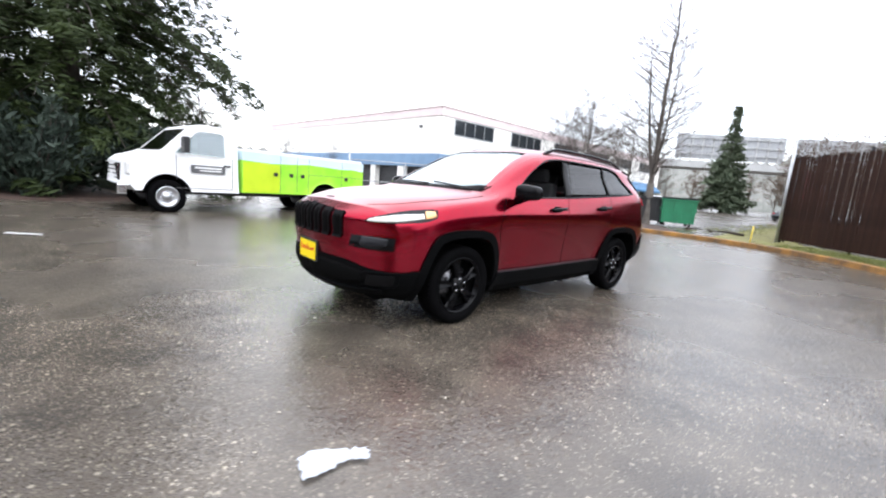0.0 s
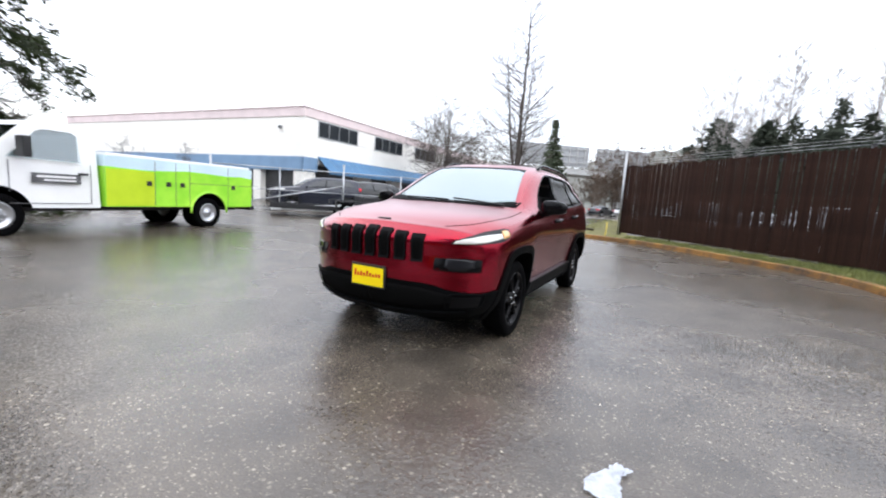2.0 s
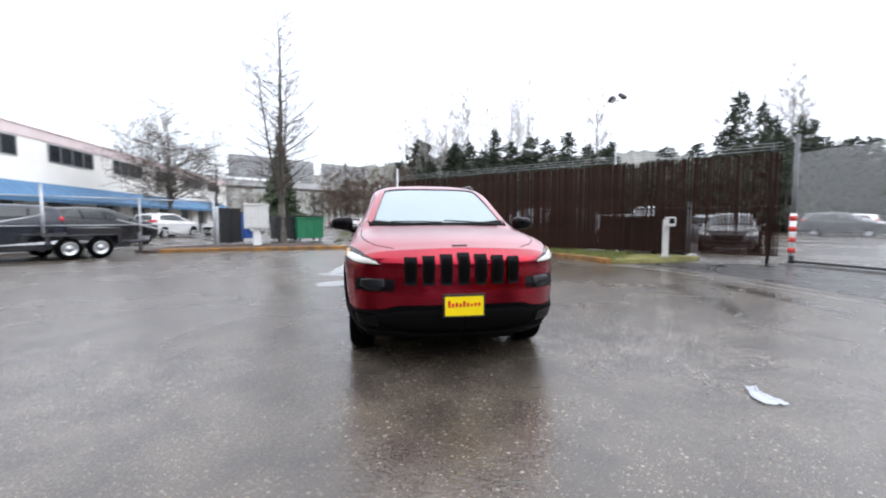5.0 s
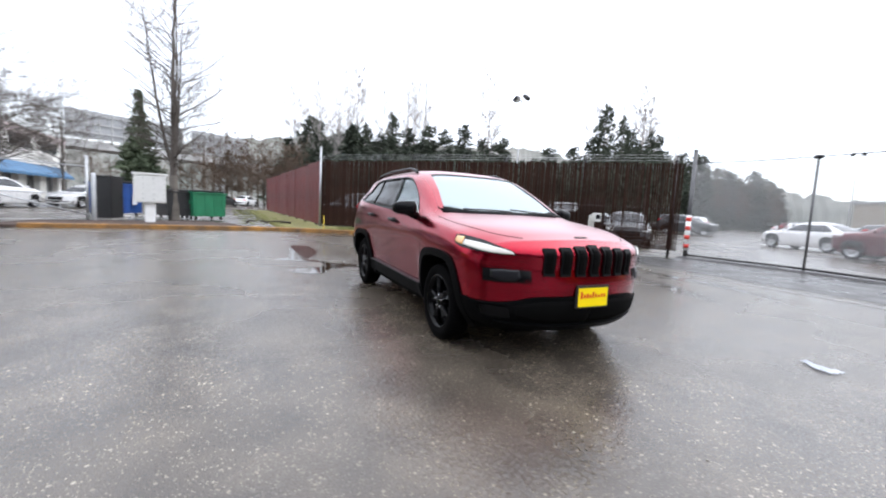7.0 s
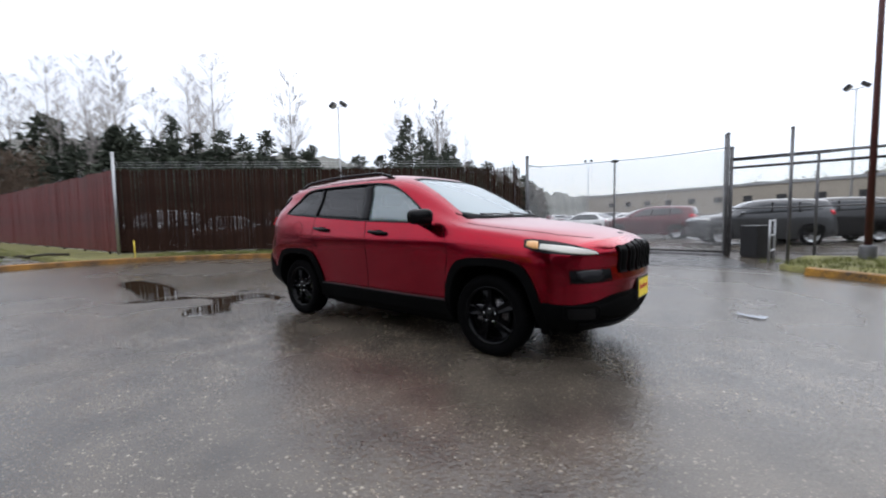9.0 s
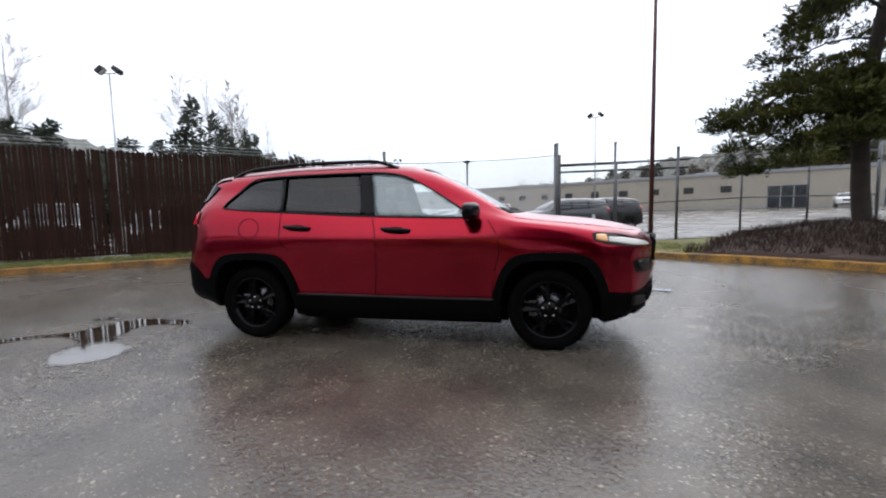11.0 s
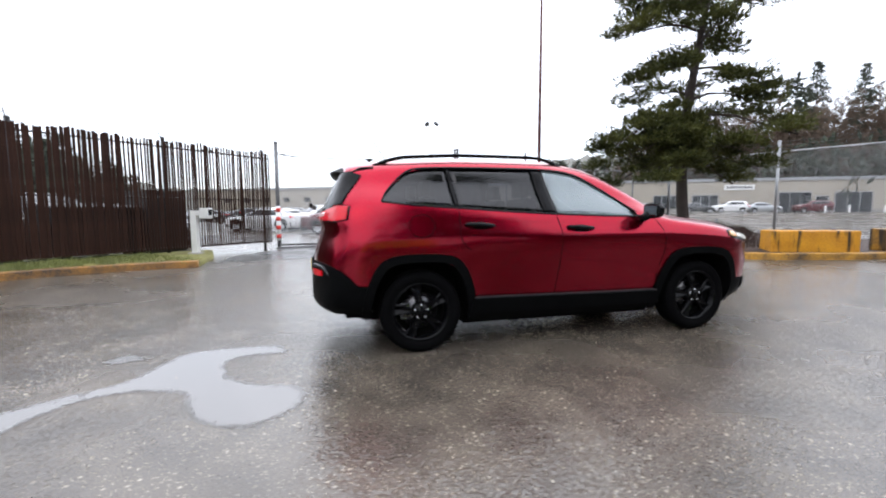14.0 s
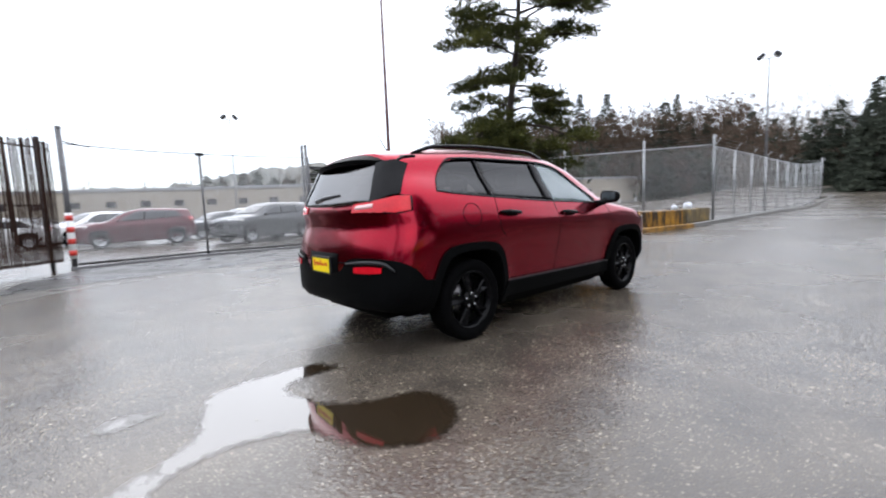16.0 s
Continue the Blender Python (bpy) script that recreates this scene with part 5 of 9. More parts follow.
def blades(name, spots, label, height=0.10):
    """Short tufts of grass, too many to count."""
    verts, faces = [], []
    for x, y, z, k in spots:
        for _ in range(k):
            a, r = random.uniform(0, math.tau), random.uniform(0, 0.10)
            bx, by = x + r * math.cos(a), y + r * math.sin(a)
            h, w, b = height * random.uniform(0.5, 1.5), random.uniform(0.004, 0.009), random.uniform(0, math.tau)
            lx, ly = random.uniform(-.6, .6) * h, random.uniform(-.6, .6) * h
            i = len(verts)
            verts += [(bx - w * math.cos(b), by - w * math.sin(b), z), (bx + w * math.cos(b), by + w * math.sin(b), z), (bx + lx, by + ly, z + h)]
            faces.append((i, i + 1, i + 2))
    ob = raw(name, verts, faces, GRASS_BLADE)
    return tagged(ob, label, "grass", kind="stuff")


spots = []
for _ in range(1500):
    t = random.random()
    q = VERGE[int(t * 29)]
    u = random.random() ** 0.8
    fx = 11.3 - (14.55 - q[1]) * 0.078
    spots.append((q[0] + (fx - q[0]) * u, q[1] + random.uniform(-.3, .3), 0.10, 7))
for _ in range(500):
    u = random.random()
    spots.append((9.6 + 15 * u + random.uniform(-1.0, 1.6), 15.2 + 15.2 * u + random.uniform(-.4, .4) + 0.9, 0.10, 6))
blades("grass_tufts", spots, "short wet grass along the brown fence")
spots = [(random.uniform(0.9, 3.4), random.uniform(-4.8, -2.2), 0.10, 8) for _ in range(260)]
blades("grass_tufts", spots, "short straggly grass beside the rusty pole")


def brush():
    """Low dead brush over the bark bed round the pine, too fine to count."""
    rng = random.Random(77)
    verts, faces = [], []
    for _ in range(900):
        x, y = rng.uniform(-2.9, 1.3), rng.uniform(-6.4, -2.25)
        z = 0.10 + rise(x, y) + pine_mound(x, y)
        for _ in range(7):
            a, h, w = rng.uniform(0, math.tau), rng.uniform(0.06, 0.24), rng.uniform(0.006, 0.014)
            lx, ly = rng.uniform(-.7, .7) * h, rng.uniform(-.7, .7) * h
            bx, by, i = x + 0.1 * rng.uniform(-1, 1), y + 0.1 * rng.uniform(-1, 1), len(verts)
            verts += [(bx - w * math.cos(a), by - w * math.sin(a), z - 0.02), (bx + w * math.cos(a), by + w * math.sin(a), z - 0.02), (bx + lx, by + ly, z + h)]
            faces.append((i, i + 1, i + 2))
    tagged(raw("dead_brush", verts, faces, MULCH), "low dark brown dead brush on the bark bed", "brush", kind="stuff")


brush()


def cone():
    t = thing("traffic_cone", "dark wet traffic cone standing in the yard", "traffic cone", pose(-2.62, -11.8, rise(-2.62, -11.8)))
    bm = bmesh.new()
    box(bm, -0.19, 0.19, -0.19, 0.19, 0.0, 0.035, 0.01)
    part("base", bm, BLACK_STEEL, t)
    bm = bmesh.new()
    lathe(bm, [(0.14, 0.035), (0.10, 0.30), (0.04, 0.70), (0.025, 0.72), (0.005, 0.72)], 'z', 16)
    part("body", bm, GALV_DARK, t)


cone()


def puddle(outline, label, z=0.0025, depth=1.0):
    """Still water; its depth falls off towards the shore."""
    c = smooth_curve([(x, y, 0) for x, y in outline] + [(*outline[0], 0)], 90)[:-1]
    ob = sheet("puddle", [(q.x, q.y) for q in c], z, WATER, label, "puddle", 0.0, 0.10)
    at = ob.data.attributes.new("shore", 'FLOAT', 'POINT')
    for i, v in enumerate(ob.data.vertices):
        d = min((Vector((v.co.x, v.co.y, 0)) - q).length for q in c)
        at.data[i].value = depth * min(1.0, d / 0.11)


puddle([(2.64, 8.80), (2.59, 8.52), (2.51, 8.16), (2.69, 7.76), (2.65, 7.55), (2.40, 7.31), (2.17, 7.16), (1.99, 7.28), (2.20, 7.48), (2.20, 7.63), (1.96, 7.79), (1.70, 7.79), (1.45, 7.68), (1.26, 7.73), (1.15, 7.95), (1.23, 8.21), (1.46, 8.30), (1.70, 8.26), (1.95, 8.14), (2.21, 8.24), (2.37, 8.43), (2.37, 8.66), (2.26, 8.95), (2.28, 9.46), (2.56, 9.18)], "still puddle of rain water mirroring the sky")
puddle([(3.13, 8.10), (3.10, 7.92), (2.92, 7.86), (2.80, 7.84), (2.86, 7.96), (2.97, 8.10)], "small puddle of rain water on the asphalt", 0.0025, 0.8)
puddle([(2.42, 9.24), (2.80, 8.96), (3.3, 9.15), (3.8, 9.45), (4.8, 10.45), (4.4, 10.7), (3.5, 10.0), (2.9, 9.58)], "shallow puddle running towards the kerb")


puddle([(4.57, 2.98), (4.95, 2.62), (3.9, 2.02), (2.9, 1.72), (2.30, 1.70), (3.0, 2.16), (3.7, 2.42)], "shallow dark film of water by the entrance", 0.0025, 0.15)
puddle([(5.3, 2.35), (5.7, 2.05), (4.6, 1.1), (3.6, 0.5), (3.4, 0.72), (4.4, 1.5)], "long shallow puddle along the entrance joint", 0.0025, 0.2)


def litter():
    """A torn sheet, folded once, with curled corners."""
    bm = bmesh.new()
    n = 16
    g = []
    for i in range(n + 1):
        row = []
        for j in range(9):
            u, v = i / n, j / 8
            half = 0.055 + 0.022 * math.sin(u * 5.1 + 0.6) + 0.016 * noise.noise(Vector((i * .8, 3, 1)))
            x = -0.14 + 0.28 * u + 0.018 * noise.noise(Vector((j * .9, i * .1, 7)))
            z = 0.010 + 0.016 * abs(noise.noise(Vector((i * .42, j * .5, 0)))) + 0.020 * max(0, u - 0.75) + 0.016 * max(0, abs(v - 0.5) - 0.3)
            row.append(bm.verts.new((x, (v - 0.5) * 2 * half + 0.03 * math.sin(u * 3.0), z)))
        g.append(row)
    for i in range(n):
        for j in range(8):
            bm.faces.new((g[i][j], g[i + 1][j], g[i + 1][j + 1], g[i][j + 1]))
    bmesh.ops.solidify(bm, geom=bm.faces[:], thickness=0.002)
    ob = part("crumpled_paper", bm, PAPER)
    ob.matrix_world = pose(-0.31, 1.755, 0.002, 0, 0, 27)
    tagged(ob, "crumpled white paper lying on the wet asphalt", "litter")


litter()
bm = bmesh.new()
tube(bm, [(0, 0, 0), (0.05, 0.03, 0.55)], 0.016, 6)
ob = part("marker_stake", bm, STAKE)
ob.matrix_world = pose(9.25, 12.9, 0.10)
tagged(ob, "thin yellow stake leaning in the grass", "stake")
for x, y, r, l in ((-5.9, 5.85, 12, 0.5), (-6.9, 5.2, 25, 0.4)):
    bm = bmesh.new()
    box(bm, -l / 2, l / 2, -0.05, 0.05, 0.0, 0.005)
    ob = part("line_marking", bm, LINE_WHITE)
    ob.matrix_world = pose(x, y, 0.0, 0, 0, r)
    tagged(ob, "short worn white paint mark on the asphalt", "road marking", kind="structure")
# fallen leaves, stones and scraps on the asphalt
verts, faces = [], []
for _ in range(420):
    a, d = random.uniform(0, math.tau), random.uniform(1.0, 13)
    x, y, s = 0.6 + d * math.cos(a), 5.2 + d * math.sin(a), random.uniform(0.005, 0.013)
    if x > 8.8:
        continue
    i = len(verts)
    b = random.uniform(0, math.tau)
    for k in range(5):
        w = b + k * math.tau / 5
        verts.append((x + s * math.cos(w) * random.uniform(.5, 1), y + s * math.sin(w) * random.uniform(.4, 1), 0.003 + random.uniform(0, .006)))
    faces.append((i, i + 1, i + 2, i + 3, i + 4))
tagged(raw("scattered_grit", verts, faces, [pbr("pale_grit", (0.30, 0.27, 0.22), 0.6, vary=0.6, scale=30)]), "scattered pale grit and leaf scraps on asphalt", "grit", kind="stuff")

# ---- fences, gate, posts ----
def chain_link(parent, a, b, z0, z1, pitch=0.07, wire=0.0045, material=None):
    """Woven wire between two points, one part."""
    a, b = Vector(a), Vector(b)
    ln = (b - a).length
    d = (b - a) / ln
    nrm = Vector((-d.y, d.x, 0)) * 0.0015
    verts, faces = [], []
    h = z1 - z0

    def seg(u0, v0, u1, v1):
        p, q = a + d * u0 + Vector((0, 0, z0 + v0)), a + d * u1 + Vector((0, 0, z0 + v1))
        t = (q - p).normalized()
        s = t.cross(nrm.normalized()) * wire / 2
        i = len(verts)
        verts.extend([p - s, p + s, q + s, q - s])
        faces.append((i, i + 1, i + 2, i + 3))
    k = int((ln + h) / pitch)
    for i in range(k):
        c = i * pitch
        u0, u1 = max(0, c - h), min(ln, c)
        if u1 - u0 > 0.01:
            seg(u0, c - u0, u1, c - u1)
            seg(u0, h - (c - u0), u1, h - (c - u1))
    ob = raw("wire_mesh", verts, faces, material or GALV_DARK, parent)
    return tagged(ob, "woven galvanised wire mesh", kind="stuff")


def pole_part(name, parent, x, y, z0, z1, r=0.03, material=None, cap=True):
    bm = bmesh.new()
    tube(bm, [(x, y, z0), (x, y, z1)], r, 10)
    if cap:
        lathe(bm, [(r * 1.15, z1 - 0.02), (r * 1.15, z1 + 0.02), (0.002, z1 + r)], 'z', 10, (x, y, 0))
    return part(name, bm, material or GALV, parent)


def rail_part(name, parent, a, b, r=0.022, material=None):
    bm = bmesh.new()
    tube(bm, [a, b], r, 8)
    return part(name, bm, material or GALV, parent)


def link_fence(label, pts, height, material=GALV, mid=False, arms=False, base=0.0, spacing=3.1, mesh=True, wire=0.003):
    f = thing("chain_link_fence", label, "fence")
    posts = []
    for (x0, y0), (x1, y1) in zip(pts, pts[1:]):
        ln = math.hypot(x1 - x0, y1 - y0)
        k = max(1, round(ln / spacing))
        posts += [(x0 + (x1 - x0) * i / k, y0 + (y1 - y0) * i / k) for i in range(k)]
    posts.append(pts[-1])
    for i, (x, y) in enumerate(posts):
        z = rise(x, y) + base
        pole_part("post", f, x, y, z - 0.05, z + height + (0.35 if (x, y) in pts else 0.02), 0.045 if (x, y) in pts else 0.03, material)
        if arms:
            j = min(i, len(posts) - 2)
            dx, dy = posts[j + 1][0] - posts[j][0], posts[j + 1][1] - posts[j][1]
            n = Vector((dy, -dx, 0)).normalized()
            rail_part("barb_arm", f, (x, y, z + height), Vector((x, y, z + height)) + n * 0.22 + Vector((0, 0, 0.30)), 0.014, material)
    for (x0, y0), (x1, y1) in zip(posts, posts[1:]):
        za, zb = rise(x0, y0) + base, rise(x1, y1) + base
        rail_part("top_rail", f, (x0, y0, za + height), (x1, y1, zb + height), 0.022, material)
        if mid:
            rail_part("middle_rail", f, (x0, y0, za + height * 0.5), (x1, y1, zb + height * 0.5), 0.02, material)
        rail_part("bottom_rail", f, (x0, y0, za + 0.12), (x1, y1, zb + 0.12), 0.014, material)
        if mesh:
            chain_link(f, (x0, y0, (za + zb) / 2), (x1, y1, (za + zb) / 2), 0.05, height - 0.02, 0.065, wire, MESH_PALE if arms else GALV_DARK)
        if arms:
            dx, dy = x1 - x0, y1 - y0
            n = Vector((dy, -dx, 0)).normalized()
            for k in (0.3, 0.65, 1.0):
                o = n * 0.22 * k + Vector((0, 0, 0.30 * k + height))
                rail_part("barbed_wire", f, Vector((x0, y0, za)) + o, Vector((x1, y1, zb)) + o, 0.004, GALV_DARK)
    return f


CORNER, GATE_L, GATE_R = (11.37, 14.55), (10.28, 0.62), (5.9, -3.77)


def slat_fence(label, a, b, height, pitch, width, material, jitter, name="slat_fence", thick=0.012):
    f = thing(name, label, "fence")
    a, b = Vector((*a, 0)), Vector((*b, 0))
    d = b - a
    ln = d.length
    d.normalize()
    side = Vector((-d.y, d.x, 0))
    yaw = math.atan2(d.y, d.x)
    for i in range(int(ln / 2.75) + 1):
        p = a + d * min(ln, i * 2.75) + side * 0.06
        pole_part("post", f, p.x, p.y, 0.0, height + 0.1, 0.045, BLACK_STEEL)
        if name == "slat_fence":
            rail_part("barb_arm", f, p + Vector((0, 0, height)), p + side * 0.25 + Vector((0, 0, height + 0.32)), 0.012, GALV_DARK)
    for z in (0.25, height * 0.52, height - 0.12):
        rail_part("rail", f, a + side * 0.035 + Vector((0, 0, z)), b + side * 0.035 + Vector((0, 0, z)), 0.022, BLACK_STEEL)
    if name == "slat_fence":
        for k in (0.4, 0.7, 1.0):
            o = side * (0.06 + 0.22 * k) + Vector((0, 0, height + 0.32 * k))
            rail_part("barbed_wire", f, a + o, b + o, 0.005, GALV)
    meshes = []
    for v in range(8):
        bm = bmesh.new()
        w = width * (1 - 0.04 * (v % 4)) * (1.0 if v < 4 or name != "slat_fence" else 1.37)
        box(bm, -w / 2, w / 2, -thick / 2, thick / 2, 0.06, 1.0)
        top = [q for q in bm.verts if q.co.z > 0.9]
        for q in top:
            q.co.z += 0.010 * (1 if q.co.x > 0 else -1) * (v % 4 - 1.5) / 3
        me = bpy.data.meshes.new("slat")
        bm.to_mesh(me)
        bm.free()
        me.materials.append(material)
        meshes.append(me)
    n = int(ln / pitch)
    for i in range(n):
        p = a + d * (i + 0.5) * ln / n
        h = height + jitter * (random.random() - 0.5) + 0.06 * noise.noise(Vector((i * 0.12, 0, 0)))
        m = Matrix.Translation(p + Vector((0, 0, 0.03))) @ Matrix.Rotation(yaw, 4, 'Z') @ Matrix.Rotation(random.gauss(0, 0.007), 4, 'Y') @ Matrix.Rotation(random.gauss(0, 0.05), 4, 'Z') @ Matrix.Diagonal((1, 1, h, 1))
        share("slat", meshes[random.randrange(4) + (4 if p.y > 4.6 and name == "slat_fence" and random.random() > 0.05 else 0)], f, m)
    return f


slat_fence("tall dark brown upright-slat fence with barbed wire and gaps", CORNER, GATE_L, 2.93, 0.066, 0.047, SLAT_BROWN, 0.05, "slat_fence", 0.011)
slat_fence("red-brown upright-board fence running away from the corner", (27.3, 31.0), CORNER, 2.92, 0.15, 0.146, SLAT_RED, 0.05, "board_fence", 0.02)


corner = thing("fence_corner_post", "tall pale galvanised post at the fence corner", "fence post")
pole_part("post", corner, 11.22, 14.42, 0.0, 3.5, 0.045, GALV)


def gate_posts():
    g = thing("gate_post", "grey steel gate post with red-and-white tape below", "gate post")
    x, y = 10.3, 0.35
    pole_part("post", g, x, y, 0, 3.35, 0.058, GALV_DARK)
    bm = bmesh.new()
    tube(bm, [(x, y, 0.25), (x, y, 1.35)], 0.075, 10)
    part("white_sleeve", bm, WHITE_PAINT, g)
    for k in range(4):
        bm = bmesh.new()
        tube(bm, [(x, y, 0.32 + 0.28 * k), (x, y, 0.45 + 0.28 * k)], 0.0775, 10)
        part("red_band", bm, RED_STRIPE, g)
    rail_part("bracket", g, (x, y, 3.05), (x - 0.35, y - 0.4, 2.93), 0.015, BLACK_STEEL)
    h = thing("gate_frame_post", "pair of tall galvanised gate posts with cross bars", "gate post")
    for dx, dy in ((0, 0), (0.16, -0.10)):
        pole_part("post", h, 5.9 + dx, -3.77 + dy, 0, 3.35, 0.045, GALV_DARK)
    for k in range(9):
        rail_part("cross_bar", h, (5.9, -3.77, 0.4 + 0.34 * k), (6.06, -3.87, 0.4 + 0.34 * k), 0.014, GALV)
    w = thing("gate_wire_post", "slim galvanised post carrying the gate's overhead wire", "gate post")
    pole_part("post", w, 8.37, -1.92, 0, 2.9, 0.03, GALV_DARK)
    bm = bmesh.new()
    box(bm, 8.28, 8.46, -2.0, -1.84, 2.90, 2.98, 0.02)
    part("wire_clamp", bm, BLACK_STEEL, w)
    pts = [(10.3, 0.35, 2.98), (8.37, -1.92, 2.95), (5.9, -3.77, 2.98)]
    bm = bmesh.new()
    line = []
    for p, q in zip(pts, pts[1:]):
        p, q = Vector(p), Vector(q)
        line += [p.lerp(q, i / 8) - Vector((0, 0, 0.03 * math.sin(math.pi * i / 8))) for i in range(8)]
    tube(bm, line + [Vector(pts[-1])], 0.014, 6)
    part("overhead_wire", bm, BLACK_STEEL, w)
    m = thing("gate_mesh", "wire mesh closing the gate opening", "gate")
    chain_link(m, pts[0][:2] + (0,), pts[1][:2] + (0,), 0.1, 2.9, 0.06, 0.007, MESH_PALE)
    chain_link(m, pts[1][:2] + (0,), pts[2][:2] + (0,), 0.1, 2.9, 0.06, 0.007, MESH_PALE)
    rail_part("bottom_rail", m, (10.25, 0.3, 0.10), (8.37, -1.92, 0.10), 0.03, BLACK_STEEL)
    rail_part("bottom_rail", m, (8.37, -1.92, 0.10), (5.9, -3.77, 0.10), 0.03, BLACK_STEEL)


gate_posts()
rails = thing("gate_rail", "pair of dark steel guide rails above the parked gate", "rail")
for z in (2.42, 2.66):
    rail_part("rail", rails, (5.95, -3.85, z), (2.9, -6.4, z), 0.035, BLACK_STEEL)
# the parked sliding gate and the fence behind the pine
link_fence("parked sliding gate and fence of galvanised tube and wire mesh", [(5.9, -3.9), (3.1, -6.1), (-0.75, -10.1)], 2.62, GALV_DARK, True, spacing=2.0)
link_fence("galvanised chain-link fence behind the yellow blocks", [(-0.75, -10.1), (-4.08, -8.92), (-7.06, -7.71), (-9.37, -6.75)], 3.02, GALV, False, True, 0.05, wire=0.0042)
link_fence("galvanised chain-link fence with barbed wire along the road", [(-9.37, -6.75), (-31.0, -26.6)], 3.0, GALV, False, True, 0.0, 3.05, wire=0.0085)
link_fence("low chain-link fence in front of the white building", [(-5.2, 21.3), (0.5, 21.0), (6.05, 20.7)], 2.0, GALV, True, False, 0.0, 2.6)
p = thing("loose_post", "thin dark steel post leaning beside the entrance", "post")
pole_part("post", p, 3.05, -2.55, 0, 2.87, 0.03, GALV_DARK)
p = thing("steel_barrier", "grey tubular steel barrier beside the gate", "barrier")
for q in (((4.75, -4.1), (4.15, -3.3)),):
    (x0, y0), (x1, y1) = q
    for z in (0.25, 0.62, 0.98):
        rail_part("bar", p, (x0, y0, z), (x1, y1, z), 0.022, GALV)
    for x, y in q:
        rail_part("leg", p, (x, y, 0.0), (x, y, 1.0), 0.024, GALV)
b = thing("gate_motor", "black gate motor cabinet beside the posts", "motor")
bm = bmesh.new()
box(bm, 5.0, 5.5, -4.35, -3.85, 0.0, 0.85, 0.03)
part("cabinet", bm, BLACK_LID, b)


def card_reader():
    t = thing("card_reader", "white steel pedestal with a small card-reader box", "card reader", pose(9.95, 3.25, 0.10, 0, 0, 205))
    bm = bmesh.new()
    box(bm, -0.075, 0.075, -0.065, 0.065, 0, 1.02, 0.008)
    part("pedestal", bm, BOX_GREY, t, "white pedestal post")
    bm = bmesh.new()
    box(bm, -0.075, 0.30, -0.06, 0.06, 0.98, 1.10, 0.008)
    part("arm", bm, BOX_GREY, t)
    bm = bmesh.new()
    box(bm, 0.20, 0.42, -0.11, 0.11, 0.90, 1.17, 0.015)
    hd = part("reader_box", bm, BOX_GREY, t, "white reader box")
    bm = bmesh.new()
    box(bm, 0.42, 0.428, -0.07, 0.07, 0.98, 1.13, 0.002)
    part("reader_face", bm, LENS_DARK, hd)
    bm = bmesh.new()
    box(bm, -0.14, 0.14, -0.13, 0.13, -0.02, 0.03, 0.006)
    part("base_plate", bm, CONCRETE, t)


card_reader()


def lamp_pole(x, y, h, label, r=0.07, yaw=0, heads=2, material=None):
    t = thing("light_pole", label, "light pole", pose(x, y, rise(x, y), 0, 0, yaw))
    bm = bmesh.new()
    tube(bm, [(0, 0, 0), (0, 0, h * 0.5), (0, 0, h)], [r, r * 0.8, r * 0.6], 10)
    part("pole", bm, material or GALV, t)
    bm = bmesh.new()
    fr, fh = (0.26, 0.6) if material is None else (0.15, 0.4)
    lathe(bm, [(fr, 0.0), (fr, fh - 0.05), (fr - 0.02, fh), (0.01, fh)], 'z', 14)
    part("footing", bm, CONCRETE if material is None else GALV_DARK, t)
    bm = bmesh.new()
    tube(bm, [(-0.36 if heads > 1 else 0, 0, h - 0.02), (0.36, 0, h - 0.02)], 0.035, 6)
    part("cross_arm", bm, GALV_DARK, t)
    for k in range(heads):
        s = (-1, 1)[k] if heads > 1 else 1
        bm = bmesh.new()
        box(bm, -0.26, 0.26, -0.24, 0.24, -0.10, 0.20, 0.06, Matrix.Translation((s * 0.46, 0, h + 0.14)) @ Matrix.Rotation(radians(40 * s), 4, 'Y'))
        hd = part("lamp_head", bm, BLACK_STEEL, t, "dark floodlight head")
        bm = bmesh.new()
        box(bm, -0.22, 0.22, -0.17, 0.17, -0.115, -0.10, 0.0, Matrix.Translation((s * 0.46, 0, h + 0.14)) @ Matrix.Rotation(radians(40 * s), 4, 'Y'))
        part("lens", bm, BOX_GREY, hd)


lamp_pole(30.6, 8.63, 10.3, "tall grey light pole with two floodlights", 0.08, 60)
lamp_pole(21.5, -29.1, 10.2, "tall grey light pole with a floodlight", 0.08, 20)
lamp_pole(-23.3, -22.7, 11.2, "tall dark light pole with two floodlights by the road", 0.09, 150, 2, GALV_DARK)
lamp_pole(62, -30, 10.5, "far light pole with two floodlights", 0.09, 70)
lamp_pole(75, -14, 10.5, "far light pole with two floodlights", 0.09, 70)
lamp_pole(3.29, -4.9, 8.5, "tall rust-red steel pole on a dark footing", 0.072, 40, 1, RUST_POLE)


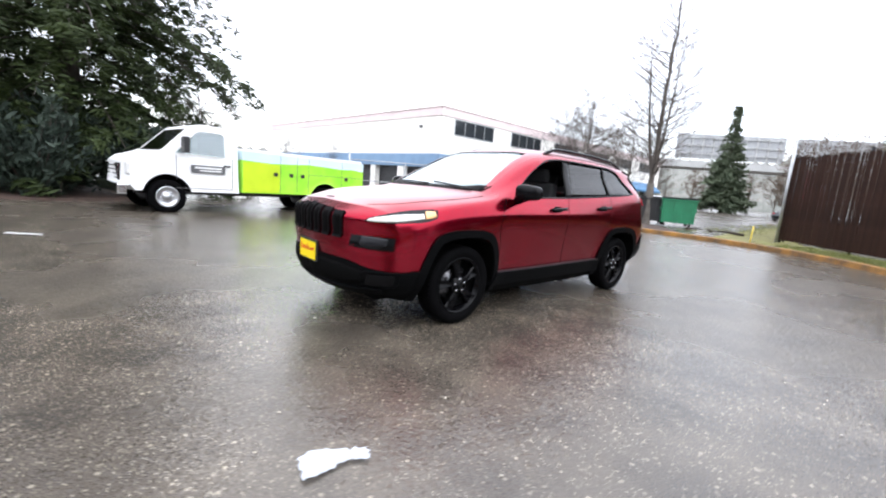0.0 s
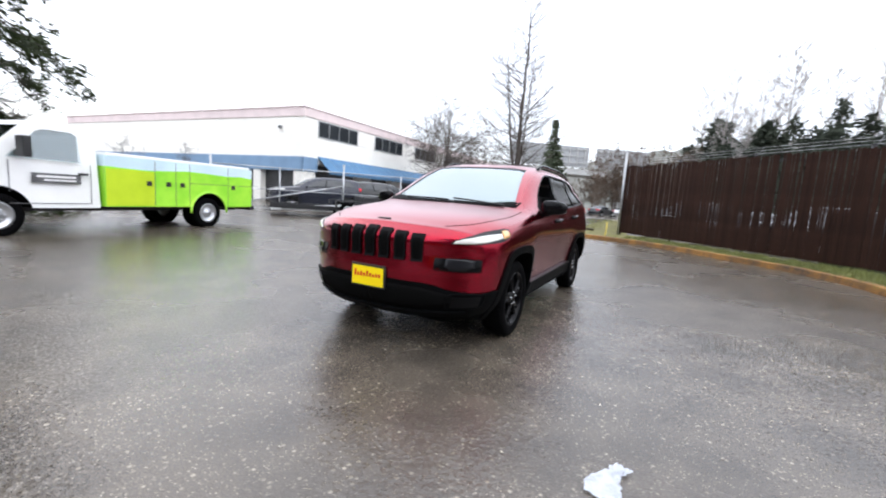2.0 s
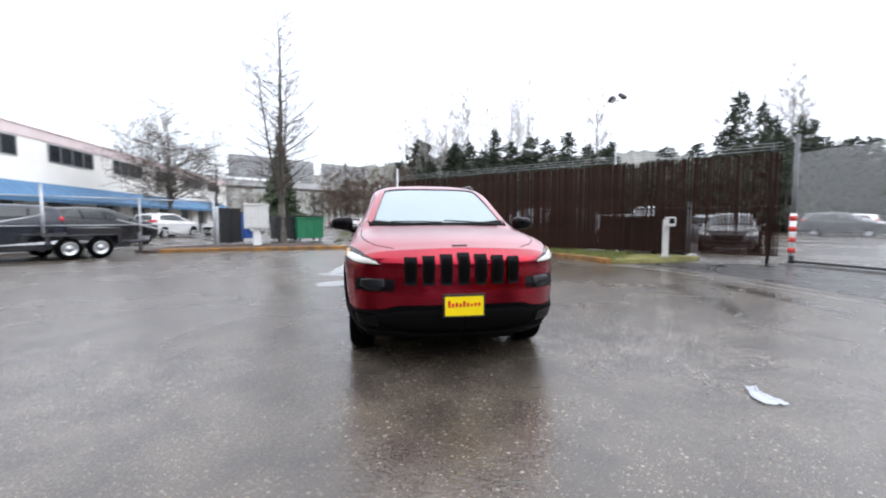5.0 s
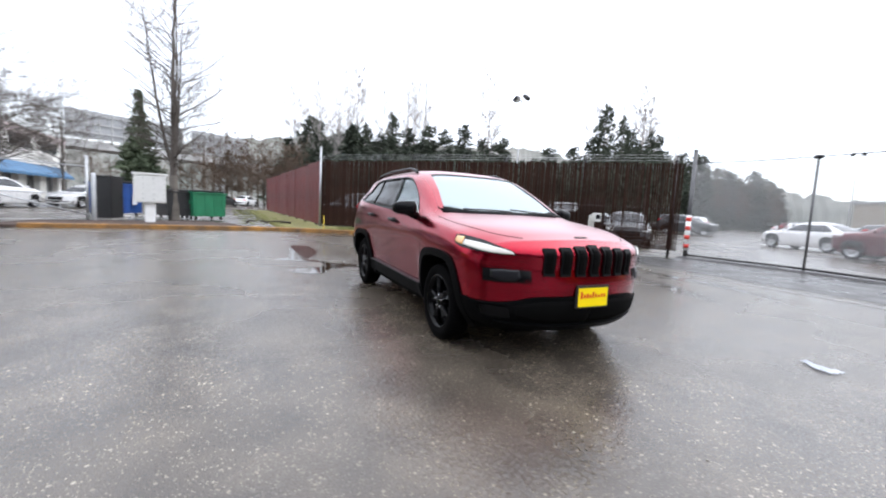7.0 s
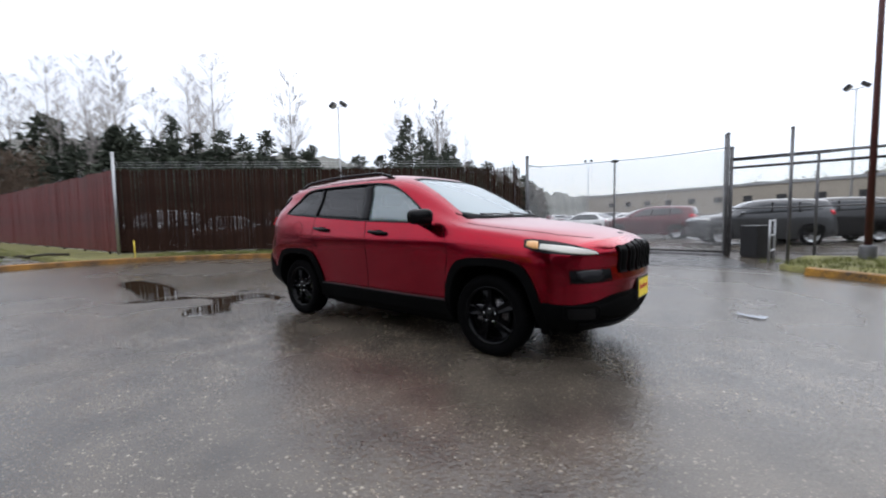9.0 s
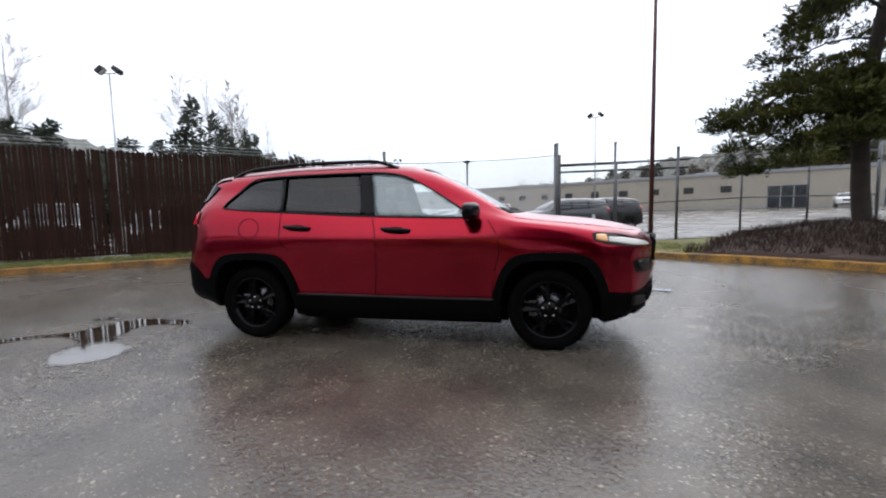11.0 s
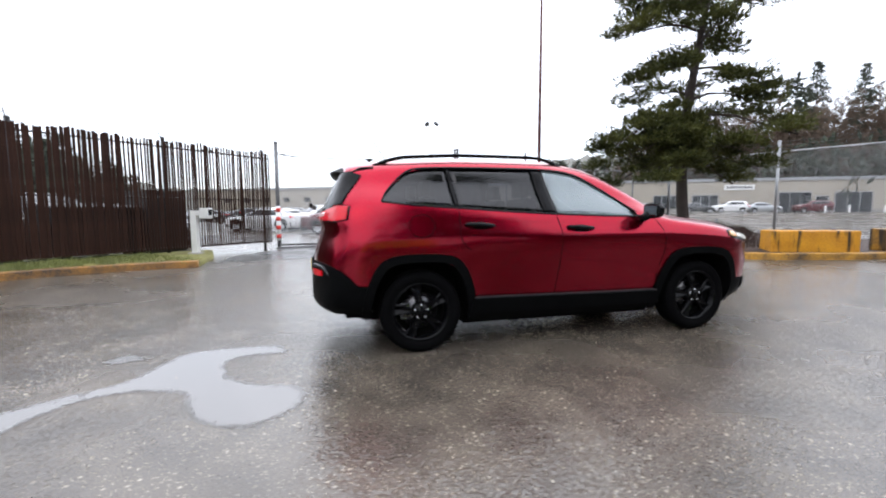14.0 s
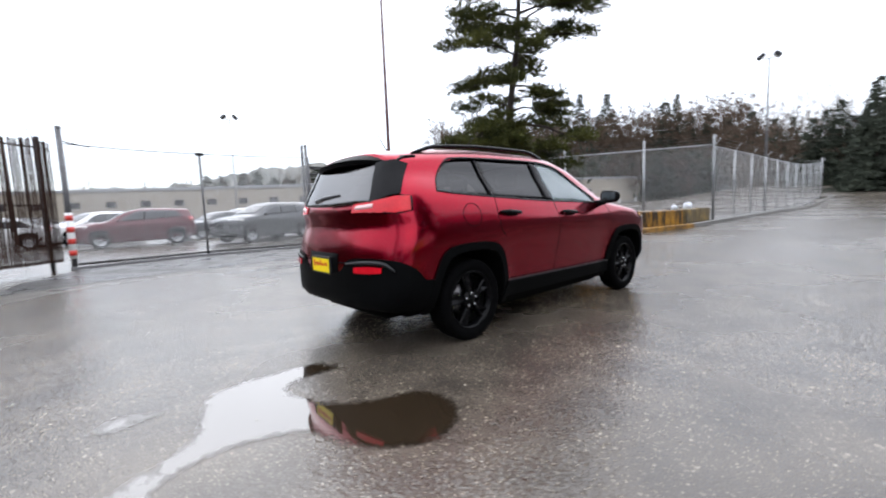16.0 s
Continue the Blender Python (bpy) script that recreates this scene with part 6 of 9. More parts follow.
def block(at, length, label, tone=None):
    t = thing("concrete_block", label, "concrete block", at, "blocks along the kerb")
    bm = bmesh.new()
    box(bm, 0, length, -0.50, 0.0, 0.0, 0.49, 0.035)
    bmesh.ops.subdivide_edges(bm, edges=[e for e in bm.edges if e.calc_length() > 0.3], cuts=6, use_grid_fill=True)
    for v in bm.verts:
        v.co += Vector((noise.noise(v.co * 4 + Vector((length, 0, 0))), noise.noise(v.co * 5), noise.noise(v.co * 4.5))) * 0.014
    part("body", bm, tone or BLOCK_YELLOW, t)
    for x in (length * 0.26, length * 0.74):
        bm = bmesh.new()
        tube(bm, [(x - 0.10, -0.25, 0.47), (x - 0.08, -0.25, 0.51), (x, -0.25, 0.53), (x + 0.08, -0.25, 0.51), (x + 0.10, -0.25, 0.47)], 0.012, 6)
        part("lifting_loop", bm, BLACK_STEEL, t)


def block_at(x, y, x2, y2, label, tone=None):
    """Front bottom edge from (x, y) to (x2, y2)."""
    ln = math.hypot(x2 - x, y2 - y)
    yaw = math.degrees(math.atan2(y2 - y, x2 - x)) 
    m = pose(x2, y2, rise(x, y) + 0.125, 0, 0, yaw + 180)
    block(m, ln, label, tone)


block_at(-2.76, -1.84, -4.35, -2.30, "yellow-painted concrete block, streaked with rust and moss")
block_at(-5.02, -2.76, -6.55, -3.78, "yellow-painted concrete block with dark weathered patches", BLOCK_DARK)
block_at(-6.78, -4.02, -8.62, -5.72, "weathered concrete block with remains of yellow paint", BLOCK_BARE)

# ---- trees and shrubs ----
def limb_tube(verts, faces, pts, radii, sides):
    """Append a tapered tube to plain lists."""
    base = len(verts)
    for i, q in enumerate(pts):
        d = (pts[min(i + 1, len(pts) - 1)] - pts[max(i - 1, 0)])
        d = d.normalized() if d.length > 1e-6 else Vector((0, 0, 1))
        a = d.cross(Vector((0.3, 0.1, 0.9)))
        a = a.normalized() if a.length > 1e-3 else Vector((1, 0, 0))
        b = d.cross(a)
        for k in range(sides):
            w = k * math.tau / sides
            verts.append(q + (a * math.cos(w) + b * math.sin(w)) * radii[i])
    for i in range(len(pts) - 1):
        for k in range(sides):
            faces.append((base + i * sides + k, base + i * sides + (k + 1) % sides, base + (i + 1) * sides + (k + 1) % sides, base + (i + 1) * sides + k))


# least half-width of a single twig
FINE = {"twig": 0.020}


def grow(verts, faces, p, d, length, r, depth, rng, spread, up, twigs, coarse=False):
    """A limb that bends and carries smaller ones."""
    if coarse and depth == 0:
        w = d.orthogonal().normalized() * max(FINE["twig"], r)
        i = len(verts)
        verts.extend([p - w, p + w, p + d * length])
        faces.append((i, i + 1, i + 2))
        return
    n = 2 if coarse else 5 if depth > 1 else 4
    pts, radii = [p], [r]
    q, w = p.copy(), d.copy()
    for i in range(n):
        w = (w + Vector((rng.uniform(-1, 1), rng.uniform(-1, 1), rng.uniform(-.4, 1) * up)) * 0.16).normalized()
        q = q + w * length / n
        pts.append(q.copy())
        radii.append(max(0.003, r * (1 - 0.75 * (i + 1) / n)))
    limb_tube(verts, faces, pts, radii, 3 if coarse else 6 if r > 0.05 else 4 if r > 0.015 else 3)
    if depth == 0:
        return
    k = twigs[depth]
    for i in range(k):
        t = 0.25 + 0.75 * (i + rng.random()) / k
        j = min(int(t * n), n - 1)
        s = pts[j].lerp(pts[j + 1], t * n - j)
        axis = (pts[j + 1] - pts[j]).normalized()
        a = axis.orthogonal().normalized()
        a = Matrix.Rotation(rng.uniform(0, math.tau), 3, axis) @ a
        nd = (axis * (1 - spread) + a * spread + Vector((0, 0, 0.25 * up))).normalized()
        grow(verts, faces, s, nd, length * rng.uniform(0.35, 0.6) * (1.15 - 0.6 * t), max(0.004, r * 0.42 * (1.1 - 0.6 * t)), depth - 1, rng, spread, up, twigs, coarse)


def bare_tree(label, at, height, seed, stems=3, spread=0.5, up=0.9, r=0.16, bark=None, twigs=(0, 5, 7, 9), crown_from=0.25, name="bare_tree", broad=0.30, laterals=34, coarse=False, lean_by=1.0):
    """A leader with near-upright side stems, clothed in rising laterals."""
    rng = random.Random(seed)
    t = thing(name, label, "tree", at)
    verts, faces = [], []
    fork = height * crown_from
    base_pts = [Vector((0, 0, -0.1)), Vector((0.02, 0.01, fork * 0.5)), Vector((0, 0.03, fork))]
    limb_tube(verts, faces, base_pts, [r * 1.35, r * 1.05, r * 0.95], 9)
    raw("trunk", verts, faces, bark or BARK_GREY, t, "", True)
    verts, faces = [], []
    for k in range(stems):
        a = k * math.tau / max(1, stems - 1) + rng.uniform(-.4, .4)
        lean = rng.uniform(0.06, 0.14) * lean_by if k else 0.01
        top = height * (1.0 if k == 0 else rng.uniform(0.64, 0.92))
        n = 12
        pts = []
        for i in range(n + 1):
            z = fork + (top - fork) * i / n
            o = lean * (z - fork) * (1 - 0.35 * i / n)
            pts.append(Vector((math.cos(a) * o + rng.gauss(0, .012) * i ** .5, 0.03 + math.sin(a) * o + rng.gauss(0, .012) * i ** .5, z)))
        rr = r * (0.75 if k == 0 else 0.48)
        limb_tube(verts, faces, pts, [max(0.008, rr * (1 - 0.93 * i / n)) for i in range(n + 1)], 4 if coarse else 7)
        m = laterals if k == 0 else int(laterals * 0.62)
        for i in range(m):
            u = 0.02 + 0.95 * (i + rng.random()) / m
            j = min(n - 1, int(u * n))
            s = pts[j].lerp(pts[j + 1], u * n - j)
            b = rng.uniform(0, math.tau)
            ln = height * broad * (0.35 + 0.9 * math.sin(math.pi * min(1, 0.25 + 0.75 * u)) ** 1.2) * rng.uniform(0.45, 1.0) * (0.8 if k else 1)
            d = Vector((math.cos(b), math.sin(b), up * rng.uniform(0.5, 1.1))).normalized()
            grow(verts, faces, s, d, ln, max(0.007, rr * 0.28 * (1.1 - 0.75 * u)), 2, rng, spread, up * 0.7, twigs, coarse)
    raw("crown", verts, faces, bark or TWIG, t, "leafless branches and twigs", True)
    return t


def spray(verts, faces, p, d, size, rng, count, droop=0.0, width=0.22):
    """A bunch of narrow needle leaves round a direction."""
    for _ in range(count):
        w = (d + Vector((rng.gauss(0, .55), rng.gauss(0, .55), rng.gauss(0, .4) - droop))).normalized()
        ln = size * rng.uniform(0.6, 1.25)
        s = w.cross(Vector((rng.gauss(0, 1), rng.gauss(0, 1), rng.gauss(0, 1))))
        s = s.normalized() if s.length > 1e-3 else Vector((1, 0, 0))
        o = p + Vector((rng.gauss(0, 1), rng.gauss(0, 1), rng.gauss(0, .7))) * size * 0.35
        i = len(verts)
        verts.extend([o, o + w * ln * 0.5 + s * ln * width, o + w * ln, o + w * ln * 0.5 - s * ln * width])
        faces.append((i, i + 1, i + 2, i + 3))


def conifer(label, at, height, radius, seed, first=0.12, whorls=30, per=6, leaf=0.34, bunch=9, droop=0.25, needles=None, name="conifer_tree", trunk_r=0.22, steps=9, bark=None, gaps=0.0, taper=1.0, width=0.2):
    """A spruce or fir: drooping limbs in tiers, each lined with sprays."""
    rng = random.Random(seed)
    t = thing(name, label, "tree", at)
    verts, faces = [], []
    pts = [Vector((0.06 * math.sin(i), 0.05 * math.cos(i * 1.7), height * i / 10)) for i in range(11)]
    limb_tube(verts, faces, pts, [trunk_r * (1 - 0.93 * i / 10) + 0.01 for i in range(11)], 9)
    lv, lf = [], []
    for k in range(whorls):
        u = (k + rng.random() * 0.6) / whorls
        z = height * (first + (1 - first) * u)
        reach = radius * ((1 - u) ** taper) * rng.uniform(0.8, 1.1) + 0.12
        for b in range(max(3, int(per * (1 - 0.45 * u)))):
            if rng.random() < gaps:
                continue
            a = rng.uniform(0, math.tau)
            ln = reach * rng.uniform(0.65, 1.1)
            d = Vector((math.cos(a), math.sin(a), 0))
            lp = []
            for i in range(5):
                s = i / 4
                lp.append(Vector((0, 0, z)) + d * ln * s + Vector((0, 0, ln * (0.18 * s - droop * 1.6 * s * s + 0.12 * s ** 3))))
            limb_tube(verts, faces, lp, [max(0.006, 0.009 * ln * (1 - 0.8 * i / 4)) for i in range(5)], 3)
            st = max(3, int(steps * ln / max(radius, .1)) + 2)
            for i in range(st):
                s = 0.22 + 0.78 * (i + rng.random()) / st
                j = min(3, int(s * 4))
                q = lp[j].lerp(lp[j + 1], s * 4 - j)
                side = Vector((-d.y, d.x, 0)) * rng.choice((-1, 1))
                spray(lv, lf, q + side * ln * 0.10 * rng.random(), (d * 0.7 + side * 0.8).normalized(), leaf * (0.7 + 0.5 * (1 - u)), rng, bunch, droop * 0.8, width)
    spray(lv, lf, Vector((0, 0, height * 0.97)), Vector((0, 0, 1)), leaf * 0.8, rng, 10)
    raw("trunk", verts, faces, bark or BARK, t, "", True)
    raw("crown", lv, lf, needles or NEEDLE, t, "dense dark needles")
    return t


def pine(label, at, height, seed):
    """An open pine: crooked limbs that end in flat clouds of needles, with sky between."""
    rng = random.Random(seed)
    t = thing("pine_tree", label, "tree", at)
    verts, faces, lv, lf = [], [], [], []
    pts = [Vector((0.18 * math.sin(i * 0.6) - 0.02 * i, 0.12 * math.sin(i * 0.9 + 1), height * i / 12)) for i in range(13)]
    limb_tube(verts, faces, pts, [0.165 * (1 - 0.88 * i / 12) + 0.012 for i in range(13)], 10)

    def on_trunk(z):
        u = z / height * 12
        k = min(11, int(u))
        return pts[k].lerp(pts[k + 1], u - k)

    def cloud(q, rad, out):
        """A flat-bottomed pad of needle bunches."""
        for _ in range(int(74 * rad / 0.40)):
            o = Vector((max(-1.7, min(1.7, rng.gauss(0, 1))), max(-1.7, min(1.7, rng.gauss(0, 1))), abs(rng.gauss(0, .52)) - 0.15)) * rad * 0.48
            spray(lv, lf, q + o, (o + Vector((0, 0, .4 * rad)) + out * 0.15).normalized(), 0.13, rng, 9, 0.05, 0.12)
    # tiers: low z, high z, limbs, reach, rise of the limb, where the needles begin
    for z0, z1, count, reach, lift, start in ((1.9, 3.6, 19, 2.55, -0.22, 0.16), (3.9, 5.2, 7, 2.3, -0.08, 0.60), (5.4, 8.2, 18, 2.4, 0.00, 0.55), (8.3, height - 0.4, 15, 1.8, 0.08, 0.45)):
        for k in range(count):
            z = z0 + (z1 - z0) * (k + rng.random() * 0.5) / count
            a = k * 2.399 + rng.uniform(-.5, .5) + z0
            d = Vector((math.cos(a), math.sin(a), 0))
            ln = reach * rng.uniform(0.6, 1.12) * (1 - 0.45 * (z - z0) / (z1 - z0) if z0 > 8 else 1)
            p0, up = on_trunk(z), lift + rng.uniform(-0.12, 0.12)
            side = Vector((-d.y, d.x, 0))
            bend = rng.uniform(-.25, .25)
            lp = [p0 + d * ln * s + side * bend * ln * s * s + Vector((0, 0, ln * (up * s + 0.09 * math.sin(s * 4.2)))) for s in (0, .25, .5, .75, 1)]
            limb_tube(verts, faces, lp, [max(0.012, 0.022 * ln * (1 - 0.72 * i / 4)) for i in range(5)], 5)
            pads = max(2, int(ln * 1.7))
            for i in range(pads):
                s = start + (1.02 - start) * (i + 0.35 * rng.random()) / max(1, pads - 1)
                s = min(1.0, s)
                j = min(3, int(s * 4))
                q = lp[j].lerp(lp[j + 1], s * 4 - j)
                e = q + side * rng.choice((-1, 1)) * rng.uniform(0.05, 0.30) * ln * 0.6 + Vector((0, 0, rng.uniform(0.02, 0.16)))
                limb_tube(verts, faces, [q, q.lerp(e, 0.6) + Vector((0, 0, 0.03)), e], [0.014, 0.011, 0.006], 4)
                cloud(e, rng.uniform(0.40, 0.72), d)
    raw("trunk", verts, faces, BARK, t, "", True)
    raw("crown", lv, lf, NEEDLE_PINE, t, "flat clouds of green needles")
    return t


def shrub(label, at, rx, ry, h, seed, needles):
    rng = random.Random(seed)
    t = thing("juniper_shrub", label, "shrub", at, "evergreen shrubs")
    verts, faces, lv, lf = [], [], [], []
    for k in range(34):
        a, e = rng.uniform(0, math.tau), rng.uniform(0.15, 1.0)
        tip = Vector((math.cos(a) * rx * (1 - e * 0.55), math.sin(a) * ry * (1 - e * 0.55), h * (0.25 + 0.75 * e) * rng.uniform(0.75, 1.1)))
        lp = [tip * s + Vector((0, 0, -0.25 * h * s * (1 - s))) for s in (0, .33, .66, 1)]
        limb_tube(verts, faces, lp, [0.03, 0.022, 0.014, 0.006], 4)
        for i in range(16):
            s = 0.25 + 0.75 * (i + rng.random()) / 16
            j = min(2, int(s * 3))
            q = lp[j].lerp(lp[j + 1], s * 3 - j)
            spray(lv, lf, q + Vector((rng.gauss(0, .12), rng.gauss(0, .12), rng.gauss(0, .09))), (tip.normalized() + Vector((0, 0, .15))).normalized(), 0.22, rng, 9, 0.05, 0.16)
    raw("branching_wood", verts, faces, BARK, t)
    raw("foliage", lv, lf, needles, t, "dense blue-green needles")


# the big spruce and the shrubs beside the service truck
conifer("tall dark spruce with drooping boughs behind the shrubs", pose(-13.2, 14.6, 0), 24.0, 6.1, 11, 0.07, 56, 10, 0.26, 34, 0.42, NEEDLE, "spruce_tree", 0.38, 20, None, 0.10, 0.52, 0.10)
conifer("smaller dark spruce beside the large one", pose(-18.5, 13.0, 0), 14.0, 4.2, 12, 0.08, 32, 8, 0.26, 20, 0.36, NEEDLE, "spruce_tree", 0.24, 14, None, 0.1, 0.85, 0.10)
for i, (x, y, rx, ry, h) in enumerate(((-10.6, 10.6, 1.7, 1.5, 2.3), (-12.4, 10.2, 1.8, 1.6, 2.6), (-14.6, 10.6, 2.0, 1.8, 2.8), (-11.6, 12.6, 1.9, 1.7, 3.0), (-9.9, 12.9, 1.5, 1.4, 2.2), (-13.9, 12.8, 1.9, 1.7, 3.1))):
    shrub("blue-green juniper shrub, wet, beside the car park", pose(x, y, 0.1), rx, ry, h, 40 + i, NEEDLE_BLUE)
sheet("shrub_bed", [(-16, 7.2), (-11.6, 8.7), (-9.6, 9.9), (-8.6, 11.4), (-9.0, 13.6), (-10.5, 17), (-22, 18), (-22, 7)], 0.06, MULCH, "reddish bark bed under the shrubs", "planting bed", 0.10, 0.6)
bare_tree("small leafless tree behind the service truck", pose(-10.6, 17.6, 0), 5.2, 3, 4, 0.55, 0.5, 0.07, None, (0, 4, 6), 0.12, broad=0.4)
bare_tree("young leafless shrub behind the truck bed", pose(-8.3, 21.0, 0), 2.7, 4, 4, 0.6, 0.5, 0.04, None, (0, 4, 6), 0.1, broad=0.4, laterals=20)
bare_tree("young leafless shrub behind the truck bed", pose(-6.6, 23.0, 0), 2.8, 5, 4, 0.6, 0.5, 0.04, None, (0, 4, 6), 0.1, broad=0.4, laterals=20)
# the leafless trees by the bins
bare_tree("tall leafless tree with upright grey stems beside the bins", pose(9.9, 21.2, 0), 12.6, 21, 4, 0.55, 0.75, 0.175, None, (0, 5, 7), 0.16, broad=0.21, laterals=58, lean_by=1.7)
bare_tree("broad leafless tree in front of the white building", pose(11.6, 37.5, 0), 10.2, 22, 5, 0.55, 0.55, 0.20, None, (0, 7, 9), 0.2, broad=0.46, laterals=44, coarse=True)
bare_tree("leafless tree beyond the bins", pose(16.5, 40.0, 0), 9.0, 23, 4, 0.55, 0.55, 0.14, None, (0, 5, 7), 0.2, broad=0.42, laterals=28, coarse=True)
pine("old pine with open crooked limbs on a bark mound", pose(-1.19, -5.53, 0.58), 11.4, 31)
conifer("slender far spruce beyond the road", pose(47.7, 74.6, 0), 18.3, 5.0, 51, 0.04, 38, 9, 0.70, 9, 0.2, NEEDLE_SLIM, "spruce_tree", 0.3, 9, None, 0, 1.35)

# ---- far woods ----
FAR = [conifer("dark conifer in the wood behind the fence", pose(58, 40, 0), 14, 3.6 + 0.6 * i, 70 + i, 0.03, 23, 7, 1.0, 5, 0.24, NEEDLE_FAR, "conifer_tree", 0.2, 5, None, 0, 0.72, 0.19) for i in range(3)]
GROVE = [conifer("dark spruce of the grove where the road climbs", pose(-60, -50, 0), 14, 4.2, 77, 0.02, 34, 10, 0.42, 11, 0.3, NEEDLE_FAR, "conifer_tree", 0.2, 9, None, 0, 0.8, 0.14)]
FINE["twig"] = 0.014
BARE = [bare_tree("leafless tree in the wood with haze in its colour", pose(60, 44, 0), 17, 80 + i, 2, 0.38, 1.1, 0.17, HAZE_TWIG, (0, 9, 8), 0.35, broad=0.19, laterals=34, coarse=True) for i in range(3)]
for o in FAR + BARE + GROVE:
    tagged(o, group="trees of the far wood")
FINE["twig"] = 0.05
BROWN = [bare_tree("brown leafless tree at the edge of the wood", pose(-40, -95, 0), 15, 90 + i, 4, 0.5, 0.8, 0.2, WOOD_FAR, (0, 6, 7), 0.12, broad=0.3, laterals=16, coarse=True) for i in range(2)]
for o in BROWN:
    tagged(o, group="trees of the far wood")


THICKET = []
for i in range(2):
    rng = random.Random(200 + i)
    t = thing("thicket", "dark evergreen thicket at the foot of the wood", "shrub", pose(50, 20, 0), "thickets of the far wood")
    lv, lf = [], []
    for k in range(190):
        q = Vector((rng.uniform(-4.5, 4.5), rng.uniform(-1.6, 1.6), 0))
        q.z = rng.uniform(0.1, 1.0) * (3.5 + 1.9 * noise.noise(Vector((q.x * 0.9, i * 7.0, 0))))
        spray(lv, lf, q, Vector((0, 0, 1)), 0.5, rng, 10, 0.1, 0.14)
    for k in range(3):
        x = -3 + 3 * k + rng.uniform(-.8, .8)
        tv, tf = [], []
        limb_tube(tv, tf, [Vector((x, 0, 0)), Vector((x + .2, .1, 1.6)), Vector((x + .1, 0, 3.4))], [.08, .06, .02], 5)
        raw("stem", tv, tf, BARK, t)
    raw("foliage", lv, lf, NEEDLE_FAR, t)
    THICKET.append(t)
def wood(kinds, tall, b0, b1, d0, d1, n, e0, e1, seed, centre=(-2, 6)):
    """Trees between two bearings whose tops stand e0 to e1 degrees above the eye."""
    rng = random.Random(seed)
    for i in range(n):
        u = (i + rng.random()) / n
        a, d = radians(b0 + (b1 - b0) * u), rng.uniform(d0, d1)
        e = e0 + (e1 - e0) * u
        h = 1.2 + d * math.tan(radians(e * rng.uniform(0.72, 1.06)))
        t = copy_thing(rng.choice(kinds), pose(centre[0] + d * math.cos(a), centre[1] + d * math.sin(a), -0.2, 0, 0, rng.uniform(0, 360)))
        s, f = h / tall, 1.3 if kinds is FAR else 1.0
        t.scale = (f * max(s, 0.5) * rng.uniform(0.85, 1.15), f * max(s, 0.5) * rng.uniform(0.85, 1.15), s)


wood(THICKET, 4.6, -6, 24, 44, 56, 44, 7.4, 8.0, 21)
for t in [o for o in scene.objects if o.name.startswith("thicket") and o.parent is None]:
    t.rotation_euler = (0, 0, math.atan2(t.location.y - 5, t.location.x) + math.pi / 2)
wood(FAR, 14, -16, -8, 54, 72, 7, 8.0, 9.6, 1)
wood(FAR, 14, -8, 35.5, 64, 78, 26, 8.6, 9.4, 9)


def stand(kind, tall, rows, seed):
    """Single trees of the wood: place, height of the top, breadth."""
    rng = random.Random(seed)
    for x, y, top, broad in rows:
        t = copy_thing(rng.choice(kind), pose(x, y, -0.2, 0, 0, rng.uniform(0, 360)))
        s = top / tall
        t.scale = (s * broad, s * broad, s)


stand(FAR, 14, [(70.2, 57.0, 18.4, 1.1), (69.4, 54.4, 17.6, 1.1), (68.8, 49.4, 15.2, 1.2), (67.8, 42.7, 16.5, 0.9), (67.1, 39.4, 14.4, 1.1), (66.9, 36.8, 17.7, 0.8), (66.1, 33.3, 15.0, 1.2), (65.5, 29.2, 15.6, 1.1), (64.9, 25.9, 14.6, 1.1), (64.4, 22.5, 15.2, 1.1), (63.8, 19.0, 12.8, 1.1), (63.1, 15.5, 13.0, 1.0), (70.7, 62.5, 14.3, 1.2)], 61)
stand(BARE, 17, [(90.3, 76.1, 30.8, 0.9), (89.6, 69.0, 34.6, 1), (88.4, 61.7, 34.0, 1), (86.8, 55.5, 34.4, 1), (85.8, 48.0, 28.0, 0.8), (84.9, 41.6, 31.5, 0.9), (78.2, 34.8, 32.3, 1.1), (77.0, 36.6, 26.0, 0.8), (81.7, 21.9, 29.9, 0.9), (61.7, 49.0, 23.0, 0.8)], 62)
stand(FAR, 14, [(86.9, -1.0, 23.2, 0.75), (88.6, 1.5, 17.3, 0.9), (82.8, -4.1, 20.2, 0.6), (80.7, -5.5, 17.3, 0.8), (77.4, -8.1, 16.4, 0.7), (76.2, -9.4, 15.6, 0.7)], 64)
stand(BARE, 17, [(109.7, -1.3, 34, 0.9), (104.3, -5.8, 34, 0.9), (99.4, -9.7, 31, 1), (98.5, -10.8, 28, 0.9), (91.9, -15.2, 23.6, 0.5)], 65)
stand(FAR, 14, [(-23.3, -102.5, 28.7, 0.8)], 63)
stand(GROVE, 14, [(-23.9, -91.2, 28.7, 0.8), (-30.0, -89.5, 26.8, 0.75), (-33.6, -88.4, 21.3, 0.8), (-35.6, -87.7, 26.1, 0.85), (-38.2, -86.7, 17.9, 1.1), (-41.9, -74.6, 20.6, 1.0), (-43.9, -73.5, 21.9, 0.6), (-45.8, -72.5, 17.4, 1.1), (-48.4, -70.9, 17.3, 0.8), (-51.0, -69.3, 16.2, 1.1), (-53.8, -67.4, 16.7, 1.0), (-56.5, -65.4, 14.9, 1.1), (-58.5, -63.8, 14.8, 0.8)], 66)
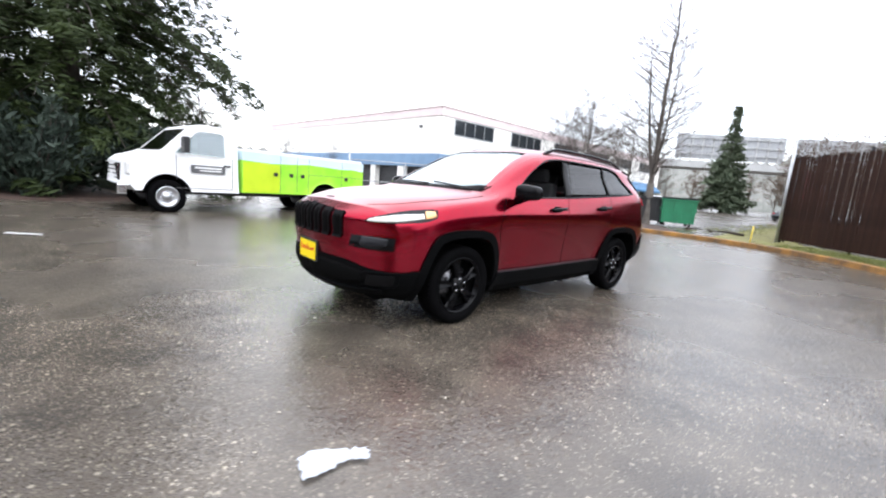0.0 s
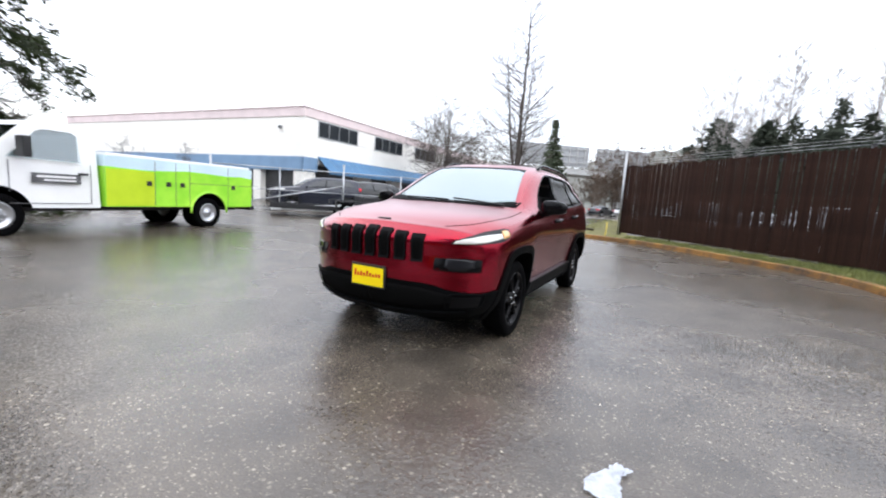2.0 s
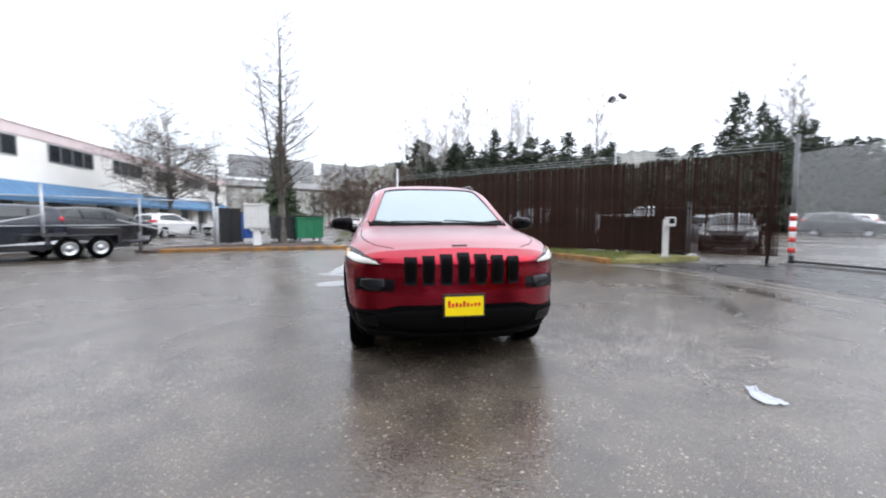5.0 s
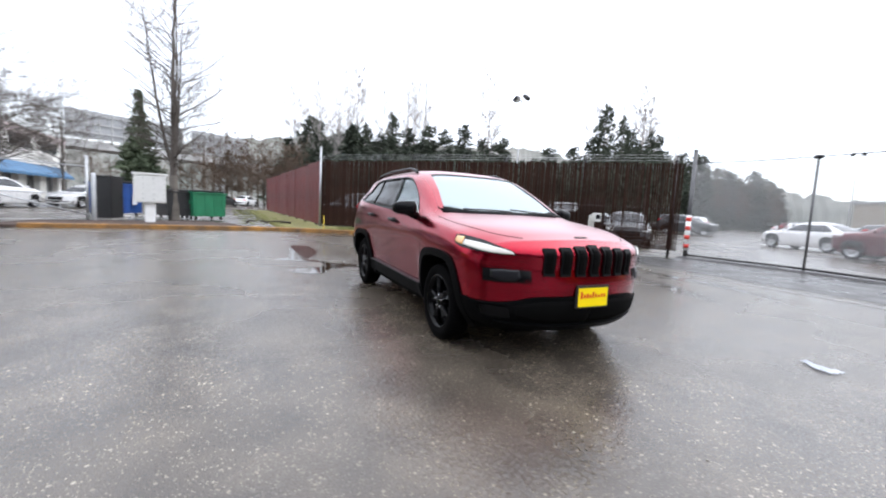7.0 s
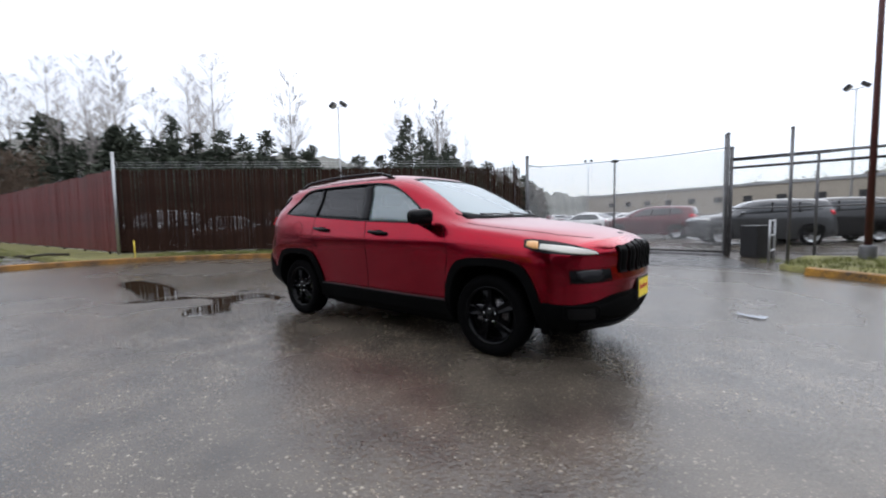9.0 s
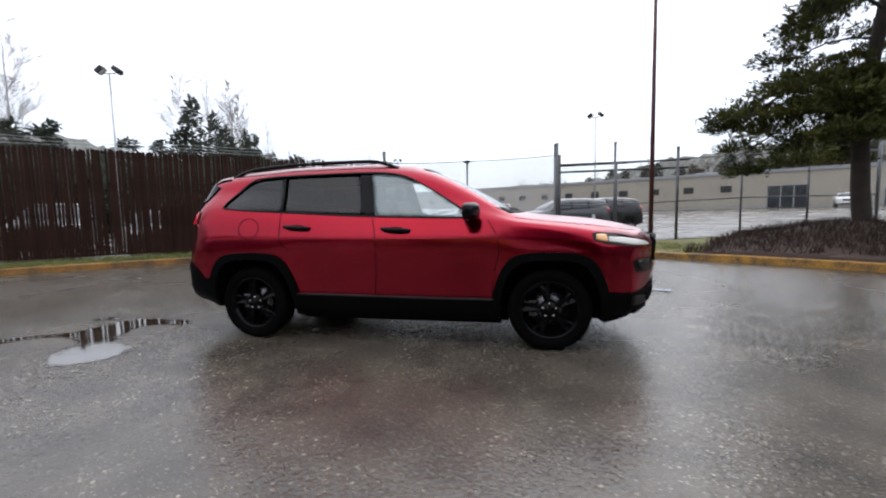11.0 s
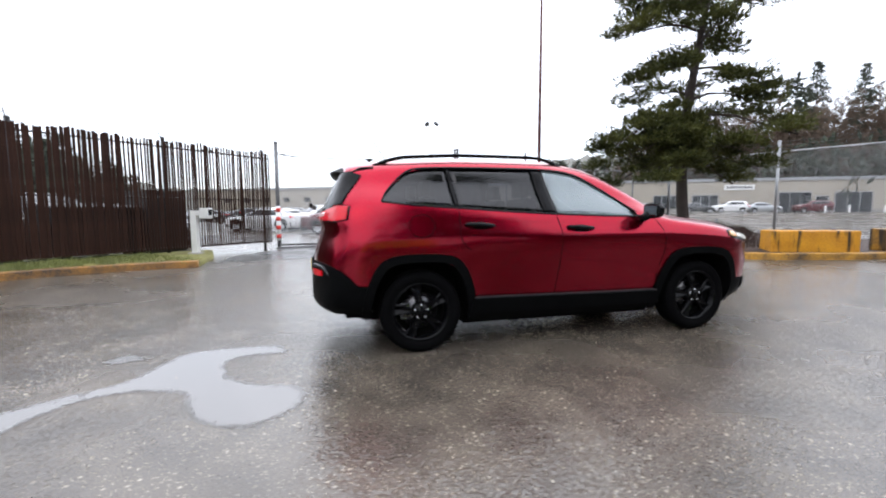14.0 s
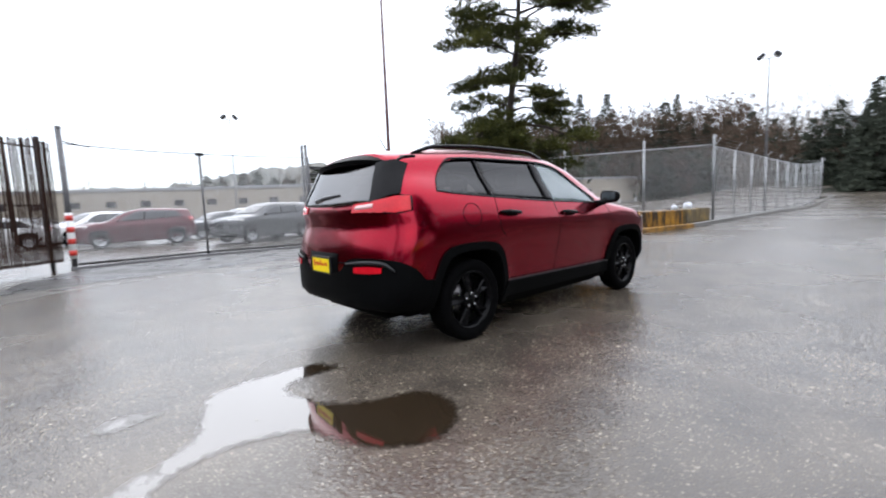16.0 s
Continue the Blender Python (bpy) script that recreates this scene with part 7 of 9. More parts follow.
stand(GROVE, 14, [(-49.4, -49.3, 11.8, 1.2), (-50.5, -48.3, 12.7, 1.1), (-51.5, -47.5, 13.8, 1.0), (-52.4, -46.6, 11.5, 1.3), (-53.2, -45.9, 11.7, 1.2), (-53.8, -45.3, 14.6, 1.0), (-54.8, -44.2, 12.9, 1.2)], 67)
wood(BROWN, 15, -126, -86, 86, 104, 170, 11.6, 12.4, 4)
wood(THICKET, 4.6, -128, -92, 90, 98, 26, 6.6, 7.4, 41)
wood(GROVE, 14, -150, -134, 50, 80, 14, 9.0, 11.5, 15)
wood(BROWN, 15, -136, -119, 72, 105, 18, 9.0, 9.6, 10)
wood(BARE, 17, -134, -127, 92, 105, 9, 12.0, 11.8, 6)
wood(BROWN, 15, 36, 48, 62, 80, 20, 9.2, 8.6, 7)
wood(BROWN, 15, 48, 64, 80, 120, 10, 7.0, 6.0, 17)
wood(FAR, 14, -86, -46, 150, 200, 30, 8.0, 3.6, 8)
wood(BROWN, 15, -88, -46, 150, 195, 28, 8.4, 4.4, 11)
wood(BROWN, 15, -23, -10, 92, 112, 26, 5.0, 8.6, 31)
wood(FAR, 14, -23, -8, 95, 130, 20, 5.0, 9.0, 32)


# the ridge line: bearing and height in degrees
RIDGE_AT = [-180, -140, -125, -105, -80, -70, -62, -52, -40, -26, -23, -19, -10, 5, 12, 32, 45, 55, 70, 90, 180]
RIDGE = [3, 6, 6, 6.5, 7.8, 7.0, 5.8, 4.0, 2.8, 3.2, 3.8, 4.6, 6.0, 8.4, 9.5, 9.3, 8.0, 5.5, 4.5, 3, 3]


def hill_ring():
    bm = bmesh.new()
    n = 720
    rings = []
    for r, k in ((215, 0.0), (235, 0.55), (262, 0.92), (290, 1.0), (330, 0.7), (380, 0.0)):
        row = []
        for i in range(n):
            a = i * math.tau / n
            deg = (math.degrees(a) + 180) % 360 - 180
            h = 290 * math.tan(radians(spline(RIDGE_AT, RIDGE, deg) * 0.92))
            h += 2.5 * noise.noise(Vector((math.cos(a) * 6, math.sin(a) * 6, 0))) + 2.4 * noise.noise(Vector((math.cos(a) * 45, math.sin(a) * 45, r * .02)))
            row.append(bm.verts.new((r * math.cos(a), r * math.sin(a), h * k + (3.2 * noise.noise(Vector((math.cos(a) * 130, math.sin(a) * 130, r * .1))) if k else -1))))
        rings.append(row)
    for a, b in zip(rings, rings[1:]):
        for i in range(n):
            bm.faces.new((a[i], a[(i + 1) % n], b[(i + 1) % n], b[i]))
    bmesh.ops.recalc_face_normals(bm, faces=bm.faces)
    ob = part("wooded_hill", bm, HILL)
    tagged(ob, "wooded hills in the distance with painted haze", "backdrop", kind="structure")


hill_ring()

# ---- buildings ----
def wall_west():
    """An unseen wall added behind the camera to darken what the red flank reflects."""
    bm = bmesh.new()
    m = pose(-23.6, 0.8, 0, 0, 0, 86)
    box(bm, -10.4, 10.4, 0.0, 0.5, -0.2, 7.6, 0.02, m)
    box(bm, -10.6, 10.6, -0.15, 0.65, 7.6, 8.0, 0.03, m)
    tagged(part("wall_west", bm, pbr("grey_wall_panel", (0.10, 0.10, 0.105), 0.6, vary=0.2, scale=0.6, fine=4)), "unseen dark grey wall with a coping, added to darken reflections", "wall", kind="structure")


wall_west()
def white_building():
    """Two-storey white workshop with a blue band, a blue awning and strip windows. x runs along the entrance front, y into the building."""
    yaw = math.degrees(math.atan2(0.70, 0.71))
    t = thing("white_building", "two-storey white workshop with blue band, awning and pink parapet", "building", pose(-1.15, 33.2, 0, 0, 0, yaw))
    L, D, H = 46.0, 34.0, 7.0
    bm = bmesh.new()
    box(bm, 0, L, 0, D, 3.0, 6.35)
    part("upper_wall", bm, WHITE_WALL, t, "off-white rendered wall")
    bm = bmesh.new()
    box(bm, -0.06, L + 0.06, -0.06, D + 0.06, 6.35, H, 0.03)
    part("parapet", bm, PINK_TRIM, t, "faded pink parapet")
    bm = bmesh.new()
    box(bm, -0.12, L + 0.12, -0.12, D + 0.12, H, H + 0.10, 0.02)
    part("coping", bm, PINK_TRIM, t)
    bm = bmesh.new()
    box(bm, -0.05, 0.4, -0.02, D, 2.4, 3.45)
    box(bm, -0.05, 1.4, -0.05, 0.3, 2.4, 3.45)
    part("blue_band", bm, BLUE_BAND, t, "blue painted band")
    for a, b, c, d, h in [(0.0, 1.2, 0.0, 1.0, 2.4)] + [(0.0, 0.5, 4.5 + 4.2 * k, 5.3 + 4.2 * k, 2.4) for k in range(7)] + [(6.5 + 5.2 * k, 8.4 + 5.2 * k, 0.0, 0.5, 3.0) for k in range(8)]:
        bm = bmesh.new()
        box(bm, a, b, c, d, 0, h)
        part("pier", bm, WHITE_WALL, t, "white ground-floor pier")
    # solid block whose black colour imitates the shaded open ground floor
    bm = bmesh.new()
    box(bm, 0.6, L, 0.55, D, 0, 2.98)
    part("recessed_wall", bm, OPENING_SHADE, t, "recessed ground floor with its shade painted black")
    for k in range(8):
        x = 8.7 + 5.2 * k
        bm = bmesh.new()
        box(bm, x, x + 2.6, 0.45, 0.54, 0.5, 2.2)
        part("shop_window", bm, WINDOW_DARK, t)
    # strip windows of the upper floor
    for k in range(6):
        x0 = 1.40 + 7.35 * k
        w = thing_part("window", t, Matrix())
        bm = bmesh.new()
        z0, z1, wide = 5.05, 6.28, 4.8
        for a, b, c, d in [(x0, x0 + wide, z0, z0 + 0.07), (x0, x0 + wide, z1 - 0.07, z1), (x0, x0 + 0.07, z0, z1), (x0 + wide - 0.07, x0 + wide, z0, z1)] + [(x0 + wide * q / 4 - 0.03, x0 + wide * q / 4 + 0.03, z0, z1) for q in (1, 2, 3)]:
            box(bm, a, b, -0.05, 0.02, c, d)
        part("frame", bm, GALV, w)
        for i in range(4):
            bm = bmesh.new()
            box(bm, x0 + 0.05 + wide * i / 4, x0 - 0.05 + wide * (i + 1) / 4, -0.02, -0.008, z0 + 0.06, z1 - 0.06)
            part("pane", bm, WINDOW_DARK, w)
    # sloping awning
    bm = bmesh.new()
    prof = [(-0.04, 3.60), (-1.30, 2.55), (-1.30, 2.30), (-1.25, 2.30), (-1.25, 2.50), (-0.04, 3.52)]
    a = [bm.verts.new((1.4, y, z)) for y, z in prof]
    b = [bm.verts.new((L - 2, y, z)) for y, z in prof]
    for i in range(len(prof)):
        bm.faces.new((a[i], a[(i + 1) % 6], b[(i + 1) % 6], b[i]))
    bm.faces.new(a[::-1])
    bm.faces.new(b)
    bmesh.ops.recalc_face_normals(bm, faces=bm.faces)
    aw = part("awning", bm, BLUE_AWNING, t, "blue fabric awning")
    # ribs in a lighter blue, painted for the sky's sheen along the fabric
    for k in range(42):
        x = 1.45 + k * 1.02
        bm = bmesh.new()
        tube(bm, [(x, -0.05, 3.61), (x, -1.31, 2.56), (x, -1.31, 2.30)], 0.012, 4)
        part("awning_rib", bm, BLUE_BAND, aw)
    bm = bmesh.new()
    box(bm, 0.2, L - 0.2, 0.2, D - 0.2, H - 0.3, H - 0.2)
    part("roof", bm, GREY_ROOF, t)
    bm = bmesh.new()
    box(bm, -0.2, -0.05, 2.2, 2.5, 5.5, 5.7, 0.03)
    part("wall_light", bm, GALV_DARK, t)


white_building()


def warehouse():
    """A long low beige shed at the back of the yard."""
    yaw = math.degrees(math.atan2(31, 123))
    t = thing("warehouse", "long low beige concrete warehouse with doors and windows", "building", pose(-38, -74, 0, 0, 0, yaw))
    L = 128.0
    bm = bmesh.new()
    box(bm, 0, L, -40, 0, 0, 5.6)
    part("wall", bm, BEIGE_WALL, t, "beige tilt-up concrete wall")
    bm = bmesh.new()
    box(bm, -0.2, L + 0.2, -40.2, 0.18, 5.6, 6.0, 0.03)
    part("parapet", bm, GREY_ROOF, t)
    bm = bmesh.new()
    box(bm, 0, L, -0.02, 0.03, 0.0, 1.35)
    part("plinth", bm, CONCRETE, t)
    for k, (x, w, z0, z1) in enumerate(((12.2, 4.3, 0.95, 3.75), (17.4, 1.4, 0.95, 3.2), (19.5, 3.9, 0.95, 3.8), (31.5, 3.4, 1.5, 3.5), (37, 3.4, 1.5, 3.5), (44, 1.2, 0.95, 3.0), (52, 4, 0.95, 3.8))):
        d = thing_part("door", t, Matrix())
        bm = bmesh.new()
        box(bm, x - 0.12, x + w + 0.12, 0.031, 0.09, z0, z1 + 0.12)
        part("frame", bm, GREY_ROOF, d)
        bm = bmesh.new()
        box(bm, x, x + w, 0.092, 0.10, z0, z1)
        part("pane", bm, WINDOW_DARK, d)
        for q in range(1, round(w / 1.3)):
            bm = bmesh.new()
            box(bm, x + w * q / round(w / 1.3) - 0.05, x + w * q / round(w / 1.3) + 0.05, 0.101, 0.13, z0, z1)
            part("mullion", bm, GREY_ROOF, d)
    for k in range(14):
        x = 60 + 4.6 * k
        bm = bmesh.new()
        box(bm, x, x + 1.3, 0.031, 0.06, 3.2, 4.1)
        part("vent", bm, OPENING_SHADE, t)
    bm = bmesh.new()
    box(bm, 26.7, 30.7, 0.031, 0.16, 4.3, 5.05, 0.02)
    sg = part("sign_board", bm, WHITE_PAINT, t, "white sign with unreadable lettering")
    bm = bmesh.new()
    for k in range(9):
        box(bm, 27.0 + 0.39 * k, 27.29 + 0.39 * k, 0.162, 0.17, 4.5, 4.85)
    part("lettering", bm, GALV_DARK, sg)
    for x in (9.8, 62, 96):
        bm = bmesh.new()
        box(bm, x, x + 4, -14, -11, 6.0, 6.9, 0.05)
        part("roof_unit", bm, GALV, t)
    base = t.matrix_world.copy()
    for x in (20.3, 17.6, 13.7, 9.5, 6.1):
        q = base @ Vector((x, 5.0, 0))
        b = thing("bollard", "short white bollard before the warehouse doors", "bollard", pose(q.x, q.y, rise(q.x, q.y)), "bollards by the warehouse")
        bm = bmesh.new()
        lathe(bm, [(0.11, -0.05), (0.11, 0.86), (0.08, 0.93), (0.01, 0.95)], 'z', 12)
        part("post", bm, WHITE_PAINT, b)


warehouse()


def viaduct():
    """A raised road far off, with the backs of two sign boards on it."""
    t = thing("raised_road", "far grey concrete raised road on round piers", "bridge", pose(60, 92, 0, 0, 0, -12))
    bm = bmesh.new()
    box(bm, -26, 34, -4, 4, 8.8, 10.2, 0.1)
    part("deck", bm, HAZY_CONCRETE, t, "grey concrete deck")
    for x in (-20, 0, 18):
        bm = bmesh.new()
        tube(bm, [(x, 0, 0), (x, 0, 8.8)], 0.95, 16)
        box(bm, x - 1.2, x + 1.2, -3.5, 3.5, 8.0, 8.8, 0.1)
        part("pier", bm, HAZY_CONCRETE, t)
    for x0, x1 in ((-13, 7), (9, 23)):
        s = thing("sign_board", "back of a large grey sign board above the raised road", "sign", pose(60, 92, 0, 0, 0, -12))
        bm = bmesh.new()
        box(bm, x0, x1, -4.1, -3.9, 10.6, 15.6, 0.05)
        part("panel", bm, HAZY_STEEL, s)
        for k in range(int((x1 - x0) / 2)):
            bm = bmesh.new()
            box(bm, x0 + 0.9 + 2 * k, x0 + 1.05 + 2 * k, -4.35, -4.1, 10.0, 15.7)
            part("strut", bm, HAZY_CONCRETE, s)
        for z in (11.6, 13.2, 14.8):
            bm = bmesh.new()
            box(bm, x0, x1, -4.5, -4.35, z, z + 0.15)
            part("stringer", bm, HAZY_CONCRETE, s)


viaduct()


def dumpster(at, material, label, lid=True):
    t = thing("dumpster", label, "dumpster", at)
    bm = bmesh.new()
    o = [(-0.95, 0.18), (0.95, 0.18), (1.0, 1.30), (-1.0, 1.30)]
    prism(bm, o, -0.72, 0.72)
    part("bin", bm, material, t)
    for x in (-0.8, -0.27, 0.27, 0.8):
        for y in (-0.745, 0.70):
            bm = bmesh.new()
            box(bm, x - 0.04, x + 0.04, y, y + 0.045, 0.2, 1.25)
            part("rib", bm, material, t)
    bm = bmesh.new()
    box(bm, -1.06, 1.06, -0.78, 0.78, 1.24, 1.31, 0.01)
    part("rim", bm, material, t)
    for s in (-1, 1):
        bm = bmesh.new()
        box(bm, min(0.02 * s, 1.04 * s), max(0.02 * s, 1.04 * s), -0.8, 0.78, 1.30, 1.36, 0.015, Matrix.Rotation(radians(-4), 4, 'X'))
        part("lid", bm, BLACK_LID, t, "black plastic lid")
    for s in (-1, 1):
        bm = bmesh.new()
        box(bm, s * 1.0 - 0.06, s * 1.0 + 0.06, -0.5, 0.5, 0.75, 0.90, 0.01)
        part("lift_pocket", bm, material, t)
    for x in (-0.75, 0.75):
        for y in (-0.55, 0.55):
            bm = bmesh.new()
            lathe(bm, [(0.001, -0.03), (0.09, -0.03), (0.09, 0.03), (0.001, 0.03)], 'y', 12, (x, y, 0.09))
            part("castor", bm, BLACK_STEEL, t)
    return t


DUMP = dumpster(pose(11.2, 20.9, 0.02, 0, 0, -20), DUMP_GREEN, "green steel dumpster with black lids beside the bare tree")
DUMP.scale = (0.74, 0.9, 1.0)
DUMP = dumpster(pose(8.2, 22.4, 0.08, 0, 0, 28), DUMP_BLUE, "blue steel dumpster with a paper notice")
DUMP.scale = (0.72, 0.9, 1.08)
DUMP = dumpster(pose(10.3, 21.6, 0.02, 0, 0, -20), BLACK_LID, "black dumpster beside the green one")
DUMP.scale = (0.6, 0.9, 0.98)
dumpster(pose(12.35, 4.5, 0.0, 0, 0, 92), BLACK_LID, "black steel dumpster standing behind the slat fence")
bm = bmesh.new()
box(bm, -0.17, 0.17, -0.004, 0.004, -0.2, 0.2)
ob = part("paper_notice", bm, PAPER)
ob.matrix_world = pose(8.2, 22.4, 0.08, 0, 0, 28) @ pose(-0.1, -0.757, 0.75)
tagged(ob, "white paper notice taped on the blue dumpster", "notice")


def cabinet(at, w, d, h, label, material=None, name="utility_cabinet"):
    t = thing(name, label, "cabinet", at)
    bm = bmesh.new()
    box(bm, -w / 2, w / 2, -d / 2, d / 2, 0.06, h, 0.02)
    part("body", bm, material or BOX_GREY, t)
    bm = bmesh.new()
    box(bm, -w / 2 - 0.03, w / 2 + 0.03, -d / 2 - 0.03, d / 2 + 0.03, h, h + 0.05, 0.01)
    part("cap", bm, material or BOX_GREY, t)
    bm = bmesh.new()
    box(bm, -w / 2 + 0.05, w / 2 - 0.05, -d / 2 - 0.014, -d / 2 - 0.002, 0.14, h - 0.06, 0.004)
    dr = part("door", bm, material or BOX_GREY, t)
    bm = bmesh.new()
    box(bm, w / 2 - 0.16, w / 2 - 0.12, -d / 2 - 0.04, -d / 2 - 0.014, h * 0.5, h * 0.5 + 0.14, 0.004)
    part("latch", bm, BLACK_STEEL, dr)
    bm = bmesh.new()
    box(bm, -w / 2 - 0.08, w / 2 + 0.08, -d / 2 - 0.08, d / 2 + 0.08, 0, 0.06)
    part("plinth", bm, CONCRETE, t)


cabinet(pose(6.85, 20.9, 0.08, 0, 0, 25), 0.75, 0.7, 1.6, "black storage bin beside the blue dumpster", BLACK_LID, "storage_bin")


def cluster_mailbox(at):
    """A bank of letter compartments on a pedestal; its doors look along -y."""
    t = thing("cluster_mailbox", "pale grey bank of letterboxes on a white pedestal", "mailbox", at)
    bm = bmesh.new()
    box(bm, -0.15, 0.15, -0.13, 0.13, 0, 0.76, 0.015)
    part("pedestal", bm, WHITE_PAINT, t, "white pedestal")
    bm = bmesh.new()
    box(bm, -0.48, 0.48, -0.24, 0.24, 0.74, 1.72, 0.015)
    part("body", bm, BOX_GREY, t)
    bm = bmesh.new()
    box(bm, -0.52, 0.52, -0.28, 0.28, 1.72, 1.79, 0.02)
    part("cap", bm, BOX_GREY, t, "overhanging cap")
    for i in range(3):
        for k in range(5):
            x, z = -0.45 + 0.305 * i, 0.79 + 0.183 * k
            bm = bmesh.new()
            box(bm, x, x + 0.285, -0.256, -0.238, z, z + 0.168, 0.004)
            d = part("compartment_door", bm, BOX_GREY, t)
            bm = bmesh.new()
            box(bm, x + 0.24, x + 0.26, -0.262, -0.256, z + 0.07, z + 0.10)
            part("lock", bm, GALV_DARK, d)


cluster_mailbox(pose(6.7, 18.5, 0.08, 0, 0, -35))
t = thing("bollard", "tall grey steel post in the bark bed", "post", pose(5.75, 19.9, 0.08))
bm = bmesh.new()
lathe(bm, [(0.075, 0), (0.075, 1.62), (0.05, 1.68), (0.002, 1.69)], 'z', 14)
part("post", bm, GALV, t)


# ---- other vehicles ----
SALOON = [
    (2.28, 0.24, 0.66, 0.78, 0.42, 0.82, 0.62, 0.78, 0.72, 0.68, 0.77, 0.48, 0.79, 0.80),
    (1.80, 0.20, 0.74, 0.86, 0.42, 0.885, 0.72, 0.84, 0.83, 0.74, 0.87, 0.55, 0.895, 0.905),
    (1.05, 0.18, 0.78, 0.88, 0.42, 0.90, 0.80, 0.85, 0.90, 0.78, 0.94, 0.60, 0.965, 0.98),
    (0.75, 0.18, 0.80, 0.88, 0.42, 0.90, 0.82, 0.85, 0.92, 0.76, 1.00, 0.60, 1.07, 1.10),
    (0.20, 0.18, 0.80, 0.88, 0.42, 0.90, 0.83, 0.85, 0.94, 0.73, 1.16, 0.57, 1.36, 1.40),
    (-0.30, 0.18, 0.80, 0.88, 0.42, 0.90, 0.83, 0.85, 0.95, 0.72, 1.20, 0.57, 1.42, 1.46),
    (-0.90, 0.18, 0.80, 0.88, 0.42, 0.90, 0.84, 0.85, 0.96, 0.72, 1.19, 0.56, 1.38, 1.42),
    (-1.45, 0.19, 0.78, 0.88, 0.42, 0.90, 0.84, 0.85, 0.97, 0.74, 1.10, 0.55, 1.20, 1.23),
    (-1.80, 0.22, 0.76, 0.87, 0.44, 0.89, 0.84, 0.84, 0.97, 0.74, 1.02, 0.56, 1.06, 1.08),
    (-2.30, 0.28, 0.70, 0.82, 0.46, 0.84, 0.78, 0.79, 0.92, 0.70, 0.97, 0.52, 1.00, 1.02),
]


def saloon_warp(x, y, z):
    f = max(0.0, (x - 1.25) / 1.03) ** 2
    r = max(0.0, (-x - 1.45) / 0.85) ** 2
    k = abs(y) / 0.93
    x = x + f * (-0.10 * smoothstep(0.5, 0.8, z) - 0.42 * k ** 2.6) + r * (0.10 * smoothstep(0.6, 1.0, z) + 0.26 * k ** 3)
    return Vector((x, y, z))


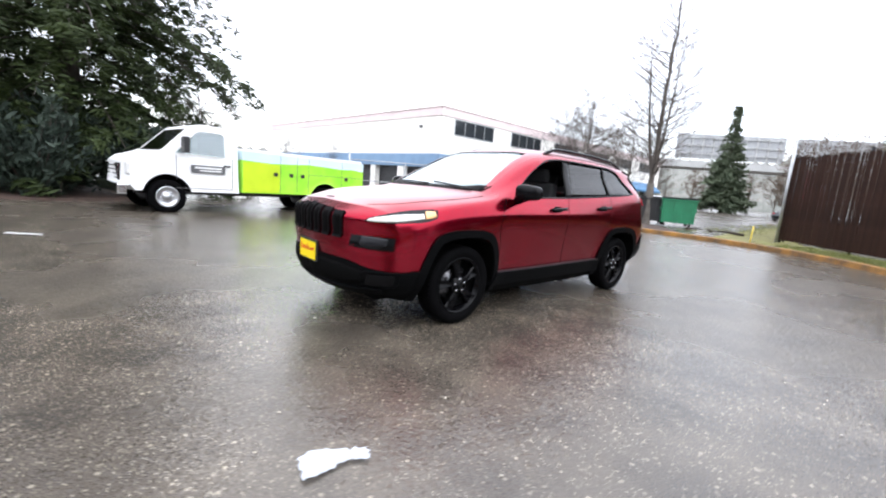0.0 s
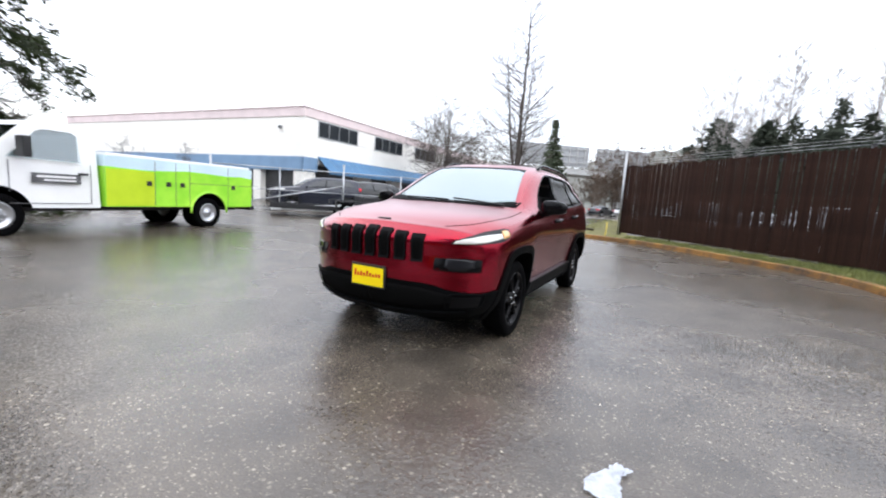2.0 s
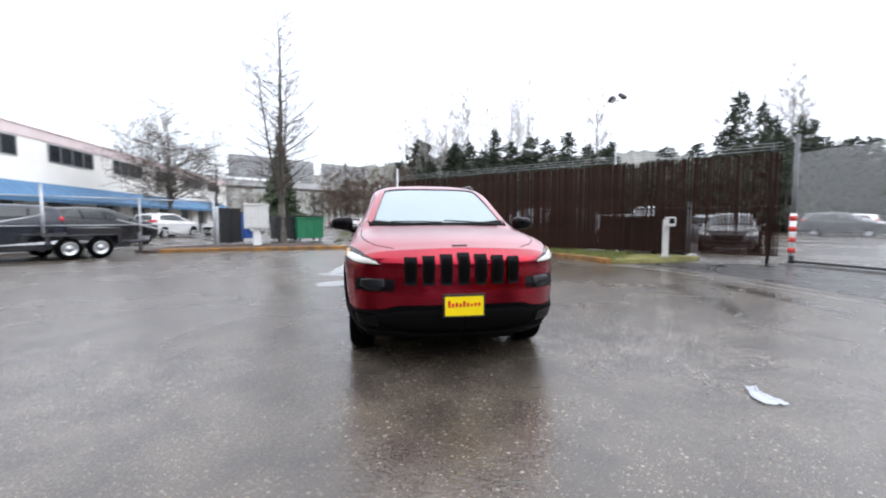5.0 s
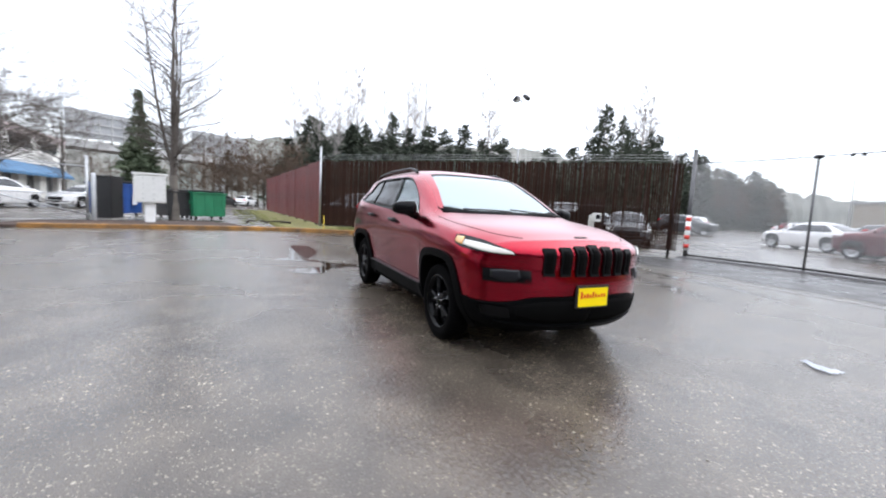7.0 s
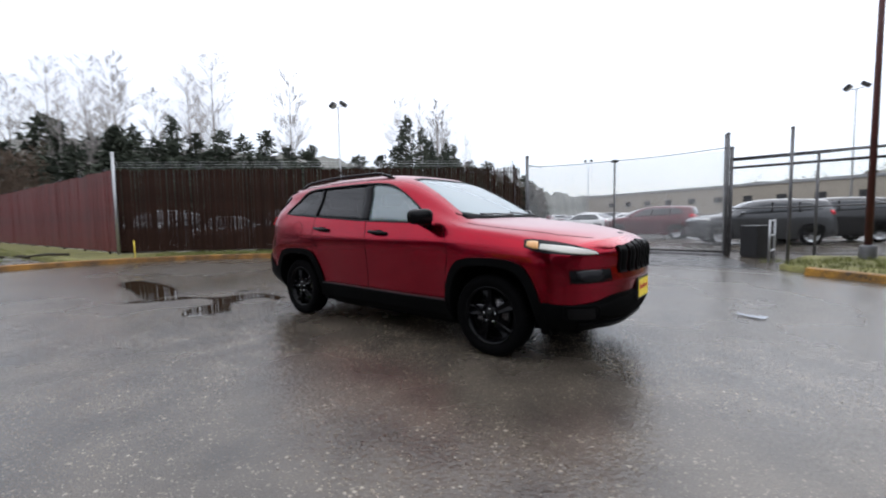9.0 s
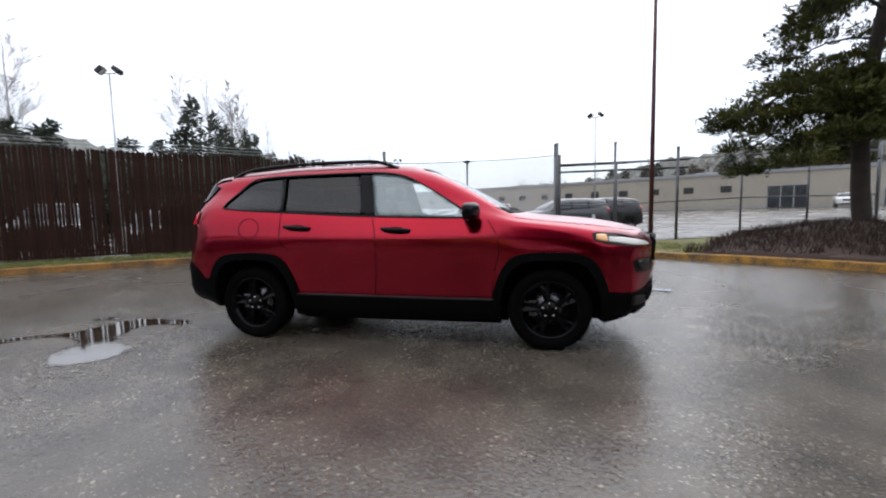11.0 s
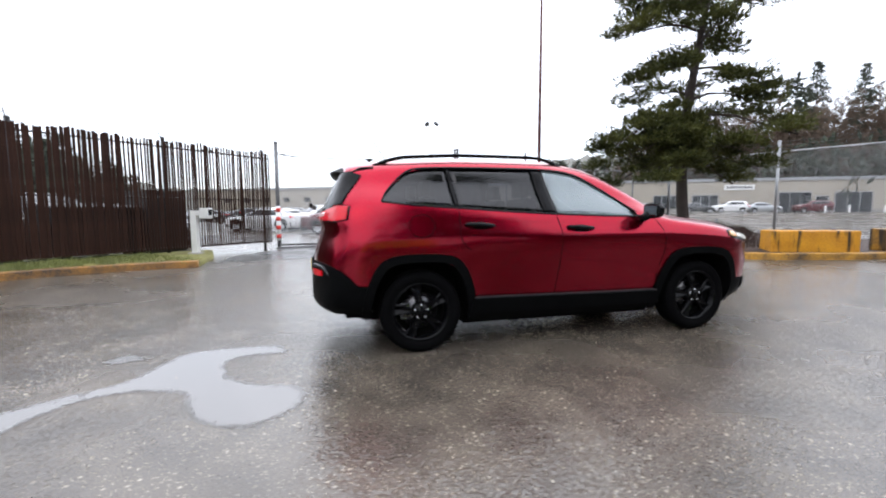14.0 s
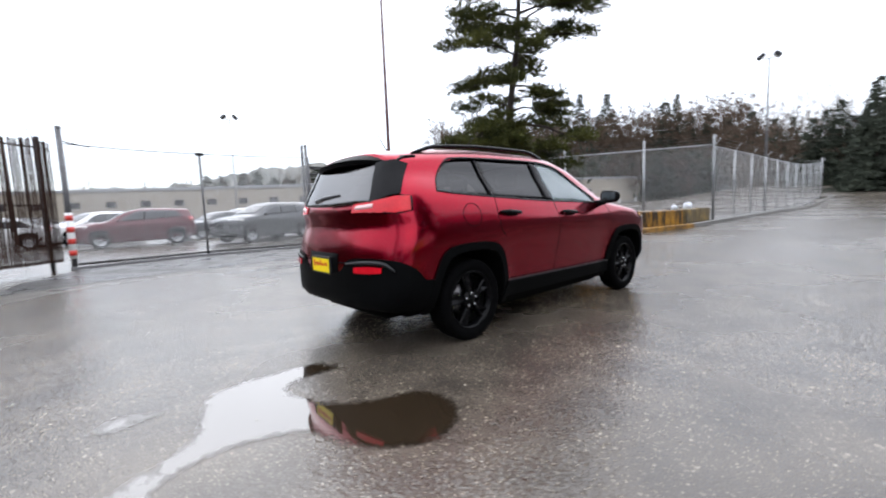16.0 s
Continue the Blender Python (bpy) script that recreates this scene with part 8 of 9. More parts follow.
def parked_car(at, paint, label, kind="suv", scale=(1, 1, 1), group="cars parked in the yard"):
    """A simpler parked car: shell, glass, arches, lamps, wheels."""
    car = thing("parked_car", label, "car", at, group)
    suv = kind == "suv"
    bm = shell(SUV if suv else SALOON, suv_warp if suv else saloon_warp, 40, 3, 10)
    bvh = bvh_of(bm)
    part("body", bm, paint, car, "", True)
    rz = 0.337
    for flip in (False, True):
        if suv:
            top = [(-1.66, 1.24), (-1.44, 1.47), (-1.1, 1.515), (-0.3, 1.52), (0.05, 1.49), (0.40, 1.32), (0.68, 1.13)]
            low = [(-1.64, 1.23), (-1.4, 1.205), (-0.9, 1.172), (-0.3, 1.135), (0.2, 1.115), (0.5, 1.108), (0.69, 1.105)]
        else:
            top = [(-1.42, 1.05), (-1.2, 1.22), (-0.9, 1.33), (-0.3, 1.38), (0.1, 1.31), (0.4, 1.18), (0.72, 1.0)]
            low = [(-1.40, 1.00), (-1.2, 0.985), (-0.9, 0.98), (-0.3, 0.97), (0.1, 0.96), (0.4, 0.955), (0.73, 0.95)]
        part("side_window", drape(bvh, [(x, .8, z) for x, z in top], [(x, .8, z) for x, z in low], 20, 4, 0.004, 'side', 0.01, flip), WINDOW_DARK, car)
        for x in (-0.25, -1.05):
            part("pillar", drape(bvh, [(x - 0.03, .8, 1.5 if suv else 1.35), (x + 0.03, .8, 1.14 if suv else 0.975)], [(x + 0.03, .8, 1.5 if suv else 1.35), (x + 0.09, .8, 1.14 if suv else 0.975)], 6, 1, 0.008, 'side', 0.01, flip), GLOSS_BLACK, car)
        for hx in (1.35, -1.35):
            a = [(x + hx, 1, z + rz) for x, z in ARCH[1:-1]]
            part("wheel_well", drape(bvh, a, [(hx + x * 0.3, 1, max(0.24, rz + z * 0.3)) for x, z in ARCH[1:-1]], 16, 2, 0.003, 'side', 0.01, flip), WELL, car)
        s = -1 if flip else 1
        bm = bmesh.new()
        bmesh.ops.create_icosphere(bm, subdivisions=2, radius=1.0)
        for v in bm.verts:
            v.co = Vector((0.72 + v.co.x * 0.07, s * (0.99 + v.co.y * 0.11), (1.14 if suv else 0.98) + v.co.z * 0.07))
        part("door_mirror", bm, paint, car, "", True)
        zz = 0.90 if suv else 0.70
        a = [(2.07, 0.50, zz), (1.90, 0.72, zz + 0.05), (1.68, 0.86, zz + 0.06)]
        b = [(2.10, 0.50, zz - 0.09), (1.95, 0.74, zz - 0.08), (1.70, 0.88, zz - 0.03)]
        part("headlight", drape(bvh, a, b, 10, 2, 0.006, 'near', 0.02, flip), BOX_GREY, car)
        zt = 1.12 if suv else 0.88
        a = [(-2.15, 0.45, zt + 0.07), (-2.05, 0.72, zt + 0.09), (-1.85, 0.86, zt + 0.09)]
        b = [(-2.2, 0.45, zt - 0.07), (-2.08, 0.75, zt - 0.08), (-1.87, 0.88, zt - 0.07)]
        part("tail_light", drape(bvh, a, b, 10, 2, 0.006, 'near', 0.02, flip), TAIL_RED, car)
        for hx in (1.35, -1.35):
            w = thing_part("wheel", car, Matrix.Translation((hx, s * 0.80, rz)) @ (Matrix.Rotation(math.pi, 4, 'Z') if flip else Matrix()))
            bm = bmesh.new()
            lathe(bm, [(0.22, 0.10), (0.30, 0.115), (0.335, 0.08), (0.335, -0.08), (0.22, -0.1)], 'y', 24)
            part("tyre", bm, RUBBER, w)
            bm = bmesh.new()
            lathe(bm, [(0.001, 0.085), (0.06, 0.085), (0.07, 0.06), (0.19, 0.055), (0.215, 0.095), (0.225, 0.095)], 'y', 20)
            for k in range(5):
                box(bm, -0.02, 0.02, 0.055, 0.085, 0.05, 0.21, 0, Matrix.Rotation(k * math.tau / 5, 4, 'Y'))
            part("rim", bm, RIM_SILVER, w)
    if suv:
        a = [(1.06, 0.70, 1.13), (1.10, 0.0, 1.15), (1.06, -0.70, 1.13)]
        b = [(0.26, 0.56, 1.54), (0.22, 0.0, 1.575), (0.26, -0.56, 1.54)]
        c = [(-2.12, 0.66, 1.20), (-2.18, 0.0, 1.20), (-2.12, -0.66, 1.20)]
        d = [(-1.92, 0.54, 1.48), (-1.98, 0.0, 1.50), (-1.92, -0.54, 1.48)]
    else:
        a = [(0.92, 0.68, 0.98), (1.0, 0.0, 1.0), (0.92, -0.68, 0.98)]
        b = [(0.22, 0.52, 1.36), (0.16, 0.0, 1.40), (0.22, -0.52, 1.36)]
        c = [(-1.78, 0.62, 1.03), (-1.82, 0.0, 1.07), (-1.78, -0.62, 1.03)]
        d = [(-1.0, 0.52, 1.37), (-0.98, 0.0, 1.40), (-1.0, -0.52, 1.37)]
    part("windscreen", drape(bvh, a, b, 14, 5, 0.004, 'near', 0.01), WINDOW_DARK, car)
    part("rear_window", drape(bvh, c, d, 14, 4, 0.004, 'near', 0.01), WINDOW_DARK, car)
    zg = (0.66, 0.86) if suv else (0.46, 0.66)
    part("grille", drape(bvh, [(2.3, 0.45, zg[1]), (2.3, -0.45, zg[1])], [(2.3, 0.40, zg[0]), (2.3, -0.40, zg[0])], 10, 3, 0.006, 'front', 0.02, False, False), GLOSS_BLACK, car)
    a = [(1.9, 0.85, 0.42), (2.28, 0.0, 0.42), (1.9, -0.85, 0.42)]
    b = [(1.9, 0.82, 0.27), (2.2, 0.0, 0.27), (1.9, -0.82, 0.27)]
    part("front_bumper", drape(bvh, a, b, 16, 3, 0.008, 'near', 0.02), CLADDING, car)
    a = [(-1.9, 0.88, 0.56), (-2.28, 0.0, 0.58), (-1.9, -0.88, 0.56)]
    b = [(-1.9, 0.82, 0.32), (-2.2, 0.0, 0.32), (-1.9, -0.82, 0.32)]
    part("rear_bumper", drape(bvh, a, b, 16, 3, 0.008, 'near', 0.02), CLADDING, car)
    car.scale = scale
    return car


def paint(name, c, metal=0.3):
    return pbr(name, c, 0.3, metal=metal, vary=0.05, coat=0.6, spec=0.2)


P_RED, P_WHITE, P_SILVER = paint("dark_red_paint", (0.09, 0.004, 0.011)), paint("white_car_paint", (0.75, 0.75, 0.75), 0.0), paint("silver_paint", (0.42, 0.44, 0.46), 0.6)
P_BLACK, P_GREY, P_BLUE = paint("black_car_paint", (0.006, 0.006, 0.007)), paint("grey_paint", (0.07, 0.073, 0.077), 0.5), paint("dark_blue_paint", (0.006, 0.009, 0.022), 0.1)
red_suv = parked_car(pose(15.2, -8.2, 0, 0, 0, 40), P_RED, "dark red SUV parked wet in the yard")
white_suv = parked_car(pose(19.4, -10.6, 0, 0, 0, 68), P_WHITE, "white SUV parked in the yard")
grey_suv = parked_car(pose(9.6, -8.6, 0.0, 0, 0, 62), P_GREY, "dark grey SUV parked wet in the yard", "suv", (1.03, 1.02, 1.04))
black_suv = parked_car(pose(10.0, -12.0, 0, 0, 0, 62), P_BLACK, "large black SUV parked beside the gate", "suv", (1.08, 1.05, 1.08))
silver_car = parked_car(pose(24, -15, 0, 0, 0, 70), P_SILVER, "silver saloon parked in the yard", "saloon")
white_car = parked_car(pose(27, -14, 0, 0, 0, 70), P_WHITE, "white saloon parked in the yard", "saloon")
grey_car = parked_car(pose(30, -17, 0, 0, 0, 70), P_GREY, "dark grey saloon parked in the yard", "saloon")
blue_suv = parked_car(pose(-0.5, 24.5, 0, 0, 0, 190), P_BLUE, "dark blue SUV parked behind the chain-link fence", "suv", (1.1, 1.05, 1.1), "cars by the white building")
for src, x, y, a in ((grey_car, 14.6, -13.4, 60), (white_suv, 14.0, -15.0, 62), (white_car, 21.6, -8.0, 30)):
    copy_thing(src, pose(x, y, 0, 0, 0, a))
for src, x, y, a in ((black_suv, 3.6, 26.2, 12), (white_suv, 9.6, 33.5, 28), (white_car, 14.5, 34.5, 200), (white_suv, 17.6, 37.5, 205)):
    t = copy_thing(src, pose(x, y, 0, 0, 0, a))
    tagged(t, group="cars by the white building")
rng = random.Random(5)
# rows of parked cars in the yard
kinds = [silver_car, white_car, grey_car, white_suv, grey_suv, red_suv, black_suv, white_car, silver_car]
for k in range(15):
    s = rng.choice(kinds)
    copy_thing(s, pose(36 + 2.9 * k, -5.5 - 0.55 * k, 0, 0, 0, rng.choice((72, 252)) + rng.uniform(-2, 2)))
for k in range(13):
    s = rng.choice(kinds)
    copy_thing(s, pose(33 + 3.0 * k, -22 - 0.4 * k, 0, 0, 0, rng.choice((72, 252)) + rng.uniform(-2, 2)))
for k in range(9):
    copy_thing(rng.choice(kinds), pose(22 + 2.9 * k, 3.0 + 0.6 * k, 0, 0, 0, 76 + rng.uniform(-2, 2)))
for k in range(6):
    copy_thing((grey_car, black_suv, grey_car, black_suv, grey_car, black_suv)[k], pose(15.8 + 0.15 * k, 1.5 + 2.8 * k, 0, 0, 0, 178 + rng.uniform(-3, 3)))
for x, y, a, s in ((-18.3, -64.9, 14, red_suv), (-12.6, -63.2, 194, silver_car), (-8.6, -62.3, 14, white_suv), (-4.6, -61.2, 194, grey_car), (2, -58, 104, grey_car), (8, -56.5, 104, white_suv)):
    copy_thing(s, pose(x, y, rise(x, y), 0, 0, a))
copy_thing(white_suv, pose(-62, -52, rise(-62, -52), 0, 0, 40))
copy_thing(grey_car, pose(38, 47, 0, 0, 0, 20))
copy_thing(white_car, pose(43, 48, 0, 0, 0, 20))


def round_wheel(parent, x, y, z, r, flip, width=0.2, style=None):
    w = thing_part("wheel", parent, Matrix.Translation((x, y, z)) @ (Matrix.Rotation(math.pi, 4, 'Z') if flip else Matrix()))
    bm = bmesh.new()
    h = width / 2
    lathe(bm, [(r * 0.58, h * 0.8), (r * 0.66, h), (r * 0.9, h), (r, h * 0.7), (r, -h * 0.7), (r * 0.9, -h), (r * 0.58, -h * 0.8)], 'y', 32)
    part("tyre", bm, RUBBER, w)
    bm = bmesh.new()
    lathe(bm, [(0.001, h * 0.95), (r * 0.16, h * 0.95), (r * 0.2, h * 0.5), (r * 0.42, h * 0.45), (r * 0.52, h * 0.75), (r * 0.62, h * 0.92), (r * 0.6, h * 0.6)], 'y', 28)
    part("rim", bm, style or RIM_SILVER, w, "bright steel wheel")
    for k in range(8):
        a = k * math.tau / 8
        bm = bmesh.new()
        lathe(bm, [(0.001, h * 0.62), (r * 0.045, h * 0.6), (r * 0.05, h * 0.4)], 'y', 6, (r * 0.31 * math.cos(a), 0, r * 0.31 * math.sin(a)))
        part("wheel_nut", bm, CHROME, w)
    return w


def service_truck():
    """White cab and a utility body wrapped in green hills under a pale sky. x forward, rear axle at 0."""
    t = thing("service_truck", "white cab truck with lime-green printed utility body", "truck", pose(-4.56, 13.38, -0.03, 0, 0, 230.5))
    cab = [(2.50, 0.52), (2.50, 2.00), (2.58, 2.10), (3.32, 2.12), (3.58, 2.04), (4.14, 1.46), (4.28, 1.39), (4.76, 1.26), (4.90, 1.14), (4.93, 0.62), (4.84, 0.52)]
    mats = [WHITE_PAINT, WELL, CABIN]
    bm = bmesh.new()
    prism(bm, cab, -0.98, 0.98)
    bmesh.ops.subdivide_edges(bm, edges=[e for e in bm.edges if abs(e.verts[0].co.y - e.verts[1].co.y) > 1], cuts=7)
    for v in bm.verts:
        if v.co.z > 1.3:
            v.co.y *= 1 - 0.16 * (v.co.z - 1.3) / 0.8
        if v.co.x > 4.3:
            v.co.x -= 0.16 * (abs(v.co.y)) ** 2.5
    bmesh.ops.recalc_face_normals(bm, faces=bm.faces)
    body = part("cab", bm, mats, None, "white painted cab")
    arch = [(4.08 + 0.50 * math.cos(a), 0.39 + 0.52 * math.sin(a)) for a in [math.pi * k / 16 for k in range(17)]] + [(3.58, 0.2), (4.58, 0.2)]
    win = [(2.82, 1.40), (2.82, 1.90), (2.90, 1.95), (3.34, 1.95), (3.46, 1.90), (3.88, 1.42)]
    screen = [(-0.82, 1.43), (0.82, 1.43), (0.74, 1.98), (-0.74, 1.98)]
    cut(body, [('y', arch, 0.55, 1.3, 1), ('y', arch, -1.3, -0.55, 1), ('y', win, -1.3, 1.3, 2), ('x', screen, 3.3, 4.7, 2)], mats)
    body.parent = t
    for s in (1, -1):
        bm = bmesh.new()
        pts = [(2.81, 1.38), (2.81, 1.91), (2.89, 1.96), (3.35, 1.96), (3.48, 1.91), (3.92, 1.40)]
        vs = [bm.verts.new((x, s * (0.965 - 0.98 * 0.16 * (z - 1.3) / 0.8), z)) for x, z in pts]
        bm.faces.new(vs)
        pane = part("side_window", bm, GLASS_CLEAR, t)
        pane.visible_shadow = False
        bm = bmesh.new()
        box(bm, 2.66, 3.92, s * 0.985 - 0.004, s * 0.985 + 0.004, 0.60, 0.612)
        box(bm, 2.66, 2.672, s * 0.985 - 0.004, s * 0.985 + 0.004, 0.6, 1.36)
        box(bm, 3.90, 3.912, s * 0.985 - 0.004, s * 0.985 + 0.004, 0.8, 1.36)
        part("door_line", bm, GALV_DARK, t)
        bm = bmesh.new()
        box(bm, 2.72, 2.88, min(s * 0.98, s * 1.02), max(s * 0.98, s * 1.02), 1.15, 1.20, 0.01)
        part("door_handle", bm, BLACK_LID, t)
        bm = bmesh.new()
        box(bm, 3.70, 3.82, min(s * 1.02, s * 1.28), max(s * 1.02, s * 1.28), 1.42, 1.78, 0.03)
        box(bm, 3.73, 3.79, min(s * 0.92, s * 1.05), max(s * 0.92, s * 1.05), 1.45, 1.50)
        part("door_mirror", bm, BLACK_LID, t, "black door mirror")
        bm = bmesh.new()
        box(bm, 4.62, 4.83, min(s * 0.62, s * 0.93), max(s * 0.62, s * 0.93), 0.86, 1.10, 0.02)
        hl = part("headlight", bm, BOX_GREY, t, "clear headlight with an amber corner")
        bm = bmesh.new()
        box(bm, 4.60, 4.74, min(s * 0.90, s * 0.945), max(s * 0.90, s * 0.945), 0.94, 1.04, 0.01)
        part("corner_lens", bm, TAIL_RED, hl)
        bm = bmesh.new()
        box(bm, 2.84, 3.60, min(s * 0.983, s * 0.992), max(s * 0.983, s * 0.992), 0.98, 1.16)
        sg = part("door_sign", bm, GALV_DARK, t, "dark door sign with unreadable lines")
        bm = bmesh.new()
        box(bm, 2.92, 3.52, min(s * 0.992, s * 0.996), max(s * 0.992, s * 0.996), 1.08, 1.12)
        box(bm, 2.92, 3.42, min(s * 0.992, s * 0.996), max(s * 0.992, s * 0.996), 1.02, 1.05)
        part("lettering", bm, WHITE_PAINT, sg)
    bm = bmesh.new()
    box(bm, 3.30, 4.06, -0.80, 0.80, 0, 0.004)
    m = Matrix.Translation((3.61, 0, 2.0)) @ Matrix.Rotation(radians(46), 4, 'Y') @ Matrix.Translation((-3.3, 0, 0))
    bmesh.ops.transform(bm, matrix=m, verts=bm.verts)
    ws = part("windscreen", bm, GLASS_TINT, t)
    ws.visible_shadow = False
    bm = bmesh.new()
    box(bm, 4.84, 5.02, -0.98, 0.98, 0.42, 0.66, 0.04)
    part("front_bumper", bm, CHROME, t, "chrome front bumper")
    bm = bmesh.new()
    box(bm, 4.83, 4.90, -0.58, 0.58, 0.70, 1.08, 0.02)
    g = part("grille", bm, GLOSS_BLACK, t)
    for k in range(4):
        bm = bmesh.new()
        box(bm, 4.895, 4.915, -0.57, 0.57, 0.74 + 0.09 * k, 0.765 + 0.09 * k)
        part("grille_bar", bm, CHROME, g)
    # utility body: lower green half and pale upper half, wheel opening cut
    hills = [(-1.40, 1.34), (-1.0, 1.38), (-0.6, 1.36), (0.0, 1.39), (0.6, 1.41), (1.2, 1.37), (1.7, 1.35), (2.44, 1.38)]
    low = [(2.44, 0.55), (-1.40, 0.55)] + hills
    up = hills[::-1] + [(-1.40, 1.60), (2.44, 1.60)]
    hole = [(0.50 * math.cos(a), 0.40 + 0.50 * math.sin(a)) for a in [math.pi * k / 16 for k in range(17)]] + [(-0.50, 0.2), (0.50, 0.2)]
    for nm, o, mt, lb in (("lower_body", low, GREEN_PAINT, "lime-green printed side"), ("upper_body", up, SKY_WRAP, "pale blue printed side")):
        bm = bmesh.new()
        prism(bm, o, -1.05, 1.05)
        b = part(nm, bm, [mt, WELL, CABIN], None, lb)
        if nm == "lower_body":
            cut(b, [('y', hole, 0.5, 1.4, 1), ('y', hole, -1.4, -0.5, 1)], [mt, WELL, CABIN])
        b.parent = t
    for s in (1, -1):
        bm = bmesh.new()
        for x in (1.42, 0.92, 0.56, -0.58):
            box(bm, x - 0.006, x + 0.006, s * 1.05 - 0.003, s * 1.05 + 0.003, 0.58, 1.58)
        box(bm, -1.38, 0.56, s * 1.05 - 0.003, s * 1.05 + 0.003, 1.12, 1.13)
        part("locker_line", bm, GALV_DARK, t)
        bm = bmesh.new()
        o = [(1.44, 0.57), (2.43, 0.57), (2.43, 1.33), (1.95, 1.345), (1.44, 1.32)]
        prism(bm, o, min(s * 1.049, s * 1.056), max(s * 1.049, s * 1.056))
        part("locker_door", bm, LIME_PRINT, t, "yellow-lime printed locker door")
        for x in (1.50, 1.05, 0.70, -0.80):
            bm = bmesh.new()
            box(bm, x, x + 0.11, min(s * 1.05, s * 1.068), max(s * 1.05, s * 1.068), 1.02, 1.12, 0.004)
            part("locker_latch", bm, BLACK_LID, t)
        bm = bmesh.new()
        a = [math.pi * k / 20 for k in range(21)]
        tube(bm, [(0.53 * math.cos(q), s * 1.05, 0.40 + 0.52 * math.sin(q)) for q in a], 0.028, 6)
        part("wheel_arch", bm, GREEN_PAINT, t)
        bm = bmesh.new()
        box(bm, -1.42, -1.36, min(s * 0.85, s * 1.0), max(s * 0.85, s * 1.0), 0.85, 1.1, 0.01)
        part("tail_light", bm, TAIL_RED, t)
    bm = bmesh.new()
    box(bm, -1.35, 2.40, -1.02, 1.02, 1.60, 1.66, 0.02)
    part("locker_top", bm, WHITE_PAINT, t)
    bm = bmesh.new()
    box(bm, -1.55, -1.40, -1.0, 1.0, 0.45, 0.58, 0.02)
    part("rear_bumper", bm, BLACK_STEEL, t)
    for y in (0.38, -0.38):
        bm = bmesh.new()
        box(bm, -1.4, 4.6, y - 0.05, y + 0.05, 0.42, 0.56)
        part("chassis_rail", bm, BLACK_STEEL, t)
    for s in (1, -1):
        round_wheel(t, 4.08, s * 0.86, 0.39, 0.39, s < 0, 0.22)
        round_wheel(t, 0, s * 0.90, 0.39, 0.39, s < 0, 0.22)
        round_wheel(t, 0, s * 0.64, 0.39, 0.39, s < 0, 0.22)


service_truck()


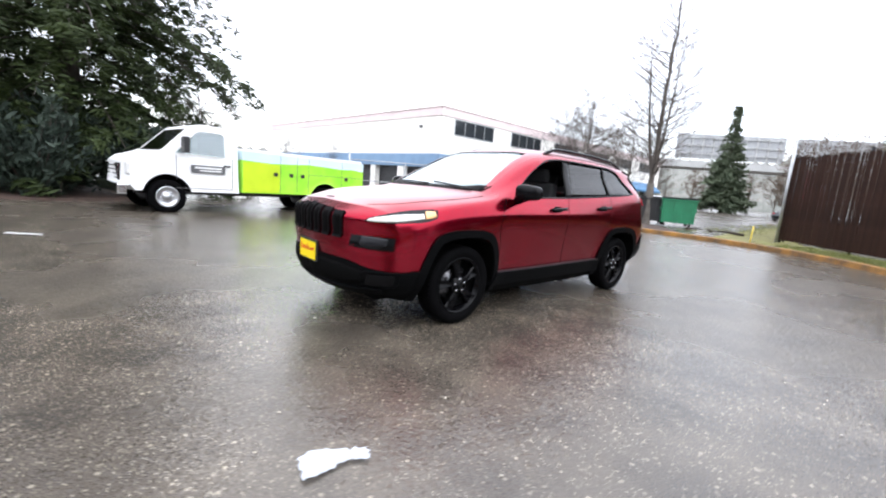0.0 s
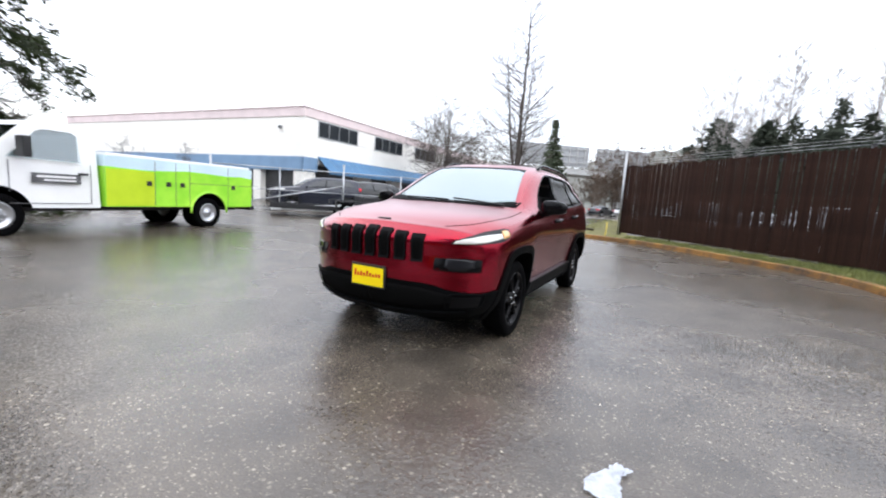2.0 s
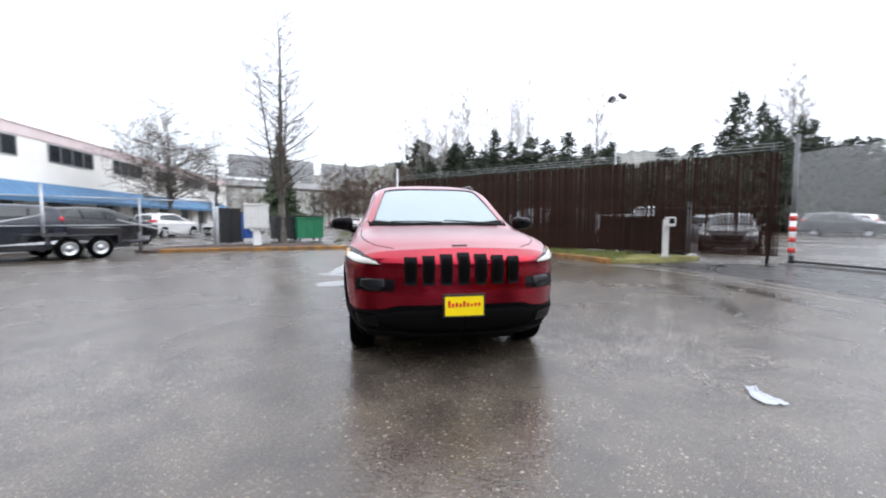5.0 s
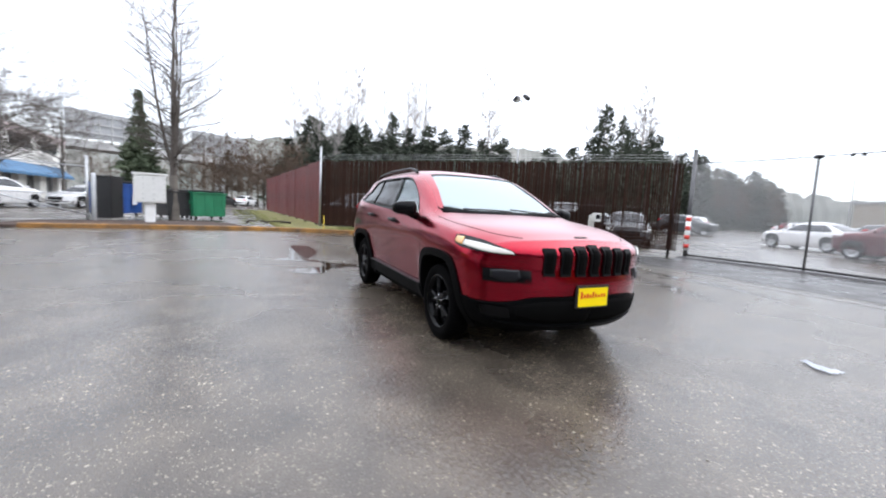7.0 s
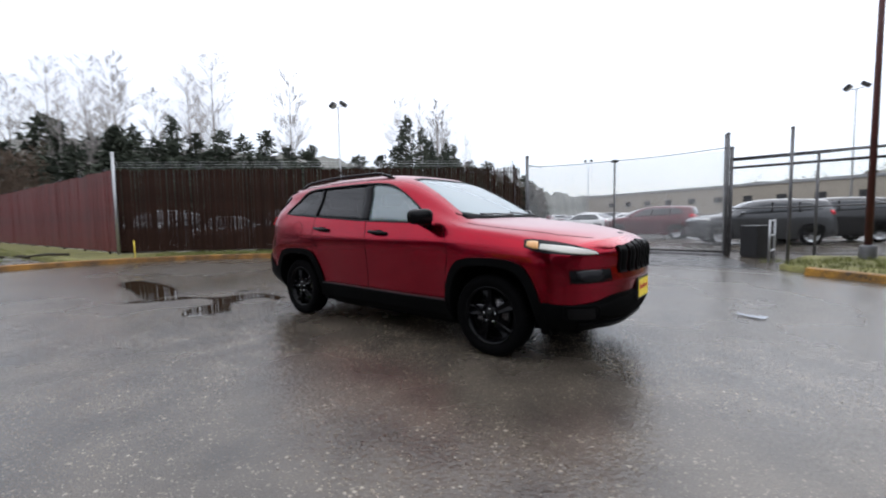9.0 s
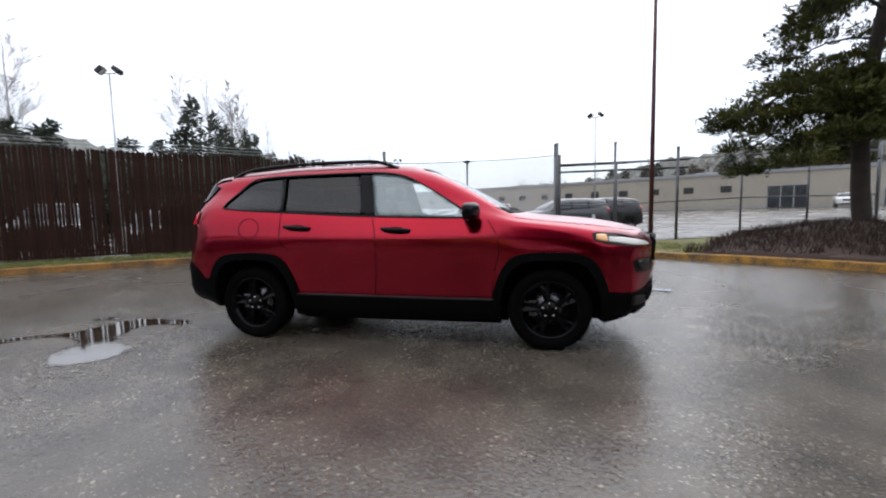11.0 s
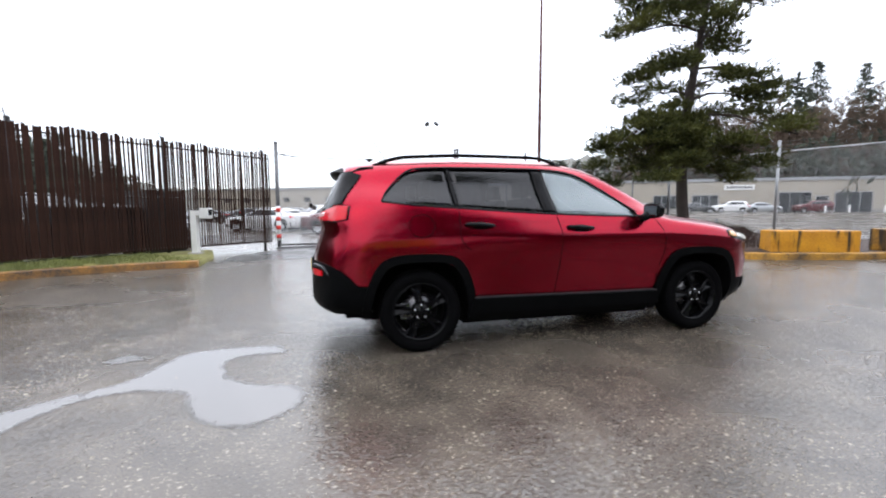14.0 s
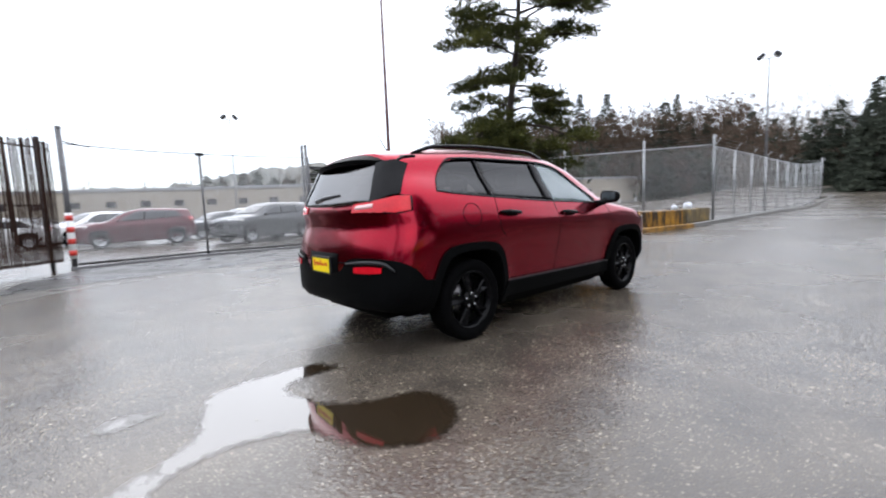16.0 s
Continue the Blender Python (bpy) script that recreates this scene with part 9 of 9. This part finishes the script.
def trailer():
    t = thing("flatbed_trailer", "low black tilt trailer with twin axles and loading ramp", "trailer", pose(-0.2, 19.3, 0, 0, 0, 3))
    bm = bmesh.new()
    box(bm, -2.4, 1.2, -0.95, 0.95, 0.38, 0.45, 0.01, Matrix.Translation((0, 0, 0)) @ Matrix.Rotation(radians(-4), 4, 'Y'))
    part("deck", bm, GALV, t, "wet grey deck")
    for y in (-1.0, 0.94):
        bm = bmesh.new()
        box(bm, -2.45, 2.2, y, y + 0.06, 0.32, 0.48)
        part("side_rail", bm, BLACK_STEEL, t)
    for x in (0.55, 1.32):
        for s in (1, -1):
            round_wheel(t, x, s * 1.12, 0.33, 0.33, s < 0, 0.2, RIM_SILVER)
    for s in (1, -1):
        bm = bmesh.new()
        box(bm, 0.10, 1.78, s * 1.12 - 0.13, s * 1.12 + 0.13, 0.70, 0.74, 0.01)
        box(bm, 0.06, 0.12, s * 1.12 - 0.13, s * 1.12 + 0.13, 0.45, 0.72)
        box(bm, 1.76, 1.82, s * 1.12 - 0.13, s * 1.12 + 0.13, 0.45, 0.72)
        part("mudguard", bm, BLACK_STEEL, t)
    bm = bmesh.new()
    box(bm, 1.2, 2.0, -0.95, 0.95, 0.45, 0.95, 0.03)
    part("tool_box", bm, BLACK_STEEL, t)
    bm = bmesh.new()
    tube(bm, [(2.1, -0.7, 0.42), (3.2, 0, 0.45)], 0.05, 6)
    tube(bm, [(2.1, 0.7, 0.42), (3.2, 0, 0.45)], 0.05, 6)
    part("tongue", bm, BLACK_STEEL, t)
    bm = bmesh.new()
    tube(bm, [(2.9, 0, 0.0), (2.9, 0, 0.75)], 0.035, 8)
    part("jack", bm, GALV_DARK, t)
    b = thing("gate_brace", "long steel pipe leaning along the low fence", "pipe")
    rail_part("pipe", b, (-4.0, 20.75, 0.35), (0.4, 20.7, 1.35), 0.03, GALV)
    b = thing("gate_brace", "long steel pipe leaning along the low fence", "pipe")
    rail_part("pipe", b, (2.4, 20.5, 1.2), (5.9, 20.3, 0.25), 0.03, GALV)


trailer()
# dark stored panels and a shed behind the slat fence
for x, y, w, h, a, lb in ((12.3, 6.6, 2.6, 1.45, 86, "dark sheet-covered stack behind the slat fence"), (11.9, 3.2, 1.5, 1.7, 86, "dark steel container behind the slat fence")):
    cabinet(pose(x, y, 0, 0, 0, a + 90), w, 0.9, h, lb, BLACK_LID, "storage_box")
# scraps of wood on the verge and a felled stump beside the corner
for x, y, a, l in ((9.9, 16.9, 20, 0.9), (10.3, 16.6, 70, 0.6), (10.7, 16.2, 140, 1.1)):
    t = thing("fallen_branch", "dark wet fallen branch on the grass", "branch", pose(x, y, 0.17, 0, 0, a))
    bm = bmesh.new()
    tube(bm, [(-l / 2, 0, 0), (0, 0.06, 0.05), (l / 2, 0, 0.02)], [0.05, 0.04, 0.02], 6)
    part("wood", bm, BARK, t)

# white plastic sacks left on the blocks
for x, y, z, k in ((-6.30, -3.88, 0.615, 0.6), (-7.10, -4.52, 0.615, 0.8)):
    bm = bmesh.new()
    bmesh.ops.create_icosphere(bm, subdivisions=3, radius=0.17 * k)
    for v in bm.verts:
        v.co *= 1 + 0.35 * noise.noise(v.co * 9 + Vector((x, y, 0)))
        v.co.z = max(v.co.z * 1.15, -0.11 * k)
    ob = part("plastic_sack", bm, PAPER)
    ob.matrix_world = pose(x, y, rise(x, y) + z + 0.10 * k)
    tagged(ob, "crumpled white plastic sack on a concrete block", "sack")
